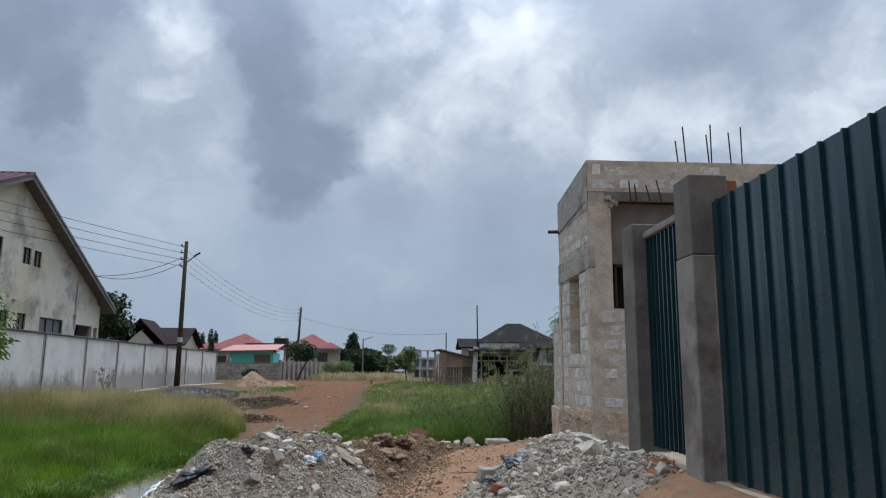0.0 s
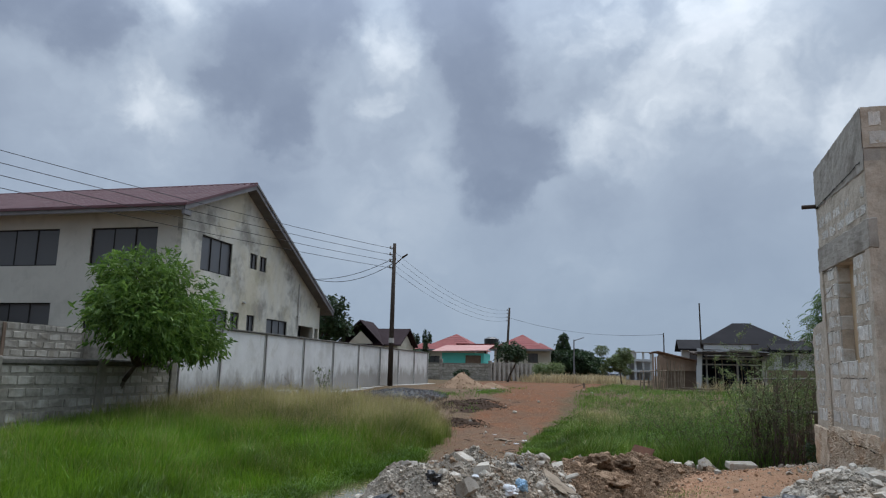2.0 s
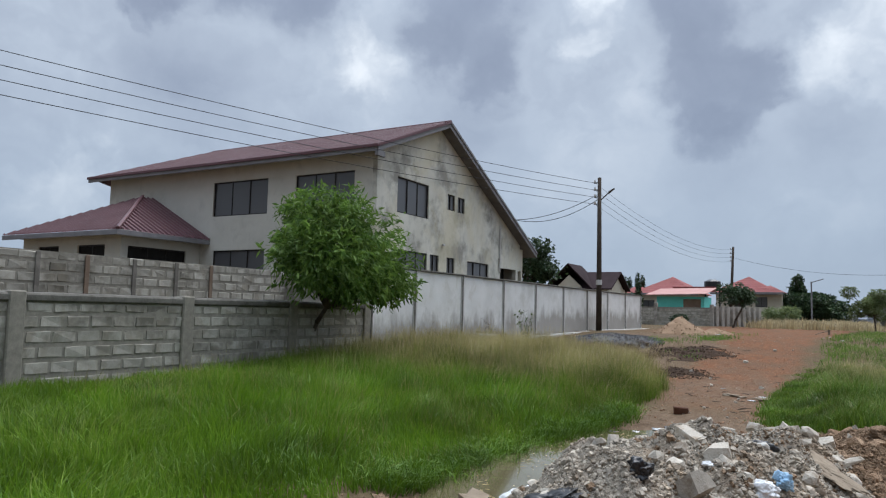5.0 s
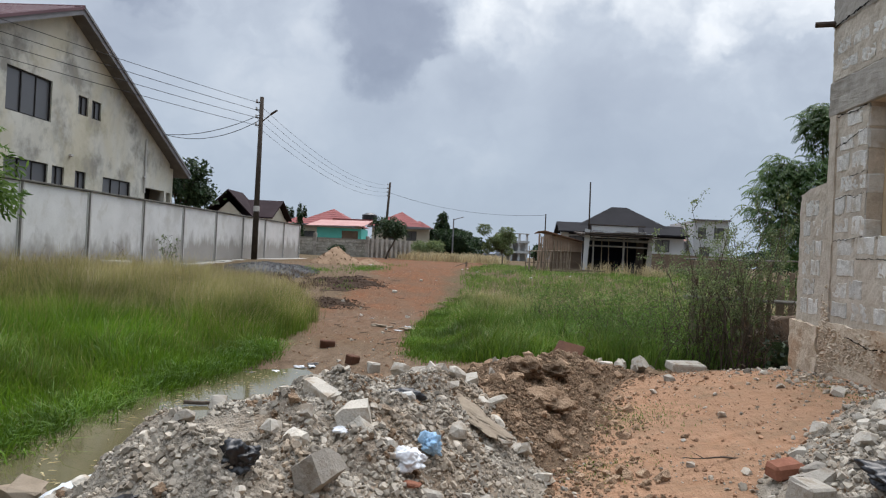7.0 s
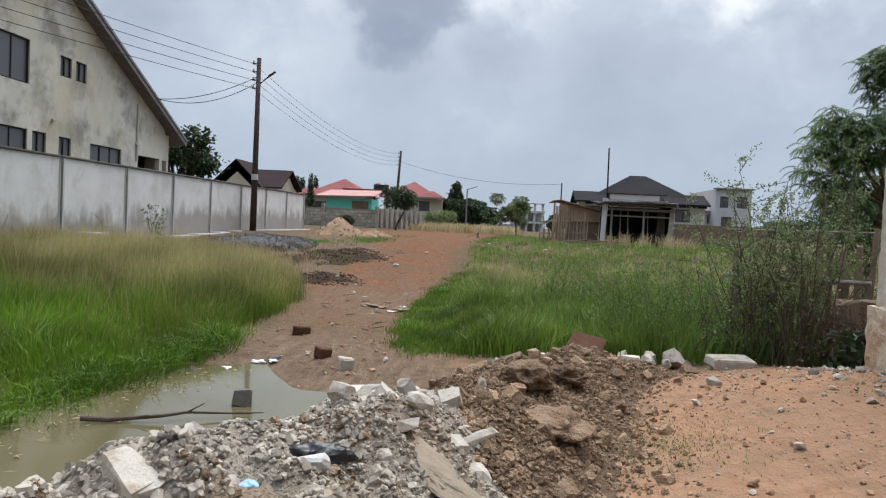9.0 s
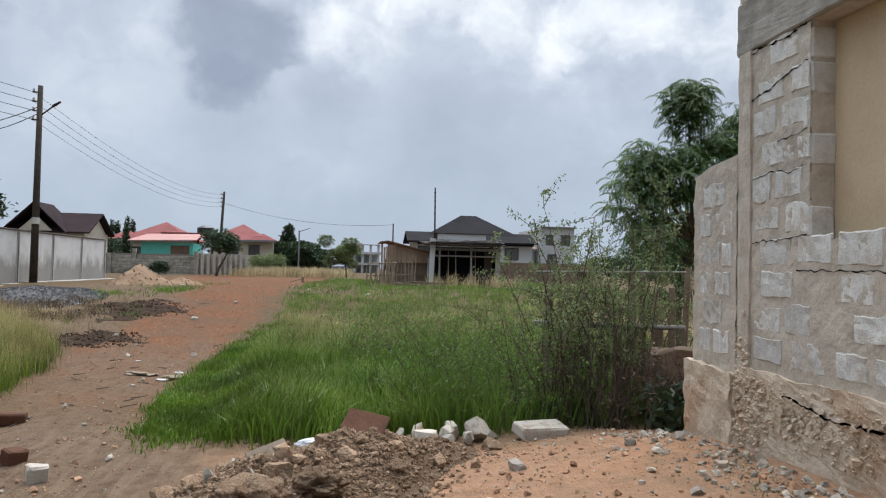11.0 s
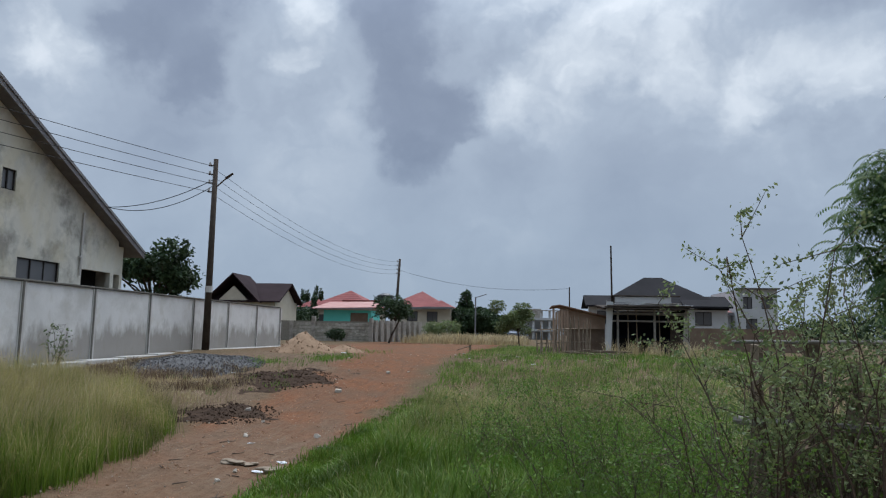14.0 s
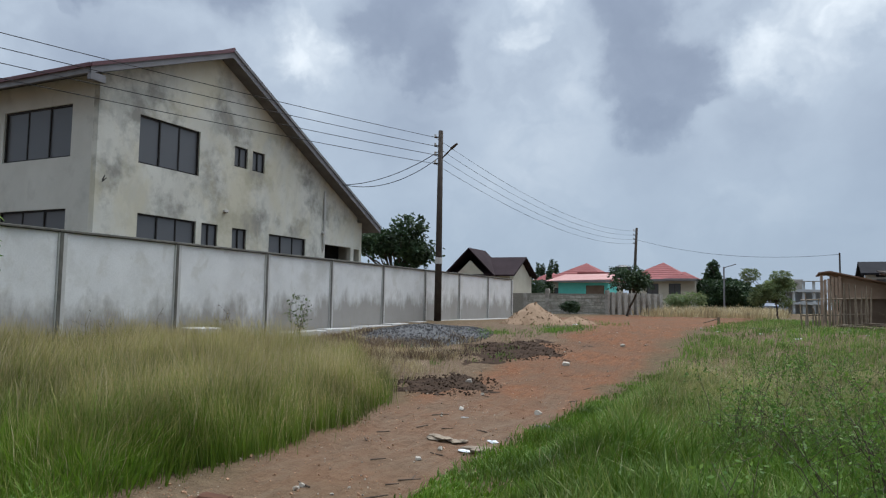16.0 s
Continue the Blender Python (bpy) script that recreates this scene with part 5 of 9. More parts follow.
    # whole blocks showing their ends in the far jamb of the west opening
    z = 2.02
    while z < 3.40:
        bm = B()
        box(bm, HX + 0.0, 15.284, z, HX + 0.185, 15.35, z + 0.205, 0.014, 0.008)
        bmesh.ops.translate(bm, vec=(RNG.uniform(-0.012, 0.006), RNG.uniform(-0.022, 0.004), 0), verts=bm.verts)
        part("jamb_block", bm, M_BLOCK, g)
        z += 0.236
    crack(g, HX - 0.012, [(15.29, 2.03), (15.6, 2.01), (15.93, 2.00)], 1)
    crack(g, HX - 0.012, [(15.29, 2.50), (15.5, 2.46), (15.62, 2.50), (15.93, 2.47)], 2)
    crack(g, HX - 0.012, [(15.30, 2.73), (15.62, 2.70)], 3)
    crack(g, HX - 0.012, [(15.29, 3.19), (15.5, 3.16), (15.7, 3.10), (16.0, 3.06)], 4, 0.013)
    crack(g, HX - 0.014, [(15.3, 3.44), (15.5, 3.41), (15.8, 3.43), (16.1, 3.40)], 5, 0.016)
    crack(g, HX - 0.012, [(14.2, 1.80), (14.7, 1.79), (15.4, 1.80)], 6)
    crack(g, HX - 0.046, [(14.0, 0.86), (14.5, 0.90), (15.0, 0.88), (15.5, 0.95)], 7, 0.018)
    crack(g, HX - 0.020, [(13.86, 4.64), (14.6, 4.58), (15.4, 4.54), (16.1, 4.50)], 8, 0.026)
    # broken aggregate standing out of the foot of the far corner
    rng = np.random.default_rng(88)
    n = 900
    y, z = rng.normal(15.93, 0.16, n), rng.normal(0.86, 0.26, n)
    k = (y < HY1) & (y > 15.2) & (z > 0.35) & (z < 1.5) & ((y > 15.95) | (z < 1.0))
    at = np.stack([np.where(z[k] > 1.06, HX - 0.022, HX - 0.036) + 0 * y[k], y[k], z[k]], 1)
    n2 = 700
    at = np.concatenate([at, np.stack([np.full(n2, HX - 0.036), rng.uniform(13.8, 15.9, n2), 0.80 + 0.10 * np.sin(rng.uniform(0, 40, n2)) + rng.normal(0, 0.05, n2)], 1)])
    AGGREGATE.append((g, at))
    # plywood shut behind the west opening
    bm = B()
    box(bm, HX + 0.175, win_w[0] - 0.1, win_w[2] + 0.004, HX + 0.19, win_w[1] - 0.004, win_w[3] - 0.004)
    part("plywood_board", bm, M_PLY, g, "tan plywood board closing the opening")
    # added near-black sheet standing in for the shade behind the opening
    bm = B()
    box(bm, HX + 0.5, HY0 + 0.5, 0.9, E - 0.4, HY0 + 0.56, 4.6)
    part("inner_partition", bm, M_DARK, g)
    # brown infill set back; the dark concrete tone includes the recess's deep shade
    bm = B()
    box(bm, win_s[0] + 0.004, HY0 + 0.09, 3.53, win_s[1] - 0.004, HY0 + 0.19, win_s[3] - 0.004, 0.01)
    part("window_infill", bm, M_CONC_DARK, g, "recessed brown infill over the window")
    bm = B()
    box(bm, 4.18, HY0 + 0.02, 2.8, 4.215, HY0 + 0.06, 3.52)
    box(bm, 4.18, HY0 + 0.02, 3.484, 5.5, HY0 + 0.06, 3.525)
    part("window_frame", bm, M_FRAME, g)
    bm = B()
    bar(bm, (HX + 0.05, HY1 - 0.04, 4.545), (HX - 0.2, HY1 + 0.06, 4.555), 0.035, n=8)
    part("drain_spout", bm, M_STEEL, g, "short rusty drain pipe")
    # a fluttering rag and wire tied at the corner
    bm = B()
    bar(bm, (HX + 0.28, HY0 - 0.02, 4.68), (HX + 0.36, HY0 - 0.16, 4.62), 0.012, n=6)
    for k, (dx, dz) in enumerate(((0.0, 0.02), (0.07, -0.05), (0.13, -0.08), (0.04, -0.12))):
        box(bm, HX + 0.28 + dx, HY0 - 0.14, 4.60 + dz, HX + 0.37 + dx, HY0 - 0.09, 4.68 + dz, 0.014, 0.012)
    part("tied_rag", bm, M_CONC, g, "dirty grey rag tied to the lintel end")
    for x, y, h in ((5.42, 13.86, 0.42), (5.60, 13.95, 0.72), (5.98, 13.86, 0.55), (6.06, 13.95, 0.78), (6.38, 13.86, 0.60), (6.62, 13.95, 0.74)):
        bm = B()
        bar(bm, (x, y, HZ - 0.1), (x + RNG.uniform(-0.05, 0.02), y, HZ + h), 0.013, n=6)
        part("rebar", bm, M_STEEL, g, "rusty reinforcement bar sticking up")
    for x in (4.44, 4.54, 4.78, 4.98, 5.35, 5.45):
        bm = B()
        bar(bm, (x + 0.03, 13.66, 4.60), (x + RNG.uniform(-0.06, 0.0), 13.64, 4.95 + RNG.uniform(-0.08, 0.05)), 0.012, n=6)
        part("rebar", bm, M_STEEL, g, "rusty reinforcement bar sticking up")
    # low broken wall running on from the corner
    w = thing("low_block_wall", (3.8, 16.5, 0.4), "low broken block wall running on from the gatehouse corner", "wall")
    bm = B()
    poly(bm, [(HX + 0.012, HY1 + 0.014, 0.2), (HX + 0.012, 16.83, 0.2), (HX + 0.012, 16.83, 2.60), (HX + 0.012, 16.6, 2.66), (HX + 0.012, HY1 + 0.014, 2.70)], (0.17, 0, 0))
    part("core", bm, M_MORTAR, w)
    rough_skin("mortar_coat", w, "y", HX - 0.002, -1, HY1 + 0.02, 16.84, 1.0, 2.69, M_MORTAR, 0.007, seed=9.0, dip=0.09)
    bm = B()
    box(bm, HX - 0.05, HY1 + 0.014, 0.15, HX + 0.2, 16.90, 1.02)
    bmesh.ops.subdivide_edges(bm, edges=bm.edges, cuts=18, use_grid_fill=True)
    for v in bm.verts:
        q = v.co * 5
        v.co += Vector((0.02 * noise.fractal(q, 0.6, 2.1, 4), 0.016 * noise.fractal(q + Vector((9, 0, 0)), 0.6, 2.1, 4), 0.026 * noise.fractal(q + Vector((0, 4, 0)), 0.7, 2.1, 3)))
    part("plinth", bm, M_PLINTH, w)
    smeared_blocks(w, "y", HX - 0.002, HY1 + 0.05, 16.76, 1.10, 2.62, M_BLOCK, seed=6, length=0.40, skip=0.1)
    crack(w, HX - 0.014, [(16.76, 1.2), (16.765, 1.7), (16.75, 2.3)], 9, 0.01)
    bm = B()
    box(bm, HX + 0.19, 16.6, 0.1, 6.5, 16.78, 2.2)
    part("return_wall", bm, M_MORTAR, w)


AGGREGATE = []
build_gatehouse()


# ---- gate ----
def build_gate():
    for (y0, y1, z1, two) in ((10.34, 10.77, 3.50, False), (8.56, 8.98, 3.63, True)):
        p = thing("gate_pillar", (3.55, (y0 + y1) / 2, 0.5), "square raw concrete gate pillar with damp dark patches", "pillar", "gate pillars")
        bm = B()
        zc = 2.82 if two else z1
        box(bm, 3.38, y0, 0.4, 3.78, y1, zc, 0.012)
        part("shaft", bm, M_PILLAR if two else M_CONC_DARK, p)
        if two:
            bm = B()
            box(bm, 3.385, y0 + 0.004, zc + 0.003, 3.775, y1 - 0.004, z1, 0.012)
            part("upper_shaft", bm, M_CONC_DARK, p, "darker later-cast concrete")
    bm = B()
    box(bm, 3.79, 8.72, 3.36, 3.95, 8.95, 3.62, 0.01)
    tagged(part("clay_brick", bm, M_BRICK_RED), "single reddish brick set beside the pillar top", "brick")
    s = thing("side_gate", (3.6, 9.7, 0.7), "narrow dark green ribbed sheet-metal side gate, shut", "gate")
    bm = B()
    ribs_sheet(bm, 3.56, 9.04, 10.30, 0.85, 3.30, 0.13)
    part("sheet", bm, M_GATE, s)
    bm = B()
    box(bm, 3.5, 9.0, 3.304, 3.64, 10.32, 3.38, 0.01)
    part("top_rail", bm, M_WOOD_GREY, s, "pale timber top rail")
    m = thing("main_gate", (3.62, 5, 0.7), "tall dark green ribbed sheet-metal gate, shut", "gate")
    bm = B()
    ribs_sheet(bm, 3.6, -1.07, 8.40, 0.72, 3.34, 0.287)
    poly(bm, [(3.6, 8.414, 0.72), (3.6, 8.55, 0.72), (3.6, 8.55, 3.34), (3.6, 8.414, 3.34)])
    part("sheet", bm, M_GATE, m)
    bm = B()
    box(bm, 3.63, -1.0, 0.9, 3.69, 8.5, 0.98)
    box(bm, 3.63, -1.0, 3.1, 3.69, 8.5, 3.18)
    part("rails", bm, M_GATE, m)
    t = thing("gate_sill", (3.6, 5, 0.5), "earth-stained concrete sill under the gates", "sill", kind="structure")
    for y0, y1 in ((-1.2, 8.555), (8.985, 10.335)):
        bm = B()
        box(bm, 3.46, y0, 0.2, 3.85, y1, 0.71 if y0 < 0 else 0.79, 0.02)
        part("sill_block", bm, M_PLINTH, t)
    bm = B()
    box(bm, 3.5, -8, 0.2, 3.7, -1.25, 3.0)
    tagged(part("wall_street", bm, M_CONC), "plain concrete street wall beyond the gate", "wall", kind="structure")
    bm = B()
    box(bm, 3.5, 10.78, 0.2, 3.72, 13.7, 0.60, 0.02, 0.01)
    tagged(part("wall_footing", bm, M_PLINTH), "low earth-stained wall footing beside the gate", "wall", kind="structure")


def ribs_sheet(bm, x, y0, y1, z0, z1, pitch):
    """Standing-seam cladding, ribs upright, facing -x."""
    prev = None
    n = round((y1 - y0) / pitch)
    for i in range(n + 1):
        c = y0 + (y1 - y0) * i / n
        prof = [(-0.030, 0), (-0.026, 0.012), (-0.014, 0.012), (-0.011, -0.028), (0.011, -0.028), (0.014, 0.0)]
        if i < n:
            w = (y1 - y0) / n
            prof += [(w * 0.5, -0.003)]
        for dy, dx in prof:
            p = (bm.verts.new((x + dx, c + dy, z0)), bm.verts.new((x + dx, c + dy, z1)))
            if prev:
                bm.faces.new((prev[0], p[0], p[1], prev[1]))
            prev = p


build_gate()

# ---- plants ----
def leaf_cloud(blobs, n, size, rng, droop=0.25, shell=0.55, narrow=0.38, clump=0.0):
    """Small folded leaves scattered through ragged ellipsoids. Returns vertices and faces."""
    blobs = np.asarray(blobs, float)
    vol = (blobs[:, 3] * blobs[:, 4] * blobs[:, 5]) ** 0.72
    k = rng.choice(len(blobs), n, p=vol / vol.sum())
    d = rng.normal(size=(n, 3))
    d /= np.linalg.norm(d, axis=1)[:, None]
    if clump:
        # sub-clusters within each blob, leaving gaps
        m = max(6, int(n * clump))
        cd = rng.normal(size=(m, 3))
        cd /= np.linalg.norm(cd, axis=1)[:, None]
        d = d * 0.20 + cd[rng.integers(0, m, n)]
        r = (shell + (1 - shell) * rng.random(m) ** 0.5)[rng.integers(0, m, n)][:, None]
        rr = np.linalg.norm(d, axis=1)[:, None]
        d = d / rr
        idx = np.argmax(d @ cd.T, axis=1)
        rad = (shell * 0.7 + (1.05 - shell * 0.7) * rng.random(m))[idx]
        r = (rad + rng.normal(0, 0.08, n))[:, None]
    else:
        r = (shell + (1 - shell) * rng.random(n) ** 0.6)[:, None]
    wob = 1 + 0.16 * np.sin(d[:, :1] * 7 + k[:, None]) * np.cos(d[:, 1:2] * 6 + 2 * k[:, None]) + 0.1 * np.sin(d[:, 2:3] * 11)
    c = blobs[k, :3] + d * r * wob * blobs[k, 3:6]
    out = d * 0.8 + rng.normal(size=(n, 3)) * 0.6
    out[:, 2] -= droop
    out /= np.linalg.norm(out, axis=1)[:, None]
    side = np.cross(out, rng.normal(size=(n, 3)))
    side /= np.linalg.norm(side, axis=1)[:, None]
    L_ = (size * rng.uniform(0.65, 1.3, n))[:, None]
    nrm = np.cross(out, side)
    a, b = c - out * L_ * 0.5, c + out * L_ * 0.5
    p, q = c + side * L_ * narrow * 0.5 + nrm * L_ * 0.06, c - side * L_ * narrow * 0.5 + nrm * L_ * 0.06
    v = np.stack([a, p, b, q], 1).reshape(-1, 3)
    i = np.arange(n) * 4
    f = np.concatenate([np.stack([i, i + 1, i + 2], 1), np.stack([i, i + 2, i + 3], 1)])
    return v, f


def limbs(bm, base, blobs, r, rng, lean=None, n_extra=2):
    """A tapered, bent trunk with a limb to every mass of leaves."""
    base = Vector(base)
    top = Vector(np.asarray(blobs)[:, :3].mean(0))
    fork = base.lerp(top, 0.55) if lean is None else Vector(lean)
    pts = [base - Vector((0, 0, 0.2))] + [base.lerp(fork, t) + Vector(rng.normal(0, r * 0.4, 3)) for t in (0.35, 0.7)] + [fork]
    for i, (a, b) in enumerate(zip(pts, pts[1:])):
        bar(bm, a, b, r * (1 - 0.15 * i), r * (0.85 - 0.15 * i), 8)
    for bl in blobs:
        for _ in range(n_extra):
            e = Vector(bl[:3]) + Vector(rng.normal(0, 1, 3)) * 0.45 * min(bl[3:6])
            m = fork.lerp(e, 0.5) + Vector(rng.normal(0, r * 0.8, 3))
            bar(bm, fork, m, r * 0.45, r * 0.3, 6)
            bar(bm, m, e, r * 0.3, r * 0.1, 5)


def tree(name, base, blobs, n, size, mat, label, r=0.09, droop=0.3, narrow=0.38, shell=0.5, clump=0.0, lean=None, group="", seed=1):
    rng = np.random.default_rng(seed)
    t = thing(name, base, label, "tree" if "tree" in name or "cypress" in name else "shrub", group)
    bm = B()
    limbs(bm, base, blobs, r, rng, lean)
    part("trunk", bm, M_BARK, t, smooth=True)
    v, f = leaf_cloud(blobs, n, size, rng, droop, shell, narrow, clump)
    link("crown", np_mesh("crown", v, f), mat, t)
    return t


# ---- far houses ----
def hip_roof(bm, x0, y0, x1, y1, z, h, inset=None):
    d = (y1 - y0) / 2 if inset is None else inset
    my = (y0 + y1) / 2
    a, b, c, e = [bm.verts.new(p) for p in ((x0, y0, z), (x1, y0, z), (x1, y1, z), (x0, y1, z))]
    if x1 - x0 > 2 * d + 0.1:
        r0, r1 = bm.verts.new((x0 + d, my, z + h)), bm.verts.new((x1 - d, my, z + h))
        for f in ((a, b, r1, r0), (b, c, r1), (c, e, r0, r1), (e, a, r0)):
            bm.faces.new(f)
    else:
        r0 = bm.verts.new(((x0 + x1) / 2, my, z + h))
        for f in ((a, b, r0), (b, c, r0), (c, e, r0), (e, a, r0)):
            bm.faces.new(f)
    bm.faces.new((a, e, c, b))


def small_house(name, label, x0, y0, x1, y1, z0, eave, wall_mat, roof_mat, roofs, wins=(), over=0.5, cat="house"):
    h = thing(name, ((x0 + x1) / 2, (y0 + y1) / 2, z0), label, cat)
    bm = B()
    slab_with_holes(bm, "x", y0, y0 + 0.25, x0, x1, z0, eave, list(wins))
    part("front_wall", bm, wall_mat, h)
    bm = B()
    box(bm, x0, y0 + 0.254, z0, x0 + 0.25, y1, eave)
    box(bm, x1 - 0.25, y0 + 0.254, z0, x1, y1, eave)
    box(bm, x0 + 0.254, y1 - 0.25, z0, x1 - 0.254, y1, eave)
    part("side_walls", bm, wall_mat, h)
    for (rx0, ry0, rx1, ry1, rz, rh) in roofs:
        bm = B()
        hip_roof(bm, rx0, ry0, rx1, ry1, rz, rh)
        rf = part("roof", bm, roof_mat, h)
        bm = B()
        box(bm, rx0 - 0.02, ry0 - 0.06, rz - 0.28, rx1 + 0.02, ry0 - 0.02, rz - 0.01)
        part("fascia", bm, roof_mat if roof_mat is M_ROOF_DARK else M_FASCIA, rf)
        # courses of tiles standing a little proud, as lines along the slope
        bm = B()
        my = (ry0 + ry1) / 2
        d = (ry1 - ry0) / 2
        for i in range(1, 8):
            t = i / 8
            xa, xb = rx0 + min(d, (rx1 - rx0) / 2) * t, rx1 - min(d, (rx1 - rx0) / 2) * t
            if xb - xa > 0.3:
                box(bm, xa, ry0 + d * t - 0.06, rz + rh * t + 0.0, xb, ry0 + d * t, rz + rh * t + 0.012)
        if roof_mat is M_ROOF_DARK:
            bm.free()
        else:
            part("tile_courses", bm, roof_mat, rf)
    for w in wins:
        window(h, "x", y0, *w, -1, 2, recess=0.1)
    bm = B()
    box(bm, x0 + 0.4, y0 + 0.6, z0, x1 - 0.4, y0 + 0.7, eave - 0.1)
    part("room_back", bm, M_DARK, h)
    return h


small_house("red_roofed_bungalow", "cream bungalow with a red hipped tile roof, half hidden by trees", -26.8, 105.5, -19.2, 116, 1.0, 4.9, M_CREAM, M_ROOF_RED,
            [(-27.5, 105, -18.6, 116.5, 4.9, 2.5), (-29.2, 106, -26.2, 114, 4.9, 1.3)], [(-26.0, -24.4, 2.6, 3.9), (-22.5, -20.9, 2.6, 3.9)])
small_house("red_roofed_bungalow", "cream bungalow under red hipped tiles with a lower side roof", -16.4, 105.5, -8.5, 116, 1.0, 5.1, M_CREAM, M_ROOF_RED,
            [(-17.0, 105, -9.0, 116.5, 5.05, 2.35), (-12.0, 104.4, -8.2, 112, 5.1, 1.0)], [(-14.2, -12.8, 3.2, 4.5), (-11.6, -10.2, 3.2, 4.5)])
def gable_roof(bm, x0, x1, y0, y1, z, h, along="y"):
    if along == "y":
        m = (x0 + x1) / 2
        poly(bm, [(x0, y0, z), (m, y0, z + h), (m, y1, z + h), (x0, y1, z)], (0, 0, -0.15))
        poly(bm, [(x1, y0, z), (m, y0, z + h), (m, y1, z + h), (x1, y1, z)], (0, 0, -0.15))
    else:
        m = (y0 + y1) / 2
        poly(bm, [(x0, y0, z), (x1, y0, z), (x1, m, z + h), (x0, m, z + h)], (0, 0, -0.15))
        poly(bm, [(x0, y1, z), (x1, y1, z), (x1, m, z + h), (x0, m, z + h)], (0, 0, -0.15))


_charcoal = small_house("charcoal_roofed_house", "pale house under a broad charcoal hipped roof", 7.6, 76, 17.3, 84, 1.0, 4.35, M_PALE, M_ROOF_DARK,
            [(7.2, 75.2, 17.9, 84.4, 4.35, 2.75)], [(13.9, 15.6, 2.9, 4.15), (8.0, 9.2, 3.0, 4.1)])
for _x0, _x1, _z in ((6.2, 10.5, 4.35), (14.2, 18.1, 4.35)):
    _b = B()
    gable_roof(_b, _x0, _x1, 74.6, 79.6, _z, 0.95, "x")
    part("wing_roof", _b, M_ROOF_DARK, _charcoal)
    _b = B()
    box(_b, _x0 + 0.3, 75.2, 1.0, _x1 - 0.3, 75.99, _z - 0.12)
    part("wing_wall", _b, M_PALE, _charcoal)
    window(_charcoal, "x", 75.2, _x0 + 1.0, _x0 + 2.3, 2.8, 3.9, -1, 2, recess=-0.03)
small_house("pink_roofed_bungalow", "low bungalow with a faded pink roof beside the charcoal-roofed house", 17.9, 84, 20.4, 92, 1.0, 4.2, M_PALE, M_TIN,
            [(17.6, 83.4, 20.5, 92.5, 4.2, 1.3)], [(18.4, 19.7, 2.4, 3.7)])


def build_dark_house():
    h = thing("brown_roofed_house", (-28, 88, 1), "house with steep dark brown gabled roofs behind the compound wall", "house")
    bm = B()
    box(bm, -31.6, 86, 1, -24.9, 93, 4.8)
    part("wall", bm, M_CREAM, h)
    bm = B()
    poly(bm, [(-31.2, 85.7, 4.6), (-27.6, 85.7, 4.6), (-29.4, 85.7, 6.3)], (0, 0.25, 0))
    poly(bm, [(-24.88, 86.4, 4.6), (-24.88, 92.6, 4.6), (-24.88, 89.5, 6.4)], (-0.25, 0, 0))
    part("gable_infill", bm, M_CREAM, h)
    bm = B()
    gable_roof(bm, -32.0, -24.3, 85.6, 93.4, 4.75, 2.1, "x")
    part("roof", bm, M_ROOF_BROWN, h)
    bm = B()
    gable_roof(bm, -32.4, -26.4, 85.2, 90, 4.7, 2.95, "y")
    part("front_roof", bm, M_ROOF_BROWN, h)


build_dark_house()


def build_kiosk():
    k = thing("turquoise_kiosk", (-15.5, 81, 1), "turquoise painted kiosk with a pale tin roof behind the block wall", "kiosk")
    bm = B()
    slab_with_holes(bm, "x", 80, 80.2, -17.9, -13.3, 1.0, 3.75, [(-15.3, -13.6, 1.2, 3.5)])
    part("front_wall", bm, M_TEAL, k)
    bm = B()
    box(bm, -17.9, 80.204, 1.0, -17.7, 84, 3.75)
    part("side_wall", bm, M_TEAL, k)
    bm = B()
    box(bm, -13.5, 80.204, 1.0, -13.3, 84, 3.75)
    part("side_wall", bm, M_TEAL, k)
    bm = B()
    box(bm, -15.3, 80.06, 1.2, -13.6, 80.12, 3.5)
    part("door", bm, M_MUD, k, "brown door")
    bm = B()
    poly(bm, [(-18.9, 79.3, 3.84), (-12.9, 79.3, 3.98), (-12.9, 84.6, 4.75), (-18.6, 84.6, 4.65)], (0, 0, 0.06))
    part("roof", bm, M_TIN, k)
    bm = B()
    box(bm, -17.4, 84.9, 4.4, -13.0, 85.1, 4.95)
    part("rear_roof_edge", bm, M_ROOF_RED, k)
    t = thing("water_tank", (-15.0, 96, 1), "black plastic water tank on a dark stand", "water tank")
    bm = B()
    bar(bm, (-15.2, 96, 5.0), (-15.2, 96, 6.0), 0.95, 0.95, 16)
    bar(bm, (-15.2, 96, 6.0), (-15.2, 96, 6.25), 0.95, 0.4, 16)
    part("tank", bm, M_BAG_BLACK, t)
    for dx in (-0.8, 0.8):
        bm = B()
        box(bm, -15.2 + dx - 0.1, 95.9, 0.9, -15.2 + dx + 0.1, 96.1, 4.9)
        part("leg", bm, M_FRAME, t)
    bm = B()
    box(bm, -16.3, 95.2, 4.9, -14.1, 96.8, 4.995)
    part("platform", bm, M_FRAME, t)


build_kiosk()


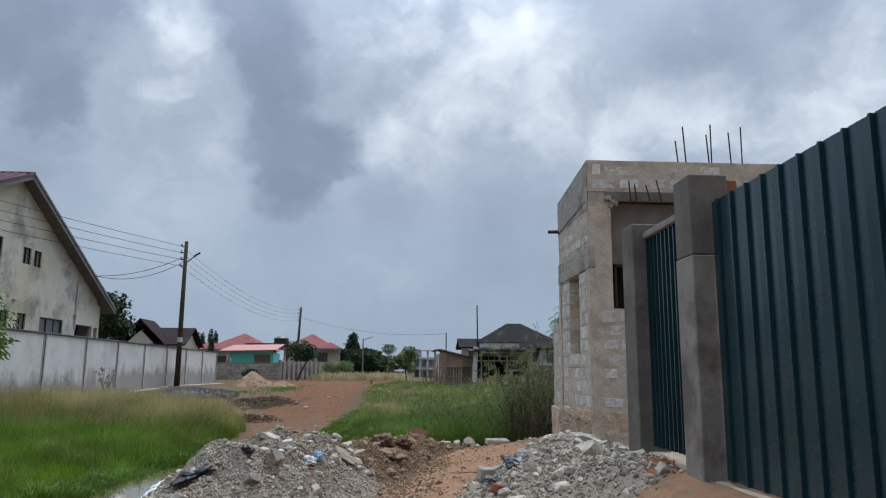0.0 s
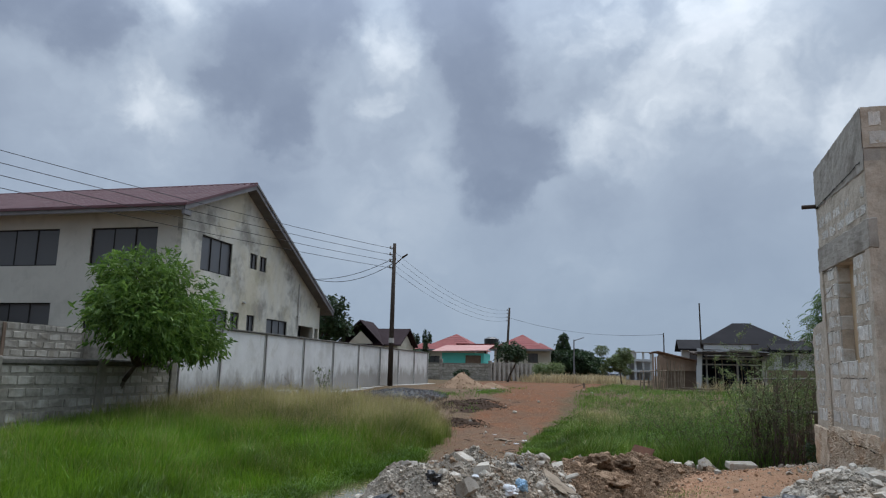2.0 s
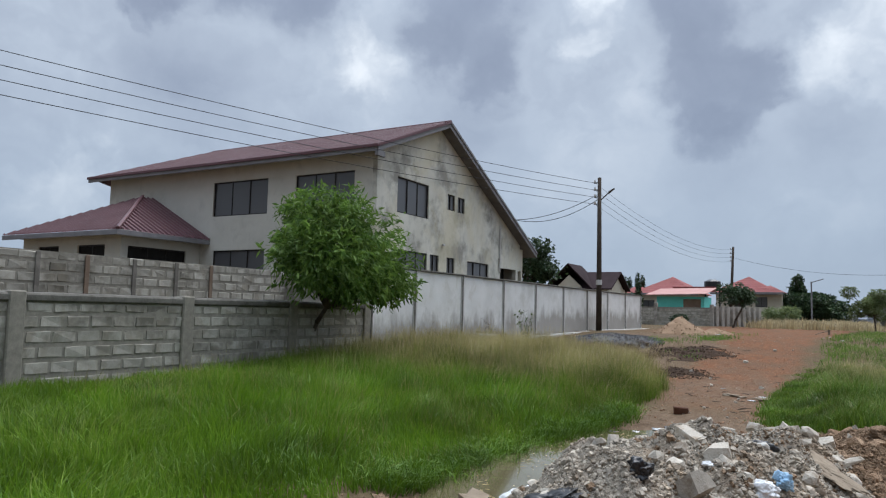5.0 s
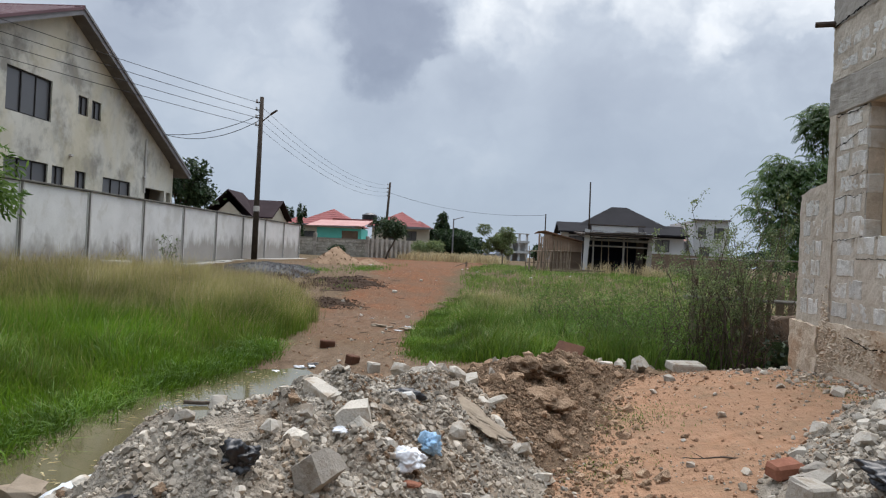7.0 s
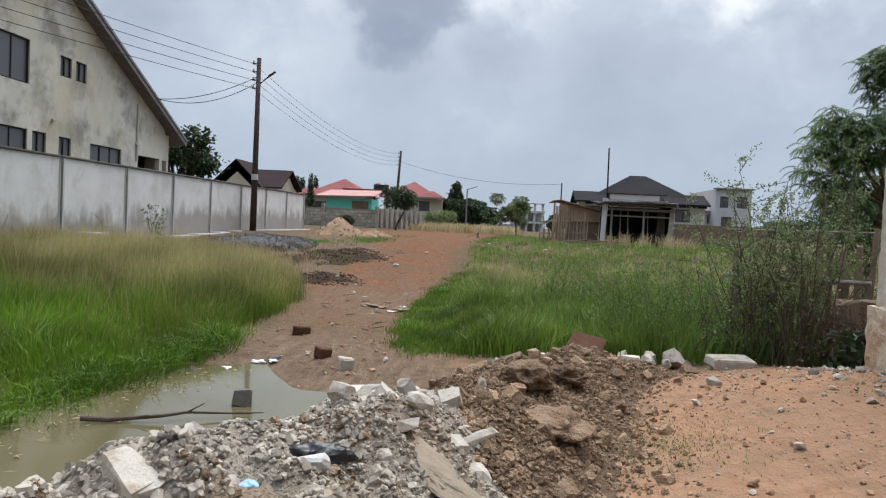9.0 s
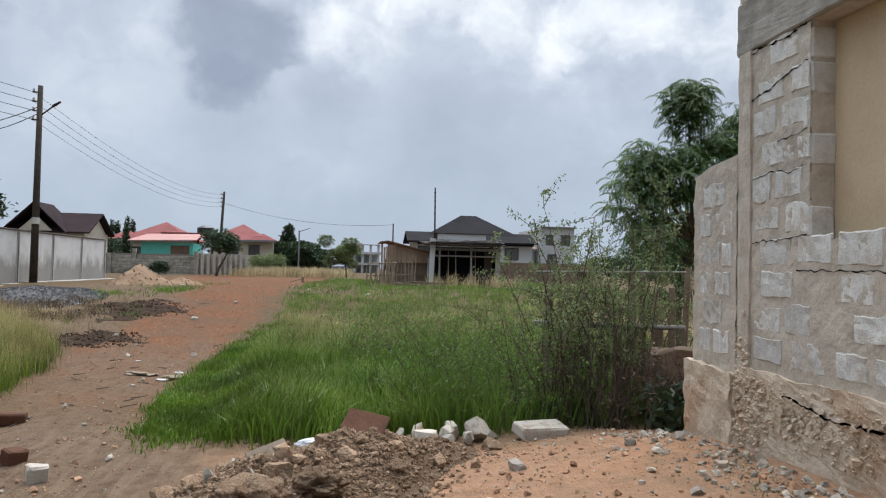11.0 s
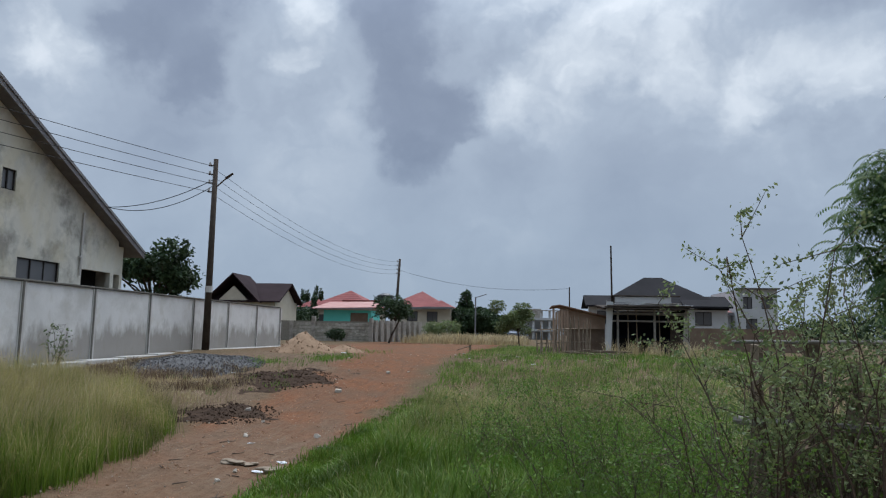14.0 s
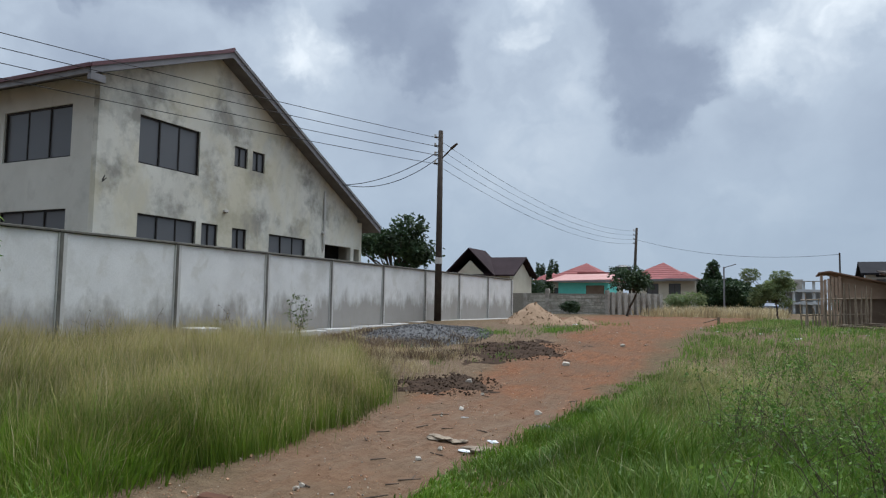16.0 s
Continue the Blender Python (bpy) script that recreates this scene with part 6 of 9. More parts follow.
def build_far_walls():
    w = thing("wall_far", (-13, 66, 1), "grey block wall with pilasters at the end of the track", "wall", kind="structure")
    bm = B()
    box(bm, -18.5, 66.02, 0.6, -10.25, 66.2, 2.5)
    part("mortar_core", bm, M_MORTAR_OLD, w)
    lay_blocks(w, "x", 66.02, -16.4, -10.25, 0.92, 2.52, -1, M_BLOCK_OLD, length=0.46, proud=0.015)
    for x, z in ((-16.3, 2.5), (-14.6, 2.85), (-10.2, 2.75)):
        bm = B()
        box(bm, x - 0.14, 65.92, 0.6, x + 0.14, 66.24, z, 0.01)
        part("pilaster", bm, M_CONC, w)
    a, b = Vector((-10.2, 66.2, 0)), Vector((-7.3, 71.5, 0))
    u = (b - a).normalized()
    n = Vector((u.y, -u.x, 0))
    for i in range(9):
        p = a.lerp(b, (i + 0.5) / 9)
        bm = B()
        poly(bm, [p - u * 0.16, p + u * 0.16, p + u * 0.16 + n * 0.25, p - u * 0.16 + n * 0.25], (0, 0, 2.62))
        part("pilaster", bm, M_CONC, w)
    bm = B()
    q = -n * 0.12
    poly(bm, [a, b, b + q, a + q], (0, 0, 2.5))
    part("panel", bm, M_BLOCK_OLD, w)
    e = thing("wall_brown", (12, 58, 1), "low brown mud-block wall behind the shack", "wall", kind="structure")
    bm = B()
    box(bm, 8.9, 58, 0.6, 17.5, 58.2, 2.35)
    part("panel", bm, M_MUD, e)
    # concrete frame of a building far along the track
    f = thing("concrete_frame_building", (3.4, 125, 1), "pale unfinished concrete frame building far along the track", "building")
    for x in np.linspace(1.0, 5.9, 5):
        bm = B()
        box(bm, x - 0.18, 124, 1, x + 0.18, 124.4, 5.4)
        part("column", bm, M_PALE, f)
    for z in (2.3, 4.0):
        bm = B()
        box(bm, 0.6, 123.8, z, 6.3, 129, z + 0.35)
        part("slab", bm, M_PALE, f)
    bm = B()
    box(bm, 0.8, 127, 1, 6.1, 127.3, 4.0)
    part("rear_wall", bm, M_PALE, f)
    bm = B()
    box(bm, 1.6, 125, 4.36, 3.4, 127, 5.75)
    part("roof_room", bm, M_CONC, f)
    bm = B()
    box(bm, 0.8, 123.8, 5.40, 6.2, 124.1, 5.52)
    part("top_beam", bm, M_CONC, f)
    # modern pale building at the far right
    p = thing("flat_roofed_house", (24, 86, 1), "pale grey flat-roofed two-storey house far behind the fence", "house")
    wins = [(21.0, 21.8, 4.5, 5.6), (22.6, 23.6, 4.5, 5.6), (21.2, 22.2, 2.0, 3.6)]
    bm = B()
    slab_with_holes(bm, "x", 82, 82.25, 20.6, 24.0, 1, 6.3, wins)
    part("front_wall", bm, M_PALE, p)
    bm = B()
    box(bm, 20.6, 82.254, 1, 20.85, 92, 6.3)
    box(bm, 20.9, 82.254, 5.9, 24.0, 92, 6.1)
    part("side_wall", bm, M_PALE, p)
    bm = B()
    box(bm, 20.4, 81.7, 6.304, 24.2, 82.5, 6.42)
    part("parapet", bm, M_FASCIA, p)
    for wn in wins:
        window(p, "x", 82, *wn, -1, 2)


build_far_walls()


# ---- shack, shed and stick fence ----
def build_shack():
    y0, zg = 46.5, 0.93
    s = thing("timber_shack", (6.7, 48, zg), "open-fronted timber shack with a sagging flat roof and dark inside", "shack")
    posts = [(5.12, 0.05, 3.1), (5.42, 0.045, 3.0), (7.02, 0.05, 3.0), (8.42, 0.055, 3.05)]
    for x, r, z in posts:
        bm = B()
        box(bm, x - r, y0 - r, zg - 0.2, x + r, y0 + r, z, 0.012, 0.01)
        part("post", bm, M_WOOD_GREY, s)
    bm = B()
    poly(bm, [(4.85, y0 - 0.3, zg - 0.1), (5.05, y0 - 0.3, zg - 0.1), (5.2, y0 - 0.25, 3.3), (4.9, y0 - 0.3, 3.35)], (0, 0.05, 0))
    part("loose_board", bm, M_PALE, s, "pale loose board leaning on the post")
    bm = B()
    box(bm, 7.75, y0 + 0.25, zg - 0.1, 8.15, y0 + 0.32, 2.75)
    part("shutter_board", bm, M_WOOD_POLE, s, "grey shutter board")
    bm = B()
    box(bm, 5.2, y0 + 2.8, zg - 0.2, 8.4, y0 + 2.9, 3.0)
    part("rear_wall", bm, M_TARP, s, "dark blue tarpaulin hung at the back")
    # side planks carry the shack's inner shade as near-black colour
    for x in (5.2, 8.32):
        bm = B()
        box(bm, x, y0 + 0.2, zg - 0.2, x + 0.08, y0 + 2.79, 3.0)
        part("side_wall", bm, M_DARK, s, "soot-dark plank wall")
    bm = B()
    box(bm, 4.95, y0 - 0.08, 2.74, 8.55, y0 + 0.05, 2.86, 0.01, 0.02)
    part("lintel_beam", bm, M_WOOD_GREY, s)
    for k in range(9):
        y = y0 - 0.5 + 0.42 * k
        bm = B()
        box(bm, 4.9 + RNG.uniform(-0.15, 0.1), y, 3.06 + RNG.uniform(0, 0.05), 8.6 + RNG.uniform(-0.1, 0.25), y + 0.36, 3.13 + RNG.uniform(0, 0.05), 0.01, 0.02)
        part("roof_board", bm, M_WOOD_GREY if k % 2 else M_WOOD_POLE, s)
    bm = B()
    poly(bm, [(4.7, y0 - 0.55, 3.0), (8.75, y0 - 0.55, 2.98), (8.75, y0 + 3.2, 3.22), (4.7, y0 + 3.2, 3.26)], (0, 0, 0.05))
    part("roof_sheet", bm, M_WOOD_POLE, s, "dark weathered sheet roof")
    bm = B()
    box(bm, 5.4, y0 + 0.7, 3.32, 7.9, y0 + 0.76, 3.60, 0.006)
    part("sign_board", bm, M_PALE, s, "blank weathered white signboard on the roof")
    bm = B()
    box(bm, 5.2, y0 + 0.62, 3.61, 8.3, y0 + 1.0, 3.66, 0.006)
    part("sign_cap", bm, M_WOOD_POLE, s)
    for x in (5.3, 7.4):
        bm = B()
        box(bm, x, y0 + 0.78, 3.1, x + 0.06, y0 + 0.84, 3.605)
        part("sign_strut", bm, M_WOOD_POLE, s)
    bm = B()
    box(bm, 5.6, y0 + 1.2, zg - 0.1, 6.7, y0 + 1.6, 1.7)
    part("counter", bm, M_DARK, s)
    rng = np.random.default_rng(21)
    for k in range(7):
        x = 4.7 + rng.uniform(0, 2.6)
        bm = B()
        box(bm, -0.7, -0.05, -0.015, 0.7, 0.05, 0.015, 0.004)
        ob = part("loose_batten", bm, M_PALE if k % 3 else M_WOOD_GREY, None, "bleached batten lying on the roof")
        ob.matrix_basis = pose(x + 0.7, y0 - 0.5 + rng.uniform(0, 0.5), 3.20 + rng.uniform(0, 0.05), 0, rng.uniform(-4, 4), rng.uniform(-12, 12))
        adopt(ob, s)
    for x, z in ((5.9, 2.2), (6.3, 2.35), (7.3, 2.1)):
        bm = B()
        bar(bm, (x, y0 + 0.15, zg - 0.1), (x + rng.uniform(-0.1, 0.1), y0 + 0.12, 3.0), 0.028, 0.024, 7)
        part("prop", bm, M_WOOD, s)
    bm = B()
    box(bm, 5.15, y0 - 0.03, 2.42, 8.45, y0 + 0.03, 2.50, 0.006, 0.012)
    part("cross_rail", bm, M_WOOD_GREY, s)
    bm = B()
    poly(bm, [(8.2, y0 - 0.12, zg - 0.05), (8.52, y0 - 0.12, zg - 0.05), (8.5, y0 - 0.08, 2.9), (8.3, y0 - 0.08, 2.88)], (0, 0.03, 0))
    part("side_board", bm, M_WOOD_GREY, s, "grey board nailed beside the opening")
    m = thing("lean_to_shed", (3.9, 49, zg), "plank and mud-block shed with a rusty lean-to roof", "shed")
    bm = B()
    box(bm, 3.3, 48.0, zg - 0.2, 5.0, 48.15, 2.1)
    part("block_wall", bm, M_MUD, m)
    bm = B()
    poly(bm, [(2.9, 47.9, 2.1), (5.0, 47.9, 2.1), (5.0, 47.9, 2.62), (2.9, 47.9, 3.05)], (0, 0.06, 0))
    part("plank_gable", bm, M_PLANK, m)
    bm = B()
    poly(bm, [(2.5, 47.6, 3.1), (2.9, 47.6, 3.16), (5.2, 47.6, 2.62), (5.2, 51, 2.62), (2.9, 51, 3.16), (2.5, 51, 3.1)], (0, 0, 0.05))
    part("roof", bm, M_RUSTROOF, m)
    for i in range(6):
        bm = B()
        box(bm, 2.55 + 0.13 * i, 47.7, zg - 0.1, 2.65 + 0.13 * i, 47.74, 2.95 + RNG.uniform(-0.1, 0.1))
        part("plank", bm, M_PLANK, m)
    f = thing("stick_fence", (2.6, 46, zg), "crooked fence of rough bush sticks", "fence")
    x = 1.85
    while x < 4.1:
        h = 2.35 + RNG.uniform(-0.35, 0.4) - (0.4 if x < 2.6 else 0)
        bm = B()
        tx = x + RNG.uniform(-0.1, 0.1)
        mid = Vector(((x + tx) / 2 + RNG.uniform(-0.03, 0.03), 46.0, (zg + h) / 2))
        y = 46 + RNG.uniform(-0.12, 0.12)
        bar(bm, (x, y, zg - 0.2), mid, 0.035, 0.03, 6)
        bar(bm, mid, (tx, y, h), 0.03, 0.02, 6)
        part("stick", bm, M_WOOD, f)
        x += RNG.uniform(0.06, 0.16)
    for z in (1.4, 2.0):
        bm = B()
        bar(bm, (1.8, 46.1, z), (4.1, 46.08, z + 0.1), 0.025, n=6)
        part("rail", bm, M_WOOD, f)
    p = thing("plank_pile", (4.2, 43.6, 0.85), "loose pile of grey planks lying in the weeds", "planks")
    for k in range(9):
        a = RNG.uniform(-0.25, 0.25)
        bm = B()
        box(bm, -1.0, -0.07, 0, 1.0, 0.07, 0.04, 0.005)
        ob = part("plank", bm, M_WOOD)
        g = gp(4.2 + RNG.uniform(-0.5, 0.5), 43.6 + RNG.uniform(-0.5, 0.5), 0.02 + 0.045 * (k // 2))
        ob.matrix_basis = pose(*g, RNG.uniform(-3, 3), RNG.uniform(-3, 3), math.degrees(a))
        adopt(ob, p)
    bm = B()
    bar(bm, (5.3, 47.45, zg), (5.26, 47.6, 6.0), 0.055, 0.04, 8)
    tagged(part("mast", bm, M_WOOD_POLE), "slender dark mast rising behind the shack", "pole")
    bm = B()
    bar(bm, (4.6, 70, 0.9), (4.6, 70, 5.5), 0.06, 0.05, 8)
    tagged(part("thin_pole", bm, M_WOOD_POLE), "thin far utility pole beyond the shed", "pole")
    bm = B()
    bar(bm, (-4.9, 100, 0.9), (-4.9, 100, 6.2), 0.1, 0.08, 8)
    bar(bm, (-4.9, 100, 6.1), (-3.6, 99.8, 6.5), 0.05, 0.05, 8)
    tagged(part("street_lamp", bm, M_FASCIA), "grey far street lamp post in front of dark trees", "street lamp")
    q = thing("marker_post", (-1.45, 49.3, 0.95), "short wooden marker post with a leaning stake", "post")
    bm = B()
    bar(bm, (-1.45, 49.3, 0.7), (-1.45, 49.3, 1.22), 0.07, 0.06, 7)
    part("post", bm, M_WOOD, q)
    bm = B()
    bar(bm, (-1.5, 49.3, 1.15), (-2.1, 49.2, 0.95), 0.025, 0.02, 6)
    part("stake", bm, M_WOOD, q)


build_shack()


def build_car():
    c = thing("parked_car", (-0.4, 84, 1.0), "small silver-blue parked car behind straw grass", "car")
    x, y, z = 0.3, 84, 1.03
    prof = [(-2.0, 0.35), (2.0, 0.35), (2.05, 0.85), (1.15, 0.95), (0.6, 1.42), (-1.0, 1.45), (-1.6, 1.0), (-2.05, 0.9)]
    bm = B()
    poly(bm, [(x + px, y, z + pz) for px, pz in prof], (0, 1.6, 0))
    bmesh.ops.bevel(bm, geom=list(bm.edges), offset=0.06, segments=2, affect="EDGES")
    part("body", bm, M_CAR, c)
    for pts in ([(0.95, 0.97), (0.55, 1.34), (0.0, 1.36), (0.0, 0.97)], [(-0.08, 0.97), (-0.08, 1.36), (-0.95, 1.36), (-1.35, 1.0)]):
        bm = B()
        poly(bm, [(x + px, y - 0.006, z + pz) for px, pz in pts], (0, -0.01, 0))
        part("window", bm, M_CARGLASS, c)
    for px in (-1.3, 1.3):
        for py in (0.02, 1.58):
            bm = B()
            bar(bm, (x + px, y + py - 0.1, z + 0.32), (x + px, y + py + 0.1, z + 0.32), 0.33, n=16)
            part("wheel", bm, M_BAG_BLACK, c)
    c.matrix_basis = pose(0.9, 100, 1.0, 0, 0, 78)


build_car()

# ---- far trees ----
def blob_row(cx, cy, cz, n, spread, r, seed):
    g = np.random.default_rng(seed)
    return [(cx + g.uniform(-1, 1) * spread[0], cy + g.uniform(-1, 1) * spread[1], cz + g.uniform(-1, 1) * spread[2], r * g.uniform(0.7, 1.25), r * g.uniform(0.7, 1.25), r * g.uniform(0.55, 0.95)) for _ in range(n)]


tree("broadleaf_tree", (-23.2, 58, 0.8), blob_row(-23.2, 58, 5.0, 12, (2.6, 1.5, 1.5), 1.25, 3), 9000, 0.30, M_LEAF_DARK, "dense dark green broadleaf tree beside the large house", 0.2, clump=0.03, narrow=0.55, seed=3)
tree("leaning_tree", (-8.2, 62.5, 0.95), blob_row(-7.9, 62.5, 3.5, 8, (1.2, 0.8, 0.5), 0.75, 5), 4500, 0.20, M_LEAF_DARK, "small leaning tree with a dark rounded crown", 0.09, lean=(-7.4, 62.5, 2.7), clump=0.04, seed=5)
tree("dark_tree", (-4.4, 112, 1.0), blob_row(-4.4, 112, 3.3, 22, (2.9, 1.5, 1.3), 1.35, 7), 14000, 0.36, M_LEAF_DARK, "wide mass of dark green trees", 0.25, narrow=0.6, seed=7)
tree("dark_tree", (-6.2, 114, 1.0), [(-7.3, 114, 3.5, 1.7, 1.4, 2.2), (-7.3, 114, 5.6, 1.2, 1.1, 1.4), (-7.2, 114, 7.0, 0.7, 0.6, 0.9)], 5000, 0.40, M_LEAF_DARK, "tall narrow dark tree rising over its neighbours", 0.2, clump=0.04, narrow=0.5, seed=8)
tree("dark_tree", (-5.4, 108, 1.0), blob_row(-5.4, 108, 3.0, 16, (2.4, 1.5, 1.2), 1.25, 71), 10000, 0.36, M_LEAF_DARK, "wide mass of dark green trees", 0.25, narrow=0.6, seed=71)
tree("small_tree", (0.9, 60, 0.95), blob_row(0.45, 60, 2.8, 14, (1.05, 0.6, 0.8), 0.52, 9), 8000, 0.15, M_LEAF_OLIVE, "small thin grey-green tree by the track", 0.06, seed=9)
for i, (x, y, h) in enumerate(((-31.6, 112, 6.4), (-30.6, 113, 7.2), (-29.6, 112, 7.0), (-28.7, 113, 7.6), (-27.7, 112, 7.3), (-25.9, 103, 5.9))):
    tree("cypress", (x, y, 1.0), [(x, y, 1 + (h - 1) * t, 0.95 * (1.05 - t * 0.72), 0.95 * (1.05 - t * 0.72), (h - 1) * 0.17) for t in (0.2, 0.4, 0.6, 0.8, 0.93)], 2200, 0.32, M_LEAF_DARK, "slender dark green columnar tree", 0.1, group="row of columnar trees", shell=0.4, seed=20 + i)
tree("garden_shrub", (-5.8, 76, 1.0), blob_row(-5.8, 76, 2.0, 6, (1.3, 0.8, 0.5), 0.8, 12), 3200, 0.2, M_LEAF_OLIVE, "loose grey-green shrub at the end of the pilaster wall", 0.05, clump=0.05, seed=12)
tree("garden_shrub", (-12.2, 63.5, 0.95), blob_row(-12.2, 63.5, 1.45, 3, (0.4, 0.3, 0.15), 0.45, 13), 1500, 0.16, M_LEAF_DARK, "low dark rounded shrub before the block wall", 0.04, seed=13)
tree("garden_shrub", (-30, 100, 1.0), blob_row(-30, 100, 3.0, 8, (3.5, 1.5, 1.0), 1.3, 14), 4500, 0.35, M_LEAF_DARK, "dark hedge-like greenery before the red-roofed bungalow", 0.1, seed=14)
for i, (x, y) in enumerate(((-60, 150), (-42, 160), (-10, 170), (14, 165), (34, 150), (55, 160))):
    tree("dark_tree", (x, y, 1.0), blob_row(x, y, 3.2, 9, (8, 2, 0.9), 2.0, 40 + i), 3500, 0.6, M_LEAF_DARK, "low dark belt of distant trees", 0.2, narrow=0.6, group="distant tree belt", seed=40 + i)
tree("garden_tree", (28, 70, 1.0), blob_row(28, 70, 3.2, 8, (4, 2, 1.0), 1.5, 60), 4500, 0.35, M_LEAF_DARK, "dark green trees behind the neem tree", 0.15, seed=60)

# ---- the rounded tree by the block wall ----
tree("rounded_tree", (-12.35, 19.9, 0.3), [(-11.0, 19.6, 3.2, 1.5, 1.6, 1.15), (-11.1, 19.4, 3.9, 1.1, 1.15, 0.80), (-10.8, 20.8, 2.7, 1.05, 1.2, 0.85), (-10.8, 18.7, 2.8, 1.1, 1.15, 0.85), (-10.6, 21.4, 2.3, 0.7, 0.8, 0.55), (-10.5, 19.7, 2.4, 0.9, 1.2, 0.65)],
     17000, 0.20, M_LEAF, "dense rounded young tree with narrow bright green leaves", 0.09, droop=0.55, narrow=0.28, shell=0.62, clump=0.035, seed=2)


# ---- neem tree ----
def build_neem():
    rng = np.random.default_rng(11)
    base = gp(6.15, 22.0)
    t = thing("neem_tree", base, "slender neem tree with drooping feathery compound leaves", "tree")
    bm = B()
    f = Vector((6.35, 22.0, 2.3))
    pts = [base - Vector((0, 0, 0.2)), Vector((6.05, 22, 1.1)), Vector((6.2, 22.05, 1.75)), f]
    for i, (a, b) in enumerate(zip(pts, pts[1:])):
        bar(bm, a, b, 0.13 - 0.02 * i, 0.11 - 0.02 * i, 8)
    tips = []
    for e, k in (((6.25, 22.0, 4.45), 26), ((5.45, 21.8, 3.35), 20), ((5.9, 21.6, 3.3), 18), ((7.25, 22.2, 4.1), 22), ((6.9, 21.9, 3.0), 14), ((5.15, 21.6, 2.85), 10), ((6.0, 22.3, 2.55), 12), ((7.7, 22.5, 3.3), 14), ((6.6, 22.0, 3.6), 16), ((5.4, 21.5, 2.25), 12), ((6.7, 22.0, 2.2), 12), ((5.9, 21.8, 1.7), 8)):
        e = Vector(e)
        m = f.lerp(e, 0.5) + Vector((0, 0, 0.15))
        bar(bm, f, m, 0.04, 0.028, 6)
        bar(bm, m, e, 0.028, 0.01, 6)
        for _ in range(k * 4):
            o = Vector(rng.normal(0, 1, 3)).normalized() * rng.uniform(0.2, 1.0) ** 0.5
            tips.append(e + Vector((o.x * 0.44, o.y * 0.44, o.z * 0.52)) + Vector((0, 0, 0.06)))
    part("trunk", bm, M_BARK, t, smooth=True)
    V, F = [], []
    n = 0
    for c in tips:
        az0 = rng.uniform(0, 6.28)
        for q in range(4):
            az = az0 + q * 1.57 + rng.uniform(-0.4, 0.4)
            d = Vector((math.cos(az), math.sin(az), rng.uniform(-0.45, 0.7)))
            p = c.copy()
            L_ = rng.uniform(0.20, 0.36)
            steps = 9
            for s in range(steps):
                p = p + d * (L_ / steps)
                d = (d + Vector((0, 0, -0.17))).normalized()
                side = d.cross(Vector((0, 0, 1)))
                if side.length < 0.05:
                    side = Vector((1, 0, 0))
                side.normalize()
                for sg in (-1, 1):
                    w = (side * sg * 0.8 + d * 0.45 + Vector((0, 0, -0.42))).normalized()
                    l_ = 0.085 * (1 - 0.35 * abs(s / steps - 0.4))
                    a, b = p, p + w * l_
                    nn = w.cross(d).normalized()
                    mid = p + w * l_ * 0.45
                    V += [a, mid + d * 0.013, b, mid - d * 0.013]
                    F += [(n, n + 1, n + 2), (n, n + 2, n + 3)]
                    n += 4
    link("crown", np_mesh("crown", np.array([tuple(v) for v in V]), np.array(F)), M_LEAF_NEEM, t)


build_neem()


# ---- scrub by the fence ----
def scrub(name, centres, n_stems, h, mat, label, leaf=0.05, n_leaf=26, seed=0, spread=0.5, lean_amt=0.45, r=0.011, bare=1):
    """A many-stemmed straggling shrub: thin bent stems set with small leaves."""
    rng = np.random.default_rng(seed)
    c0 = centres[0]
    t = thing(name, gp(*c0), label, "shrub")
    bm = B()
    V, F = [], []
    n = 0
    for s in range(n_stems):
        cx, cy = centres[rng.integers(len(centres))]
        p = gp(cx + rng.normal(0, spread * 0.35), cy + rng.normal(0, spread * 0.35), -0.03)
        hh = h * rng.uniform(0.55, 1.1)
        d = Vector((rng.normal(0, lean_amt), rng.normal(0, lean_amt), 1)).normalized()
        st = 6
        twigs = []
        for i in range(st):
            q = p + d * (hh / st)
            bar(bm, p, q, r * (1 - i / st * 0.75), r * (1 - (i + 1) / st * 0.75), 5, False)
            d = (d + Vector(rng.normal(0, 0.16, 3))).normalized()
            p = q
            if i >= bare:
                for _ in range(2):
                    td = (d * 0.5 + Vector(rng.normal(0, 0.7, 3))).normalized()
                    e = p + td * rng.uniform(0.15, 0.4)
                    bar(bm, p, e, r * 0.35, r * 0.15, 4, False)
                    twigs.append((p, e))
        for (a, b) in twigs:
            for _ in range(n_leaf // 5):
                c = a.lerp(b, rng.uniform(0.2, 1.1)) + Vector(rng.normal(0, 0.03, 3))
                o = Vector(rng.normal(0, 1, 3)).normalized()
                sd = o.cross(Vector(rng.normal(0, 1, 3))).normalized()
                l_ = leaf * rng.uniform(0.6, 1.3)
                V += [c - o * l_ / 2, c + sd * l_ * 0.25, c + o * l_ / 2, c - sd * l_ * 0.25]
                F += [(n, n + 1, n + 2), (n, n + 2, n + 3)]
                n += 4
    part("stem", bm, M_BARK, t)["kind"] = "stuff"
    link("foliage", np_mesh("foliage", np.array([tuple(v) for v in V]), np.array(F)), mat, t)


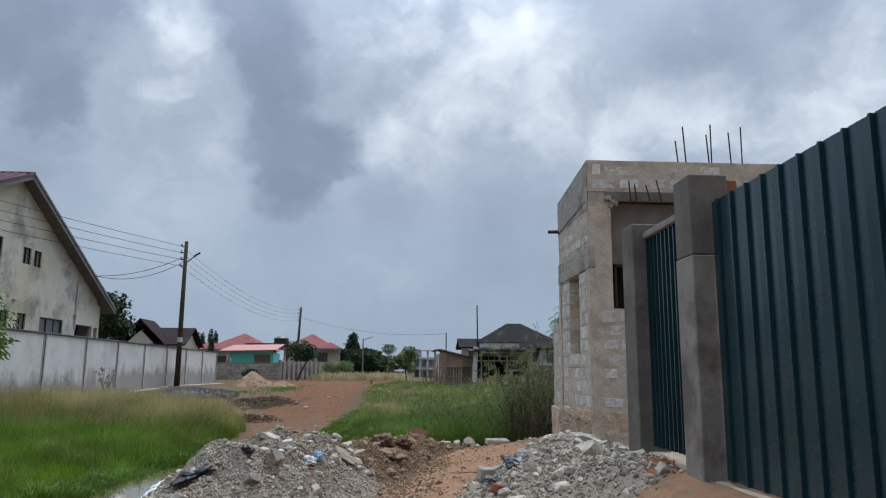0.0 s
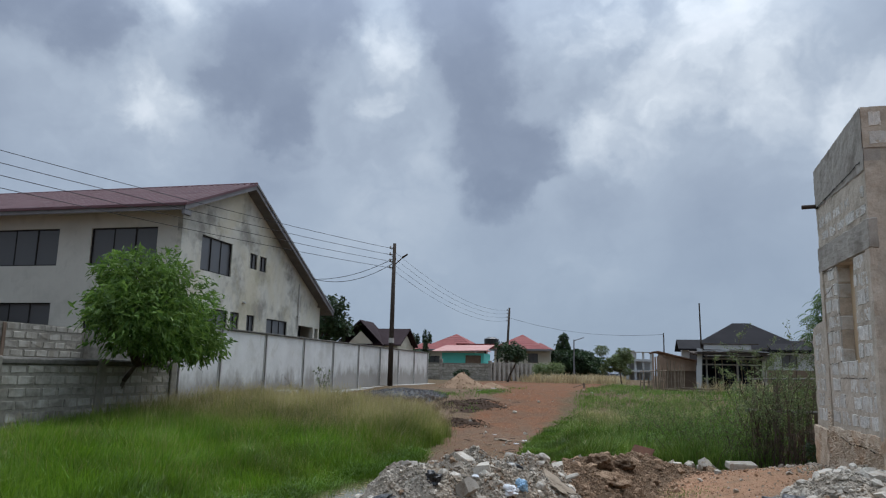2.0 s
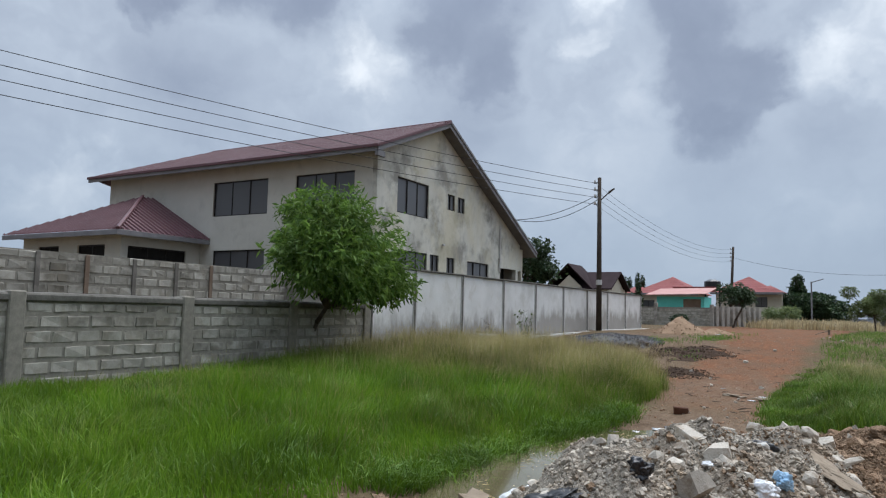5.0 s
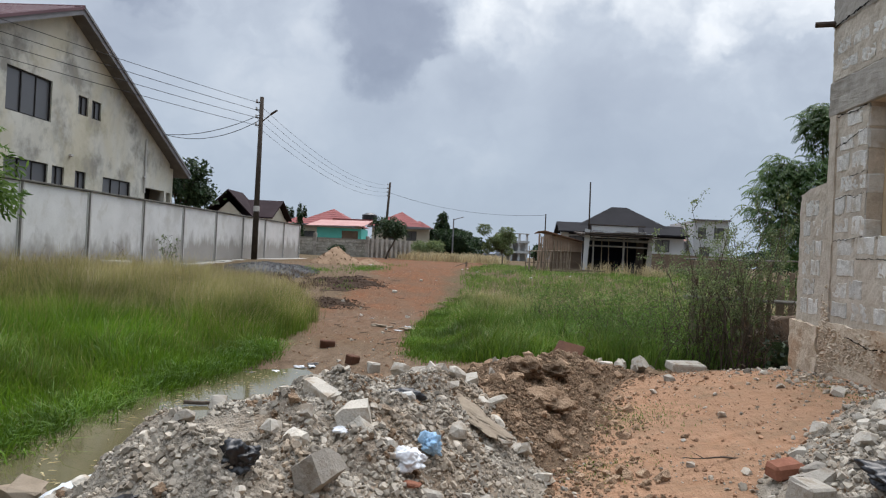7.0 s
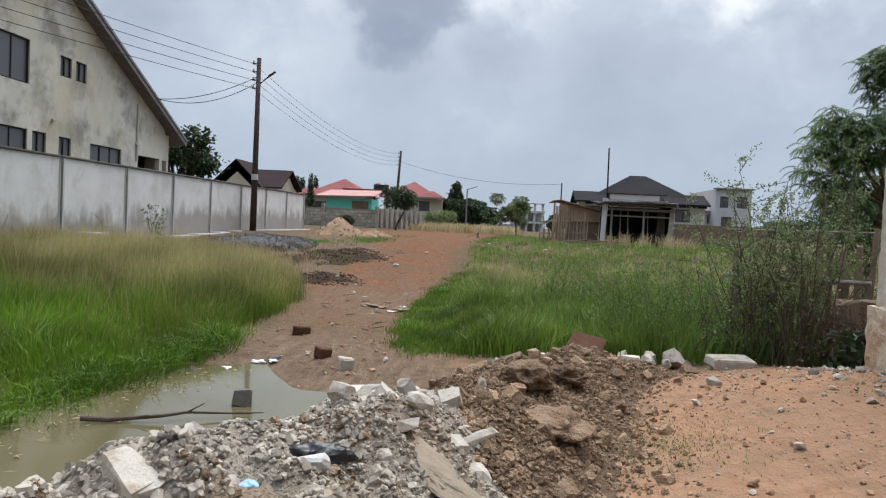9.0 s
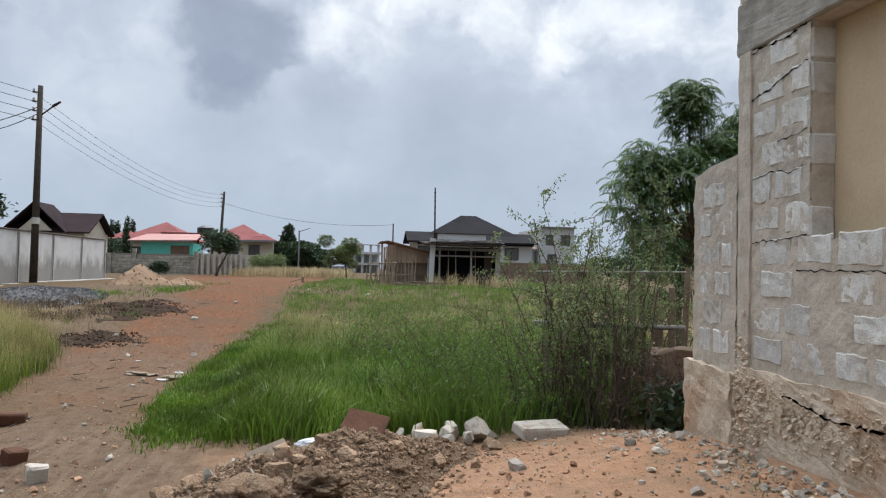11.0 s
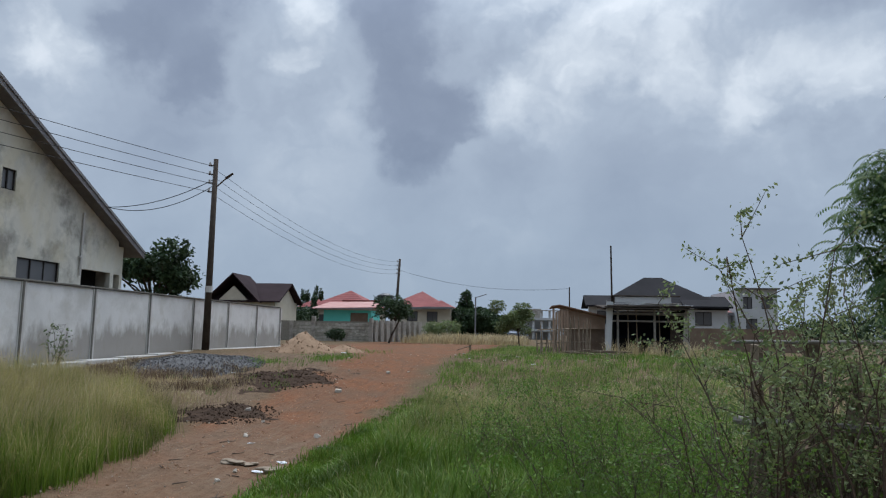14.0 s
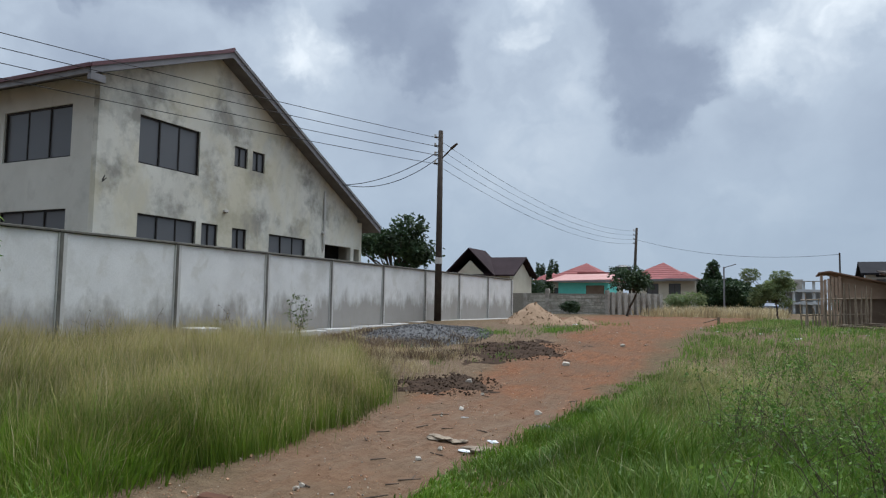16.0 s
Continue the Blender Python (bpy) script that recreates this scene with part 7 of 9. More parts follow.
scrub("straggly_shrub", [(3.30, 18.7), (3.55, 18.4), (3.8, 18.8), (3.5, 19.0)], 42, 2.35, M_LEAF_OLIVE, "tall straggly shrub with thin bare stems and small leaves", 0.036, 210, 31, 0.5, 0.17, bare=2)
scrub("straggly_shrub", [(4.2, 19.2), (4.6, 19.4), (5.0, 20.0)], 16, 2.2, M_LEAF_OLIVE, "straggly shrub beside the slat fence", 0.036, 90, 32, 0.55, 0.16, bare=2)
scrub("bare_bush", [(3.2, 18.5), (2.9, 18.9), (3.5, 18.3)], 26, 1.7, M_STRAW_DARK, "bare brown bush of thin arching twigs", 0.03, 10, 39, 0.5, 0.5, 0.009)
scrub("thorny_weeds", [(2.4, 20.0), (2.9, 20.8), (2.0, 21.5), (3.0, 22.5), (1.2, 22.5), (2.2, 19.2), (2.8, 19.4)], 170, 1.15, M_GRASS2, "tangled knee-high weeds with thin brown stems", 0.034, 60, 33, 1.3, 0.45, 0.006)
scrub("thorny_weeds", [(2.5, 26.0), (3.6, 28.0), (1.4, 29.0), (5.0, 25.5)], 60, 0.9, M_GRASS2, "tangled knee-high weeds with thin brown stems", 0.045, 40, 34, 1.6, 0.45, 0.006)
scrub("dry_weed", [(4.0, 18.0), (4.4, 17.8), (4.7, 18.4), (3.7, 18.2)], 40, 0.8, M_STRAW_DARK, "tangle of dead brown weed stalks at the wall stub", 0.05, 16, 38, 0.5, 0.4, 0.008)
scrub("climbing_weed", [(-11.35, 31.6)], 6, 1.3, M_LEAF_OLIVE, "tall leafy weed growing against the compound wall", 0.09, 18, 35, 0.5, 0.25)
scrub("dry_weed", [(-11.5, 28.7), (-11.4, 29.2), (-11.5, 25.2), (-11.5, 23.8), (-11.5, 30.4), (-11.4, 27.0)], 34, 0.95, M_STRAW_DARK, "dead dark weed stalks at the foot of the wall", 0.05, 14, 36, 0.5, 0.35, 0.012)
scrub("low_weed", [(3.95, 17.75)], 12, 0.35, M_LEAF_DARK, "low broad-leaved weed at the wall corner", 0.14, 24, 37, 0.4, 0.7, 0.006)


# ---- grass ----
def blades(n, region, hfun, rng, width=0.011, tuft=0.10, lean=0.30, tip=None, per=9, curl=0.35):
    """Grass blades in tufts over a region given by a rejection function; three triangles each."""
    pts = []
    x0, x1, y0, y1, ok = region
    need = n // per
    while sum(len(p) for p in pts) < need:
        m = need * 2
        x, y = rng.uniform(x0, x1, m), rng.uniform(y0, y1, m)
        k = rng.random(m) < ok(x, y)
        pts.append(np.stack([x[k], y[k]], 1))
    c = np.concatenate(pts)[:need]
    wind = np.stack([wave(c[:, 0], c[:, 1], 0.8, 1.2), wave(c[:, 0], c[:, 1], 0.9, 3.4)], 1) * min(0.28, lean * 0.93)
    tl = rng.normal(0, lean * 0.5, (need, 2)) + np.array([0.06, -0.03]) + wind
    hs = rng.uniform(0.7, 1.15, need)
    c, tl, hs = np.repeat(c, per, 0), np.repeat(tl, per, 0), np.repeat(hs, per)
    n = len(c)
    c = c + rng.normal(0, tuft, (n, 2))
    h = hfun(c[:, 0], c[:, 1]) * hs * rng.uniform(0.55, 1.15, n)
    d = tl + rng.normal(0, lean * 0.5, (n, 2))
    z = gz(c[:, 0], c[:, 1]) - 0.02
    a = rng.uniform(0, 2 * np.pi, n)
    w = np.stack([np.cos(a), np.sin(a)], 1) * (width * rng.uniform(0.6, 1.4, n) * 0.5)[:, None]
    b0 = np.column_stack([c - w, z])
    b1 = np.column_stack([c + w, z])
    mid = c + d * (h * 0.45)[:, None]
    mz = z + h * 0.62
    m0, m1 = np.column_stack([mid - w * 0.8, mz]), np.column_stack([mid + w * 0.8, mz])
    end = c + d * (h * (1.0 + curl))[:, None]
    t0 = np.column_stack([end, z + h * (1.0 - 0.25 * np.minimum(1, (d ** 2).sum(1) * 3))])
    v = np.stack([b0, b1, m0, m1, t0], 1).reshape(-1, 3)
    i = np.arange(n) * 5
    f = np.concatenate([np.stack([i, i + 1, i + 3], 1), np.stack([i, i + 3, i + 2], 1), np.stack([i + 2, i + 3, i + 4], 1)])
    tv = np.zeros((n, 5))
    if tip is not None:
        tt = np.clip(tip(c[:, 0], c[:, 1]) + rng.normal(0, 0.18, n), 0, 1)
        tv[:, 4], tv[:, 2], tv[:, 3] = tt, tt * 0.22, tt * 0.22
        tv[:, 0] = tv[:, 1] = 0.04
    return v, f, tv.ravel()


def left_edge(y):
    return np.interp(y, [5, 8, 10, 11, 12, 15, 16.5, 18, 20, 22, 25, 27, 30], [-2.4, -3.2, -3.85, -4.0, -4.0, -4.0, -3.75, -3.55, -3.7, -3.9, -4.6, -6.0, -8.0])


def in_left(x, y):
    e = left_edge(y) + 0.25 * wave(x, y, 0.7, 1.0)
    return ((x < e) & (x > -11.7)) * sstep(5.6, 8.0, y + 0.7 * wave(x, y, 1.2, 7.0)) * (1 - sstep(27.0, 29.0, y + 0.6 * wave(x, y, 1.5, 2))) * (0.80 + 0.2 * wave(x, y, 1.3, 4.0))


def h_left(x, y):
    far = sstep(13, 22, y)
    edge = np.maximum(sstep(0, 1.6, left_edge(y) - x), sstep(18.5, 20.5, y) * (0.45 + 0.55 * sstep(0, 0.45, left_edge(y) - x)))
    wall = sstep(-11.5, -8.5, x) * (1 - far) + far
    return (0.46 + 0.20 * far + 0.09 * wave(x, y, 1.1, 0.5) + 0.05 * wave(x, y, 0.4, 5.5)) * (0.35 + 0.65 * edge) * (0.6 + 0.4 * wall)


def tip_left(x, y):
    return 0.03 + 0.30 * sstep(15, 23, y) + 0.20 * wave(x, y, 1.6, 3.0)


def in_right(x, y):
    e = road_right(y) - 0.15 + 0.55 * sstep(24, 31, y) + 0.3 * wave(x, y, 0.8, 6.0)
    near = sstep(17.9, 18.8, y + 0.25 * wave(x, y, 0.5, 7) - 0.1 * np.maximum(0, x - 1))
    return (x > e) * near * (1 - 0.88 * sstep(26, 33, y)) * (1 - sstep(46, 60, y)) * np.where((x > 3.4) & (y < 17.2), 0, 1) * (1 - 0.5 * sstep(5.5, 8, x))


def h_right(x, y):
    e = sstep(0, 1.0, x - road_right(y) - 0.4)
    return (0.54 - 0.28 * sstep(24, 33, y) + 0.10 * wave(x, y, 1.0, 2.5) + 0.05 * wave(x, y, 0.4, 6.5)) * (0.22 + 0.78 * e)


def tip_right(x, y):
    return 0.02 + 0.8 * sstep(22, 29, y) * sstep(0.3, 1.8, x - road_right(y)) + 0.16 * wave(x, y, 1.6, 8.0)


def build_grass():
    rng = np.random.default_rng(5)

    def put(name, label, mat, *a, **k):
        v, f, t = blades(*a, **k)
        tagged(link(name, np_mesh(name, v, f, t), mat), label, "grass", kind="stuff")
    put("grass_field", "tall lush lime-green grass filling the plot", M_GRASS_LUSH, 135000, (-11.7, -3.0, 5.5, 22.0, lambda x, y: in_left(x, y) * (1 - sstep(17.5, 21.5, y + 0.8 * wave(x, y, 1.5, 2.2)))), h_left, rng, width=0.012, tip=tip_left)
    put("olive_grass", "tall olive-green grass turning straw towards the wall", M_GRASS, 135000, (-11.7, -3.0, 15.5, 29, lambda x, y: in_left(x, y) * sstep(17.5, 21.5, y + 0.8 * wave(x, y, 1.5, 2.2))), h_left, rng, width=0.009, lean=0.20, curl=0.15, tip=tip_left)
    put("grass_verge", "lush green grass and weeds beside the track", M_GRASS2, 85000, (-1.6, 6.5, 17.2, 36, in_right), h_right, rng, width=0.013, tip=tip_right)
    put("grass_verge_green", "bright green grass along the edge of the track", M_GRASS, 42000, (-1.6, 2.6, 17.4, 30, lambda x, y: in_right(x, y) * (1 - sstep(0.2, 2.6, x)) * (1 - 0.6 * sstep(24, 29, y))), h_right, rng, width=0.014, tip=tip_right)
    put("seed_heads", "pale straw-coloured seed heads over the grass", M_GRASS, 56000, (-11.6, -3.6, 12, 29, lambda x, y: in_left(x, y) * (0.06 + 0.94 * sstep(17, 24, y)) * (0.6 + 0.4 * wave(x, y, 0.9, 6))), lambda x, y: h_left(x, y) * 1.42, rng, width=0.0065, per=8, tuft=0.16, lean=0.20, curl=0.2, tip=lambda x, y: 1.0 + 0 * x)
    put("straw_stems", "fine blond grass stems over the far part of the plot", M_STRAW, 26000, (-11.6, -4.0, 17, 29, lambda x, y: in_left(x, y) * sstep(18.5, 23.5, y + 0.8 * wave(x, y, 1.2, 3.0))), lambda x, y: h_left(x, y) * 1.45, rng, width=0.006, per=8, tuft=0.15, lean=0.22, curl=0.25)
    put("dry_grass", "dry straw grass at the foot of the wall", M_STRAW, 16000, (-11.3, -5.0, 25.5, 35, lambda x, y: (1 - sstep(-8.0, -5.5, x + wave(x, y, 1, 1))) * (1 - 0.8 * sstep(29.5, 34, y)) * 0.8), lambda x, y: 0.42 - 0.22 * sstep(28, 30, y), rng, width=0.011, per=9)
    put("dead_weeds", "brown dead weeds before the drain ledge", M_STRAW_DARK, 11000, (-10.8, -6.0, 29.0, 34.5, lambda x, y: (1 - sstep(-8.0, -6.2, x + wave(x, y, 1, 1))) * (0.45 + 0.55 * wave(x, y, 0.8, 4))), lambda x, y: 0.24 + 0 * x, rng, width=0.012, per=7, lean=0.6)
    put("dry_weeds", "brown dry weeds mixed in the verge", M_STRAW, 46000, (-1.3, 9, 19.5, 46, lambda x, y: in_right(x, y) * (0.5 + 0.5 * wave(x, y, 1.4, 9)) * sstep(0.5, 1.8, x - road_right(y)) * sstep(20, 24, y) * (1 - 0.85 * sstep(30, 36, y))), lambda x, y: 0.16 + 0.62 * h_right(x, y), rng, width=0.007, per=7)
    put("thin_verge", "thin short weeds on the far verge", M_GRASS2, 26000, (-1.6, 13, 31, 58, lambda x, y: (x > road_right(y) + 0.6) * (0.25 + 0.6 * (wave(x, y, 1.1, 6.0) > -0.1))), lambda x, y: 0.20 + 0.08 * wave(x, y, 2, 2), rng, width=0.022, per=9, tuft=0.14, tip=lambda x, y: 0.12 + 0.3 * wave(x, y, 2.5, 1))
    put("far_straw", "pale straw grass far along the track", M_STRAW, 7000, (-7.5, 1.0, 63, 90, lambda x, y: 0.9 + 0 * x), lambda x, y: 0.75 + 0.1 * wave(x, y, 3, 3), rng, width=0.05, per=9, tuft=0.3)
    put("shack_tufts", "dry tufts of tall grass before the shack", M_STRAW, 800, (4.6, 9.2, 43.2, 45.6, lambda x, y: 0.5 + 0.5 * wave(x, y, 0.5, 4)), lambda x, y: 0.75 + 0 * x, rng, width=0.015, per=12)
    put("dirt_tufts", "small tufts of green grass on the trodden dirt", M_GRASS, 2600, (0.2, 3.4, 12.5, 17.6, lambda x, y: np.clip(np.exp(-((x - 1.25) / 0.35) ** 2 - ((y - 14.8) / 0.5) ** 2) + np.exp(-((x - 0.75) / 0.3) ** 2 - ((y - 13.2) / 0.3) ** 2) + 0.7 * np.exp(-((x - 3.4) / 0.2) ** 2 - ((y - 14.7) / 0.9) ** 2), 0, 1)), lambda x, y: 0.055 + 0 * x, rng, width=0.006, per=9, lean=0.7)
    put("road_tufts", "short weeds along the rubbish by the track", M_GRASS2, 1900, (-8.5, -4.2, 30, 44, lambda x, y: np.clip(np.exp(-((x + 5.4) / 0.6) ** 2 - ((y - 38.0) / 1.1) ** 2) + 0.5 * np.exp(-((x + 7.0) / 0.8) ** 2 - ((y - 36.0) / 0.8) ** 2) + 0.06 * (wave(x, y, 0.9, 3.3) > 0.2), 0, 1)), lambda x, y: 0.16 + 0 * x, rng, width=0.014, per=9)
    put("puddle_reeds", "grass lying flat over the edge of the puddle", M_GRASS, 5000, (-4.6, -3.0, 11.5, 18.5, lambda x, y: np.exp(-((x - left_edge(y) - 0.05) / 0.18) ** 2)), lambda x, y: 0.30 + 0 * x, rng, width=0.012, per=7, lean=0.8)


build_grass()


# ---- slat fence behind the scrub ----
def build_slat_fence():
    f = thing("slat_fence", (3.9, 19.2, 0.4), "grey weathered upright timber slat fence, uneven tops", "fence")
    a, b = Vector((3.18, 19.65, 0)), Vector((4.62, 18.75, 0))
    along = math.degrees(math.atan2(b.y - a.y, b.x - a.x))
    t = 0.0
    while t < 1.0:
        h = 1.72 + RNG.uniform(-0.30, 0.16)
        bm = B()
        box(bm, -0.034, -0.012, 0, 0.034, 0.012, h, 0.004, 0.006)
        ob = part("slat", bm, M_WOOD)
        p = a.lerp(b, t)
        g = gp(p.x + RNG.uniform(-0.02, 0.02), p.y, -0.1)
        ob.matrix_basis = pose(*g, RNG.uniform(-1.5, 1.5), RNG.uniform(-2.5, 2.5), along + RNG.uniform(-8, 8))
        adopt(ob, f)
        t += RNG.uniform(0.042, 0.060)
    for z, r in ((1.12, 0.036), (1.75, 0.016)):
        bm = B()
        bar(bm, (a.x - 0.1, a.y - 0.02, z), (b.x - 0.05, b.y - 0.10, z + 0.03), r, r * 0.8, 8)
        part("rail", bm, M_WOOD_GREY, f)
    w = thing("broken_wall_stub", (4.45, 18.4, 0.35), "crumbling brown stub of an earth-block wall", "wall stub")
    bm = B()
    box(bm, 4.02, 18.1, 0.2, 4.50, 18.45, 0.98, 0.04, 0.03)
    bmesh.ops.subdivide_edges(bm, edges=bm.edges, cuts=3, use_grid_fill=True)
    for v in bm.verts:
        v.co += Vector((noise.noise(v.co * 6), noise.noise(v.co * 6 + Vector((5, 0, 0))), noise.noise(v.co * 6 + Vector((0, 7, 0))))) * 0.05
    part("stub", bm, M_MUD, w)
    for (x, y, z) in ((4.85, 17.9, 0.0), (5.2, 18.1, 0.0), (4.7, 17.6, 0.0)):
        bm = B()
        box(bm, -0.22, -0.1, 0, 0.22, 0.1, 0.2, 0.02, 0.015)
        ob = part("fallen_block", bm, M_MUD)
        ob.matrix_basis = pose(*gp(x, y, -0.02), 0, RNG.uniform(-15, 15), RNG.uniform(0, 180))
        adopt(ob, w)


build_slat_fence()

# ---- rubble ----
def chunk_mesh(seed, mat, flat=0.7):
    """An angular broken lump about one metre across: a block with its corners knocked off."""
    rng = np.random.default_rng(seed)
    bm = B()
    if seed % 4:
        # a rounder lump: the hull of a few scattered points
        for _ in range(22):
            p = Vector(rng.normal(0, 1, 3)).normalized() * rng.uniform(0.40, 0.54)
            bm.verts.new((p.x, p.y * rng.uniform(0.6, 0.9), p.z * flat * 0.9))
        out = bmesh.ops.convex_hull(bm, input=bm.verts)
        bmesh.ops.delete(bm, geom=[v for v in out["geom_interior"] if isinstance(v, bmesh.types.BMVert)], context="VERTS")
        bmesh.ops.recalc_face_normals(bm, faces=bm.faces)
        me = bpy.data.meshes.new("chunk")
        bm.to_mesh(me)
        bm.free()
        me.materials.append(mat)
        return me
    dx, dy, dz = 0.5, 0.5 * rng.uniform(0.5, 0.95), 0.5 * flat * rng.uniform(0.75, 1.05)
    bmesh.ops.create_cube(bm, size=1.0)
    for v in bm.verts:
        v.co = Vector((v.co.x * 2 * dx, v.co.y * 2 * dy, v.co.z * 2 * dz)) + Vector(rng.uniform(-0.14, 0.14, 3))
    for _ in range(7):
        n = Vector(rng.normal(0, 1, 3)).normalized()
        reach = max(v.co.dot(n) for v in bm.verts)
        r = bmesh.ops.bisect_plane(bm, geom=bm.verts[:] + bm.edges[:] + bm.faces[:], plane_co=n * reach * rng.uniform(0.60, 0.88), plane_no=n, clear_outer=True)
        bmesh.ops.contextual_create(bm, geom=[e for e in r["geom_cut"] if isinstance(e, bmesh.types.BMEdge)])
    bmesh.ops.triangulate(bm, faces=bm.faces)
    bmesh.ops.recalc_face_normals(bm, faces=bm.faces)
    me = bpy.data.meshes.new("chunk")
    bm.to_mesh(me)
    bm.free()
    me.materials.append(mat)
    return me


CHUNKS = [chunk_mesh(100 + i, M_RUBBLE, (0.55, 0.75, 0.9)[i % 3]) for i in range(14)]
CLODS = [chunk_mesh(200 + i, M_SOIL, 0.8) for i in range(8)]
# crest lines of the heaps: x, y, height over the ground, half-width
HEAP_A = [(-1.9, 9.4, 0.28, 0.7), (-1.35, 10.6, 0.76, 0.90), (-1.0, 11.5, 0.84, 0.84), (-0.70, 13.0, 0.68, 0.76), (-0.62, 14.1, 0.52, 0.75), (-0.5, 14.7, 0.26, 0.5)]
HEAP_B = [(-0.12, 13.4, 0.36, 0.50), (-0.10, 14.0, 0.44, 0.65), (0.05, 15.2, 0.46, 0.72), (0.45, 16.2, 0.41, 0.62), (0.95, 17.0, 0.34, 0.5), (1.5, 17.35, 0.14, 0.35)]
HEAP_R = [(2.8, 9.8, 0.20, 0.6), (2.5, 11.0, 0.34, 0.9), (2.75, 12.0, 0.38, 0.82), (3.1, 12.9, 0.30, 0.6), (3.4, 13.5, 0.18, 0.45)]


def heap_h(x, y, crest):
    x, y = np.asarray(x, float), np.asarray(y, float)
    best = np.zeros_like(x)
    for (ax, ay, ah, aw), (bx, by, bh, bw) in zip(crest, crest[1:]):
        dx, dy = bx - ax, by - ay
        t = np.clip(((x - ax) * dx + (y - ay) * dy) / (dx * dx + dy * dy), 0, 1)
        d = np.hypot(x - ax - t * dx, y - ay - t * dy)
        w, h = aw + (bw - aw) * t, ah + (bh - ah) * t
        q = np.clip(d / (w * 1.45), 0, 1)
        best = np.maximum(best, h * (1 - q * q) ** 1.6)
    return best * (1 + 0.16 * wave(x, y, 0.35, 1.5) + 0.10 * wave(x, y, 0.15, 4.5))


def all_h(x, y):
    return np.maximum(np.maximum(heap_h(x, y, HEAP_A), heap_h(x, y, HEAP_B)), heap_h(x, y, HEAP_R))


def on_heap(x, y, dz=0.0):
    return Vector((x, y, float(gz(x, y)) + float(all_h(x, y)) + dz))


def crumble(meshes, places, size, rng):
    """Many small lumps as one mesh: vertices and triangles."""
    base, tri = [], []
    for me in meshes[:6]:
        base.append(np.array([v.co[:] for v in me.vertices]))
        tri.append(np.array([p.vertices[:] for p in me.polygons]))
    n = len(places)
    k, s = rng.integers(0, 6, n), size(n)
    a, b, c = rng.uniform(-3, 3, n), rng.uniform(-0.8, 0.8, n), rng.uniform(-0.8, 0.8, n)
    V, F, off = [], [], 0
    for j in range(6):
        i = np.where(k == j)[0]
        m = len(base[j])
        p = np.repeat(base[j][None], len(i), 0)
        for ang, (u, w) in ((b[i], (1, 2)), (c[i], (0, 2)), (a[i], (0, 1))):
            co, si = np.cos(ang)[:, None], np.sin(ang)[:, None]
            pu, pw = p[:, :, u] * co - p[:, :, w] * si, p[:, :, u] * si + p[:, :, w] * co
            p[:, :, u], p[:, :, w] = pu, pw
        p = p * s[i][:, None, None] + places[i][:, None, :] + np.array([0, 0, 1])[None, None] * (s[i] * 0.15)[:, None, None]
        V.append(p.reshape(-1, 3))
        F.append((tri[j][None] + (off + np.arange(len(i)) * m)[:, None, None]).reshape(-1, 3))
        off += len(i) * m
    return np.concatenate(V), np.concatenate(F)


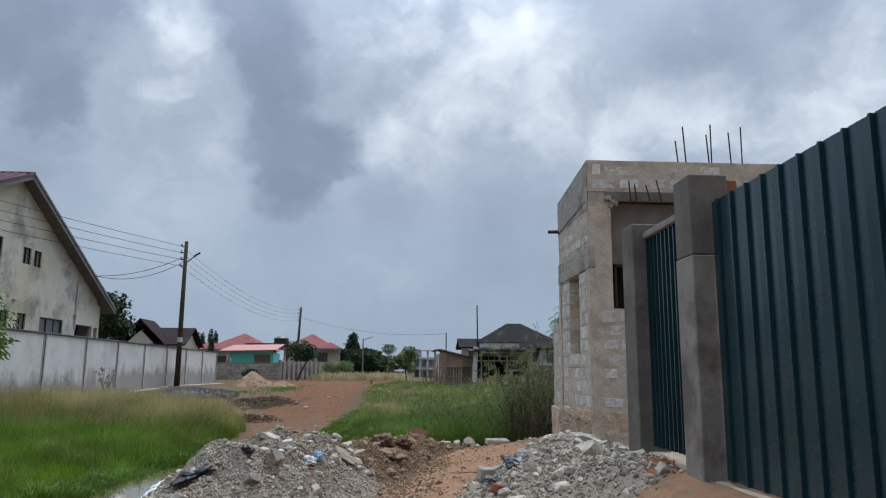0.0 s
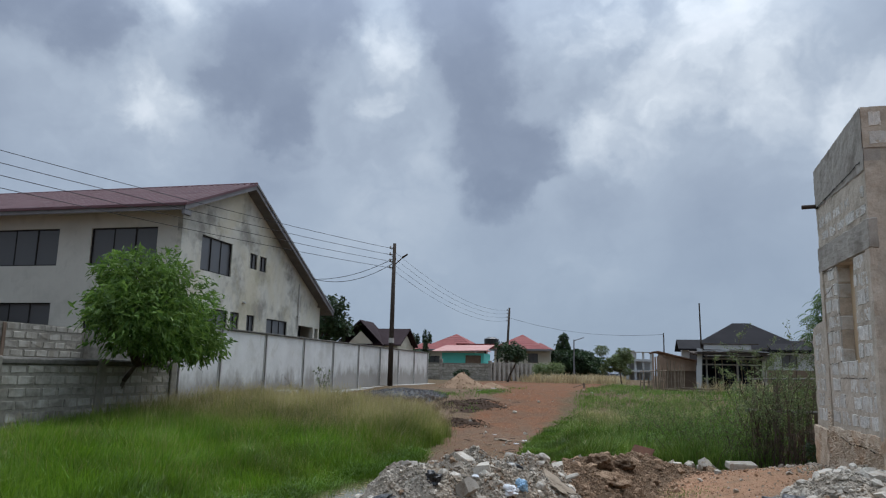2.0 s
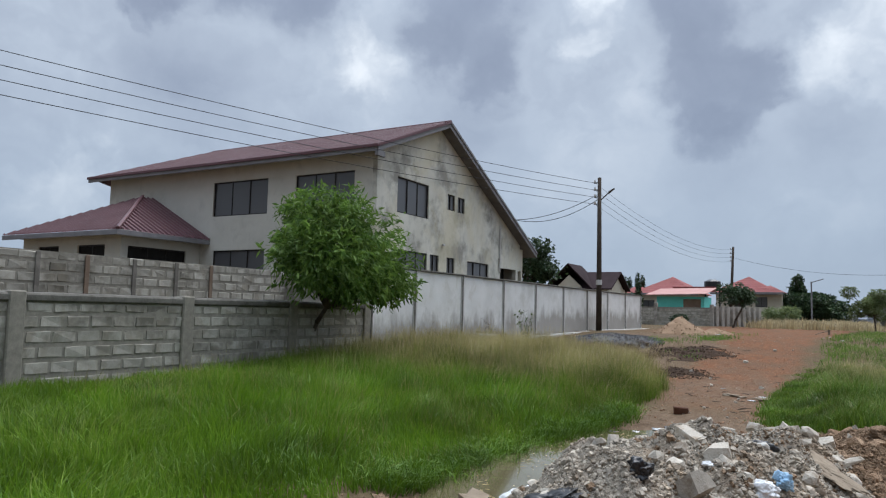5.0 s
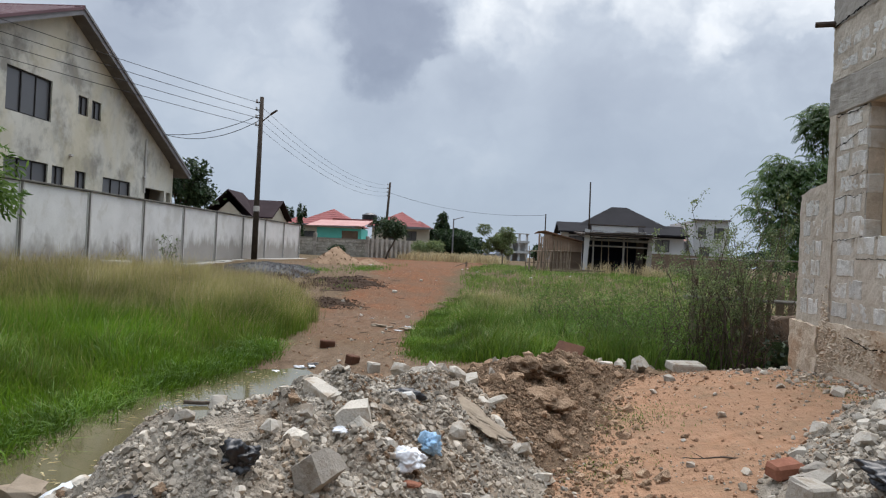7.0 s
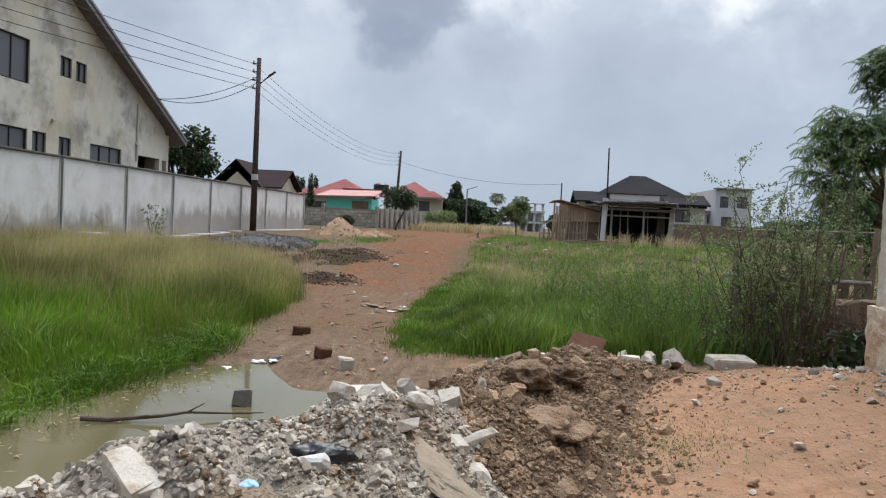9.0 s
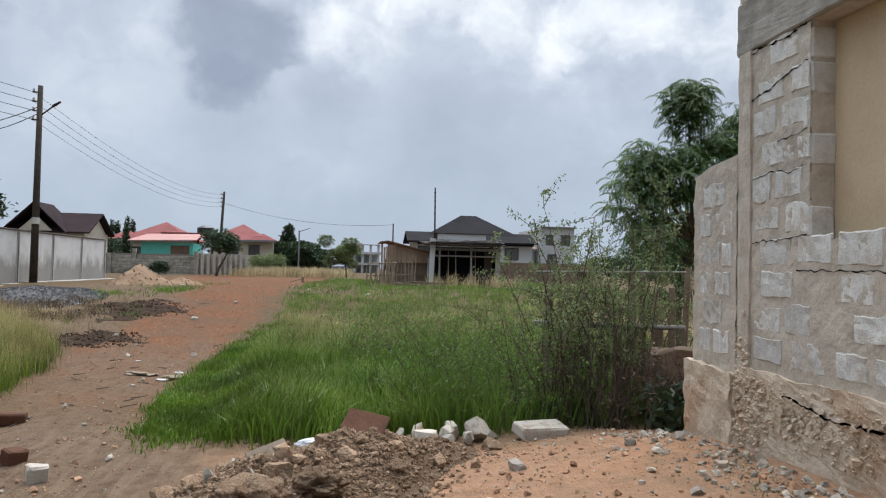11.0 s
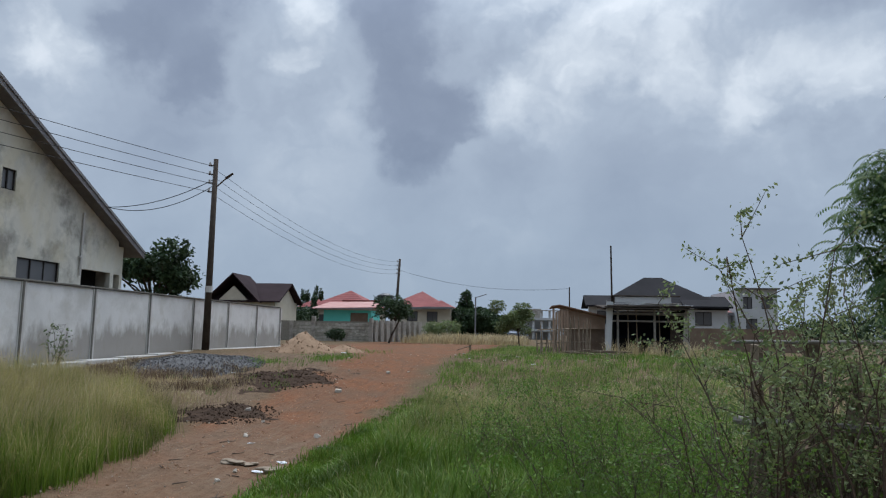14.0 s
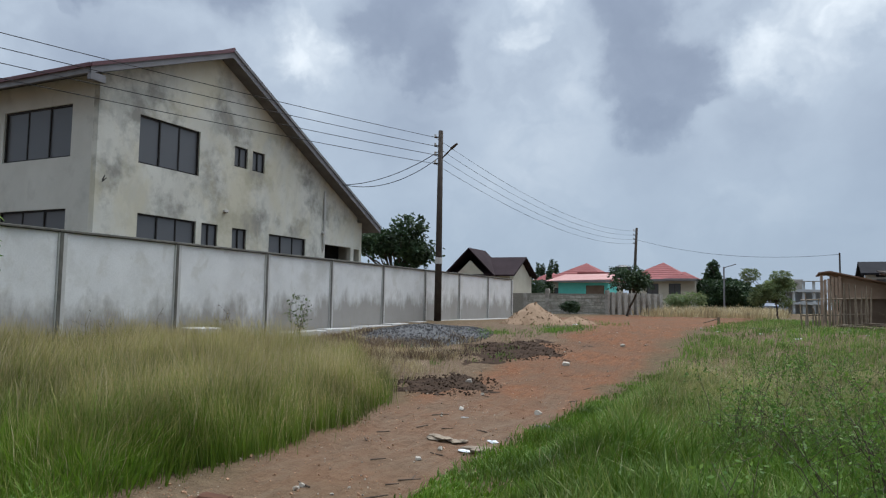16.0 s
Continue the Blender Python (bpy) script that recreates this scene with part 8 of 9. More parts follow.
def build_heap(name, crest, label, mat, meshes, n_parts, n_small, sizes, small_mat, seed, cat="rubble"):
    rng = np.random.default_rng(seed)
    xs = np.array([c[0] for c in crest])
    ys = np.array([c[1] for c in crest])
    m = max(c[3] for c in crest) * 1.5
    x0, x1, y0, y1 = xs.min() - m, xs.max() + m, ys.min() - m, ys.max() + m
    h = thing(name, gp(float(xs.mean()), float(ys.mean())), label, cat)
    gx, gy = np.arange(x0, x1, 0.045), np.arange(y0, y1, 0.045)
    X, Y = np.meshgrid(gx, gy)
    H = heap_h(X, Y, crest)
    Z = gz(X, Y) + np.where(H > 0.004, H, -0.06)
    i = (np.arange(len(gy) - 1)[:, None] * len(gx) + np.arange(len(gx) - 1)[None])
    keep = (np.maximum.reduce([H[:-1, :-1], H[1:, :-1], H[:-1, 1:], H[1:, 1:]]) > 0.004)
    i = i[keep]
    f = np.stack([i, i + 1, i + len(gx) + 1, i + len(gx)], 1)
    link("mound", np_mesh("mound", np.stack([X.ravel(), Y.ravel(), Z.ravel()], 1), f), mat, h, smooth=True)

    def sample(n, edge, spill):
        """Places on the heap and, thinly, spilled round its foot."""
        out = np.zeros((0, 3))
        while len(out) < n:
            x, y = rng.uniform(x0, x1, n * 2), rng.uniform(y0, y1, n * 2)
            hh = heap_h(x, y, crest)
            near = np.maximum.reduce([heap_h(x + dx, y + dy, crest) for dx, dy in ((0.22, 0), (-0.22, 0), (0, 0.22), (0, -0.22))])
            p = np.where(hh > 0.004, np.minimum(1, hh * 3 + edge), np.where(near > 0.01, spill, 0))
            k = rng.random(n * 2) < p
            out = np.concatenate([out, np.stack([x[k], y[k], gz(x[k], y[k]) + hh[k]], 1)])
        return out[:n]
    for (x, y, z) in sample(n_parts, 0.25, 0.08):
        s = float(np.clip(rng.lognormal(math.log(sizes[0]), 0.62), sizes[1], sizes[2]))
        ob = new("chunk", meshes[rng.integers(len(meshes))])
        ob.matrix_basis = Matrix.Translation(Vector((x, y, z + s * 0.10))) @ Euler(rng.uniform(-0.6, 0.6, 3) * np.array([1, 1, 5])).to_matrix().to_4x4() @ Matrix.Diagonal((s, s, s * rng.uniform(0.7, 1.1), 1))
        adopt(ob, h)
    v, f = crumble(meshes, sample(n_small, 0.12, 0.10), lambda n: np.clip(rng.lognormal(math.log(sizes[0] * 0.26), 0.65, n), 0.010, sizes[1] * 1.3), rng)
    ob = link("crumb", np_mesh("crumb", v, f), small_mat, h)
    ob["kind"] = "stuff"
    if small_mat is not M_SOIL:
        # earth shovelled in with the rubble
        at = sample(n_small // 3, 0.3, 0.3)
        at = at[wave(at[:, 0], at[:, 1], 0.45, seed * 0.7) > 0.32]
        v, f = crumble(meshes, at, lambda n: np.clip(rng.lognormal(math.log(0.020), 0.5, n), 0.008, 0.05), rng)
        link("earth", np_mesh("earth", v, f), M_SOIL, h)["kind"] = "stuff"
    return h


for owner, at in AGGREGATE:
    _g = np.random.default_rng(89)
    _v, _f = crumble(CHUNKS, at, lambda n: np.clip(_g.lognormal(math.log(0.022), 0.4, n), 0.010, 0.06), _g)
    link("exposed_aggregate", np_mesh("exposed_aggregate", _v, _f), M_PLINTH, owner)["kind"] = "stuff"
build_heap("rubble_heap", HEAP_A, "long heap of grey broken concrete and plaster rubble", M_HEAP, CHUNKS, 300, 34000, (0.070, 0.030, 0.17), M_RUBBLE_S, 51)
build_heap("soil_heap", HEAP_B, "low heap of dug brown soil and clods mixed with rubble", M_SOIL, CLODS, 290, 20000, (0.074, 0.035, 0.20), M_SOIL, 52, "soil heap")
build_heap("rubble_heap", HEAP_R, "spread heap of broken concrete lumps before the gatehouse", M_HEAP, CHUNKS, 290, 10000, (0.090, 0.05, 0.22), M_RUBBLE_S, 53)


def lay(name, me_or_bm, mat, at, rot, scale, label, cat, group=""):
    """One loose thing laid at a place."""
    if isinstance(me_or_bm, bmesh.types.BMesh):
        ob = part(name, me_or_bm, mat)
    else:
        ob = link(name, me_or_bm, mat)
    ob.matrix_basis = Matrix.Translation(at) @ Euler([radians(r) for r in rot]).to_matrix().to_4x4() @ Matrix.Diagonal((*scale, 1))
    return tagged(ob, label, cat, group)


def rag(seed, flat=0.35, n=4, rough=0.5):
    """A crumpled bag or cloth: a slack, folded closed shape."""
    bm = B()
    bmesh.ops.create_icosphere(bm, subdivisions=n + 1, radius=0.5)
    o = Vector((seed * 7.1, seed * 1.3, seed * 0.7))
    for v in bm.verts:
        c = v.co.copy()
        d = noise.noise(c * 2.0 + o) * 0.55 + noise.noise(c * 4.5 + o) * 0.22
        fold = (1 - abs(noise.noise(c * 5.0 + o * 1.7))) ** 4 * 0.13 - (1 - abs(noise.noise(c * 9.0 + o))) ** 6 * 0.10
        v.co = c * (1 + (d + fold) * rough * 1.6)
        v.co.z = v.co.z * flat if v.co.z > 0 else v.co.z * flat * 0.5
    for f in bm.faces:
        f.smooth = True
    return bm


lay("black_bag", rag(1, 0.6, 4, 0.9), M_BAG_BLACK, on_heap(-1.14, 10.30, 0.04), (20, 0, 40), (0.15, 0.12, 0.20), "crumpled black polythene bag lying on the rubble", "bag")
lay("black_bag", rag(2, 0.5, 4, 1.0), M_BAG_BLACK, on_heap(-1.62, 10.05, 0.03), (0, -20, 10), (0.36, 0.24, 0.20), "crumpled black polythene bag lying on the rubble", "bag")
lay("black_bag", rag(3, 0.45), M_BAG_BLACK, on_heap(-0.69, 12.2, 0.06), (10, 0, 30), (0.24, 0.15, 0.24), "torn black polythene bag caught between lumps", "bag")
lay("black_cloth", rag(4, 0.5, 4, 1.0), M_BAG_BLACK, on_heap(2.12, 11.45, 0.06), (10, -15, 20), (0.34, 0.42, 0.30), "dark cloth bundled on the rubble by the gatehouse", "cloth")
lay("black_cloth", rag(14, 0.5), M_BAG_BLACK, on_heap(1.75, 11.0, 0.03), (10, -15, 80), (0.2, 0.24, 0.2), "dark scrap of cloth among lumps", "cloth")
lay("white_bag", rag(5, 0.6, 4, 1.0), M_BAG_SPOT, on_heap(-0.54, 11.05, 0.05), (15, 0, 0), (0.17, 0.13, 0.19), "white spotted polythene bag with a red edge", "bag")
lay("blue_bag", rag(6, 0.7, 4, 1.1), M_BAG_BLUE, on_heap(-0.45, 11.3, 0.05), (0, 30, 30), (0.11, 0.09, 0.17), "pale blue polythene bag on the rubble", "bag")
lay("white_bag", rag(7, 0.4, 4, 1.0), M_BAG_WHITE, on_heap(-2.15, 11.05, 0.05), (0, -12, 40), (0.62, 0.30, 0.36), "large crumpled white polythene bag at the heap's foot", "bag")
lay("white_bag", rag(8, 0.5), M_BAG_WHITE, on_heap(-0.88, 11.1, 0.02), (0, 0, 10), (0.11, 0.07, 0.08), "small crumpled white bag on the rubble", "bag")
lay("blue_bag", rag(9, 0.5), M_BAG_BLUE, on_heap(-0.84, 11.8, 0.03), (0, 10, 130), (0.16, 0.08, 0.11), "small blue and white packet on the rubble", "packet")
lay("green_net", rag(10, 0.5), M_BAG_GREEN, on_heap(-1.35, 11.75, 0.0), (0, 0, 10), (0.24, 0.15, 0.16), "pale green dusty net bag at the edge of the puddle", "bag")
lay("brown_sack", rag(11, 0.16, 4, 0.7), M_SACK, on_heap(-0.28, 12.6, 0.02), (8, 22, -28), (0.52, 0.22, 0.25), "flattened brown woven sack half buried in rubble", "sack")
lay("red_bag_scrap", rag(12, 0.5), M_BRICK_RED, on_heap(-0.5, 10.92, 0.03), (0, 0, 10), (0.1, 0.06, 0.08), "scrap of red polythene on the rubble", "scrap")


def block_bm(lx, ly, lz, bev=0.015, jit=0.01, hollow=False):
    bm = B()
    box(bm, -lx / 2, -ly / 2, -lz / 2, lx / 2, ly / 2, lz / 2, bev, 0)
    for v in bm.verts:
        v.co += Vector(RNG.uniform(-jit, jit, 3))
    return bm


lay("concrete_slab", block_bm(0.50, 0.30, 0.12, 0.02, 0.008), M_RUBBLE, gp(2.67, 17.8, 0.07), (6, 0, 10), (1, 1, 1), "pale square-edged sandcrete block lying on the dirt", "block")
lay("concrete_slab", block_bm(0.23, 0.10, 0.075, 0.012, 0.010), M_RUBBLE, on_heap(-1.07, 11.42, 0.02), (8, 14, -38), (1, 1, 1), "pale block lying at the top of the rubble", "block")
lay("concrete_slab", block_bm(0.17, 0.11, 0.08), M_RUBBLE, on_heap(-1.04, 11.82, 0.04), (4, 6, 10), (1, 1, 1), "pale broken block on the rubble", "block")
lay("concrete_slab", block_bm(0.13, 0.07, 0.055), M_BLOCK, on_heap(-0.67, 12.0, 0.02), (0, -6, 8), (1, 1, 1), "smooth white brick-sized block on the rubble", "block")
lay("concrete_slab", block_bm(0.2, 0.19, 0.18), M_RUBBLE, on_heap(1.72, 11.72, 0.09), (4, 3, 20), (1, 1, 1), "square pale block standing in the rubble", "block")
lay("concrete_slab", block_bm(0.32, 0.16, 0.14), M_RUBBLE, on_heap(-0.87, 14.0, 0.05), (6, 8, 60), (1, 1, 1), "grey broken block on the far end of the rubble", "block")
lay("grey_block", block_bm(0.17, 0.10, 0.16, 0.02, 0.012), M_CONC_DARK, Vector((-2.26, 15.6, 0.0)), (0, 4, 8), (1, 1, 1), "dark wet half block standing in the puddle", "block")
lay("clay_brick", block_bm(0.26, 0.14, 0.12), M_RUST, gp(-2.81, 19.4, 0.06), (5, 5, 15), (1, 1, 1), "dark brown brick lying on the track", "brick")
lay("clay_brick", block_bm(0.18, 0.14, 0.14), M_RUST, gp(-2.05, 17.65, 0.05), (5, 5, 60), (1, 1, 1), "dark brown broken brick beside the puddle", "brick")
lay("clay_brick", block_bm(0.24, 0.12, 0.1), M_BRICK_RED, on_heap(1.75, 10.6, 0.04), (5, 8, 60), (1, 1, 1), "reddish brick fragment beside the rubble", "brick")
lay("clay_brick", block_bm(0.22, 0.15, 0.1), M_BRICK_RED, on_heap(1.85, 12.4, 0.05), (5, -8, 20), (1, 1, 1), "reddish flat stone on the dirt", "stone")
lay("rusty_plate", block_bm(0.36, 0.03, 0.25, 0.01), M_RUST, on_heap(0.94, 17.0, 0.06), (-58, 10, -18), (1, 1, 1), "rust-brown square plate propped on the soil heap", "plate")
lay("rusty_plate", block_bm(0.34, 0.04, 0.2, 0.01), M_SACK, on_heap(0.14, 17.15, 0.14), (-48, -18, 15), (1, 1, 1), "tan board leaning on the soil heap", "board")
lay("white_tray", rag(13, 0.5), M_BAG_WHITE, on_heap(0.47, 17.25, 0.10), (30, 0, 0), (0.22, 0.13, 0.24), "torn white foam packaging on the soil heap", "packaging")
for i, (x, y, s) in enumerate(((1.55, 17.75, 0.24), (1.78, 18.0, 0.26), (1.95, 17.8, 0.20), (1.36, 17.7, 0.24), (2.08, 18.0, 0.22), (1.72, 17.65, 0.18), (1.30, 17.95, 0.22), (1.5, 18.05, 0.26), (1.12, 17.75, 0.18), (2.2, 17.85, 0.13), (1.2, 17.5, 0.15), (1.85, 18.2, 0.24))):
    lay("pale_stone", CHUNKS[i % 14], None, gp(x, y, s * 0.40), (10 * i, 7 * i, 40 * i), (s, s, s), "pale broken concrete lump at the end of the soil heap", "stone", "row of pale lumps")


def broken_slab(seed, lx, ly, lz):
    """A torn flat lump of old concrete: layered, ragged at the rim."""
    bm = B()
    bmesh.ops.create_grid(bm, x_segments=22, y_segments=18, size=0.5)
    o = Vector((seed * 3.1, seed * 1.7, 0))
    for v in bm.verts:
        c = v.co.copy()
        rim = 1 + 0.35 * noise.noise(c * 3 + o) + 0.12 * noise.noise(c * 9 + o)
        h = round(2.2 * (0.5 + noise.fractal(c * 2.2 + o, 0.8, 2.0, 3) * 0.5)) / 3.0 + 0.35 * noise.fractal(c * 6 + o, 0.7, 2.0, 4)
        v.co = Vector((c.x * lx * rim, c.y * ly * rim, lz * (0.6 + 0.4 * h)))
    ext = bmesh.ops.extrude_face_region(bm, geom=bm.faces[:])
    for v in ext["geom"]:
        if isinstance(v, bmesh.types.BMVert):
            v.co = Vector((v.co.x * 0.88, v.co.y * 0.88, -lz * 0.6 + 0.02 * noise.noise(v.co * 9)))
    bmesh.ops.recalc_face_normals(bm, faces=bm.faces)
    return bm


def branch_bm(seed):
    """A crooked branch with side twigs, lying along x."""
    rng = np.random.default_rng(seed)
    bm = B()
    p = Vector((-0.55, 0, 0.0))
    for k in range(6):
        q = p + Vector((0.2, rng.normal(0, 0.035), rng.normal(0.006, 0.012)))
        bar(bm, p, q, 0.022 - 0.0025 * k, 0.020 - 0.0025 * k, 7)
        if k % 2:
            bar(bm, q, q + Vector((rng.uniform(0.1, 0.25), rng.uniform(-0.2, 0.2), rng.uniform(0.0, 0.08))), 0.010, 0.004, 5)
        p = q
    return bm


lay("broken_slab", broken_slab(1, 0.42, 0.27, 0.09), M_HEAP, on_heap(-1.36, 10.95, 0.0), (18, -8, 20), (1, 1, 1), "ragged flat slab of old layered concrete on the rubble", "slab")
lay("broken_slab", broken_slab(3, 0.22, 0.15, 0.05), M_HEAP, on_heap(-0.75, 11.6, 0.02), (10, 16, 60), (1, 1, 1), "brownish curved piece of broken plaster on the rubble", "slab")
lay("earth_lump", rag(31, 0.8, 4, 0.75), M_SOIL, on_heap(0.44, 14.2, 0.04), (6, 4, 20), (0.46, 0.40, 0.30), "large dug lump of brown earth at the heap's foot", "soil")
lay("earth_lump", rag(32, 0.8, 4, 0.75), M_SOIL, on_heap(0.28, 15.0, 0.06), (6, 4, 70), (0.40, 0.34, 0.30), "dug lump of brown earth on the soil heap", "soil")
lay("earth_lump", rag(33, 0.8, 4, 0.75), M_SOIL, on_heap(0.62, 15.6, 0.05), (6, 14, 120), (0.36, 0.30, 0.26), "dug lump of brown earth on the soil heap", "soil")
lay("half_block", block_bm(0.16, 0.14, 0.15, 0.015, 0.012), M_RUBBLE, gp(-1.66, 17.15, 0.05), (5, 4, 30), (1, 1, 1), "small pale-topped broken block beside the track", "block")
lay("dead_branch", branch_bm(5), M_BARK, Vector((-2.75, 14.95, -0.03)), (0, 0, 22), (1, 1, 1), "dead forked branch lying across the puddle", "branch")
lay("dead_branch", branch_bm(9), M_BARK, gp(1.62, 13.0, 0.03), (0, 0, 200), (0.42, 0.42, 0.42), "small dry twig cluster on the dirt", "branch")
lay("timber_offcut", block_bm(0.55, 0.07, 0.04, 0.006, 0.004), M_PLY, on_heap(-2.2, 11.9, 0.05), (0, -10, 62), (1, 1, 1), "pale yellow timber offcut lying on the rubble", "timber")
lay("grey_block", block_bm(0.30, 0.2, 0.16, 0.03, 0.03), M_RUBBLE, gp(-2.8, 11.0, 0.08), (8, -24, 40), (1, 1, 1), "large pale broken block at the heap's foot", "block")
lay("grey_block", block_bm(0.24, 0.2, 0.16, 0.03, 0.03), M_SACK, gp(-3.1, 11.95, 0.06), (5, 9, 10), (1, 1, 1), "brown wet stone at the puddle's edge", "stone")
for i, (x, y, z, s, f) in enumerate(((-0.55, 13.1, 0.03, 0.26, 0.9), (-0.37, 13.05, 0.03, 0.30, 0.7), (-0.65, 13.4, 0.03, 0.24, 0.8), (-0.2, 13.3, 0.03, 0.2, 0.8), (-0.08, 13.4, 0.05, 0.40, 0.45), (-0.73, 13.56, 0.08, 0.42, 0.8), (-0.55, 13.75, 0.06, 0.34, 0.9), (-0.85, 13.3, 0.05, 0.30, 0.8), (-0.43, 12.74, 0.05, 0.30, 0.5), (-1.2, 12.1, 0.05, 0.30, 0.7), (-1.5, 11.6, 0.04, 0.30, 0.8), (-1.9, 11.3, 0.04, 0.34, 0.6), (-1.65, 12.0, 0.03, 0.28, 0.8), (-0.25, 11.9, 0.04, 0.30, 0.8), (0.05, 11.7, 0.03, 0.26, 0.8), (-0.1, 11.3, 0.03, 0.28, 0.8), (0.0, 12.5, 0.03, 0.2, 0.8), (-0.1, 14.6, 0.03, 0.2, 0.8), (0.2, 15.6, 0.03, 0.16, 0.8), (0.0, 16.2, 0.03, 0.18, 0.7),
                                    (0.6, 17.1, 0.03, 0.2, 0.8), (0.85, 17.35, 0.02, 0.22, 0.7), (1.2, 17.5, 0.02, 0.2, 0.8), (-0.05, 15.5, 0.03, 0.17, 0.8), (-0.3, 14.3, 0.03, 0.2, 0.7))):
    lay("plaster_lump", CHUNKS[(i * 5) % 14], None, on_heap(x, y, z * 0.6), (9 * i, 40 - 6 * i, 50 * i), (s * (0.72 if y > 12.5 else 0.42), s * f * (0.72 if y > 12.5 else 0.42), s * (0.5 if y > 12.5 else 0.30)), "pale angular lump of broken plaster on the heap", "lump", "pale lumps on the heaps")


# litter and stones strewn on the track and dirt
def strew():
    rng = np.random.default_rng(77)
    for i in range(70):
        if i < 34:
            y = rng.uniform(11.5, 17.8)
            x = rng.uniform(0.5, 3.4)
        else:
            y = rng.uniform(17.5, 40)
            x = rng.uniform(float(road_left(y)), float(road_right(y)))
        s = float(np.clip(rng.lognormal(math.log(0.06), 0.5), 0.03, 0.16))
        lay("stone", CHUNKS[rng.integers(14)], None, gp(x, y, s * 0.2), rng.uniform(-25, 25, 3) * np.array([1, 1, 7]), (s, s, s * 0.8), "small stone lying on the bare earth", "stone", "stones strewn on the earth")
    for (x, y, k, s) in ((-2.24, 22.85, 0, 0.3), (-2.45, 22.8, 0, 0.4), (-1.85, 22.95, 2, 0.2), (-1.75, 22.4, 0, 0.42), (-2.0, 22.5, 2, 0.2), (-1.6, 24.3, 1, 0.3), (-3.3, 16.9, 1, 0.3), (-3.15, 16.75, 0, 0.26), (-2.75, 17.45, 2, 0.24), (-2.6, 17.5, 2, 0.2), (-2.5, 16.6, 1, 0.28), (-2.93, 15.7, 2, 0.16), (-3.5, 17.2, 1, 0.22), (-2.9, 24.5, 2, 0.12), (-2.3, 17.9, 0, 0.16), (-2.6, 17.6, 1, 0.2), (-3.4, 17.7, 1, 0.16),
                         (-3.0, 17.1, 2, 0.2), (-2.7, 16.0, 2, 0.14), (-7.2, 31.5, 2, 0.16), (-8.4, 33.2, 2, 0.25), (-7.6, 36.6, 2, 0.2), (-6.0, 38.5, 2, 0.2), (-1.4, 41.5, 2, 0.14), (-1.2, 43.2, 2, 0.16),
                         (1.0, 40.5, 2, 0.22), (2.3, 41.5, 2, 0.2), (0.2, 42.0, 1, 0.35), (3.4, 39.0, 2, 0.16), (-7.0, 33.4, 2, 0.18), (-5.6, 40.5, 2, 0.22),
                         (0.6, 38.5, 2, 0.24), (1.6, 37.2, 2, 0.2), (2.9, 40.3, 0, 0.4), (4.4, 41.2, 2, 0.26), (5.4, 39.4, 2, 0.2), (3.2, 43.0, 2, 0.3), (1.2, 43.5, 0, 0.4), (-0.6, 39.0, 2, 0.2), (-0.9, 45.2, 2, 0.24), (2.1, 45.0, 1, 0.4), (6.3, 41.8, 2, 0.26)):
        lay("litter", rag(20 + x * 3 + y, 0.22, 3, 1.1), (M_SACK, M_BAG_BLACK, M_BAG_WHITE)[k], gp(x, y, s * 0.05), (0, 0, rng.uniform(0, 180)), (s * 0.75, s * 0.45, s * 0.6), ("flattened brown scrap of packaging on the earth", "scrap of black polythene on the earth", "scrap of white polythene on the earth")[k], "litter", "litter along the track")
    for i in range(26):
        y = rng.uniform(17, 30)
        x = rng.uniform(float(road_left(y)) + 0.2, float(road_right(y)) - 0.2)
        bm = B()
        a = rng.uniform(0, 3)
        L_ = rng.uniform(0.08, 0.25)
        g = gp(x, y, 0.012)
        bar(bm, g, g + Vector((math.cos(a) * L_, math.sin(a) * L_, 0.01)), 0.008, 0.005, 5)
        tagged(part("twig", bm, M_BARK), "short dead twig lying on the track", "twig", "twigs on the track")


strew()


# gravel, sand and burnt rubbish by the compound wall
def soft_pile(name, cx, cy, rx, ry, h, mat, label, lump, n_bits, bit, cat, ragged=0.12):
    rng = np.random.default_rng(int(abs(cx * 10)))
    t = thing(name, gp(cx, cy), label, cat)
    gx, gy = np.linspace(-1.3, 1.3, 46), np.linspace(-1.3, 1.3, 46)
    X, Y = np.meshgrid(gx, gy)
    r = np.hypot(X, Y) * (1 + ragged * wave(X, Y, 0.35, cx))
    H = h * np.clip(1 - r, -0.1, 1) ** 1.0 * np.where(r < 1, 1, 0) * (1 + lump * wave(X * rx, Y * ry, 0.3, cy))
    WX_, WY_ = cx + X * rx, cy + Y * ry
    Z = gz(WX_, WY_) + np.where(H > 0.003, H, -0.05)
    i = (np.arange(45)[:, None] * 46 + np.arange(45)[None]).ravel()
    f = np.stack([i, i + 1, i + 47, i + 46], 1)
    link("mound", np_mesh("mound", np.stack([WX_.ravel(), WY_.ravel(), Z.ravel()], 1), f), mat, t, smooth=True)
    ang, q = rng.uniform(0, 6.283, n_bits), rng.random(n_bits) ** 0.5 * 1.05
    x, y = q * np.cos(ang), q * np.sin(ang)
    hh = h * np.clip(1 - q * (1 + ragged * wave(x, y, 0.35, cx)), 0, 1)
    px, py = cx + x * rx, cy + y * ry
    v, f = crumble(CHUNKS, np.stack([px, py, gz(px, py) + hh], 1), lambda n: bit * rng.uniform(0.4, 1.6, n), rng)
    ob = link("loose_cover", np_mesh("loose_cover", v, f), mat, t)
    ob["kind"] = "stuff"


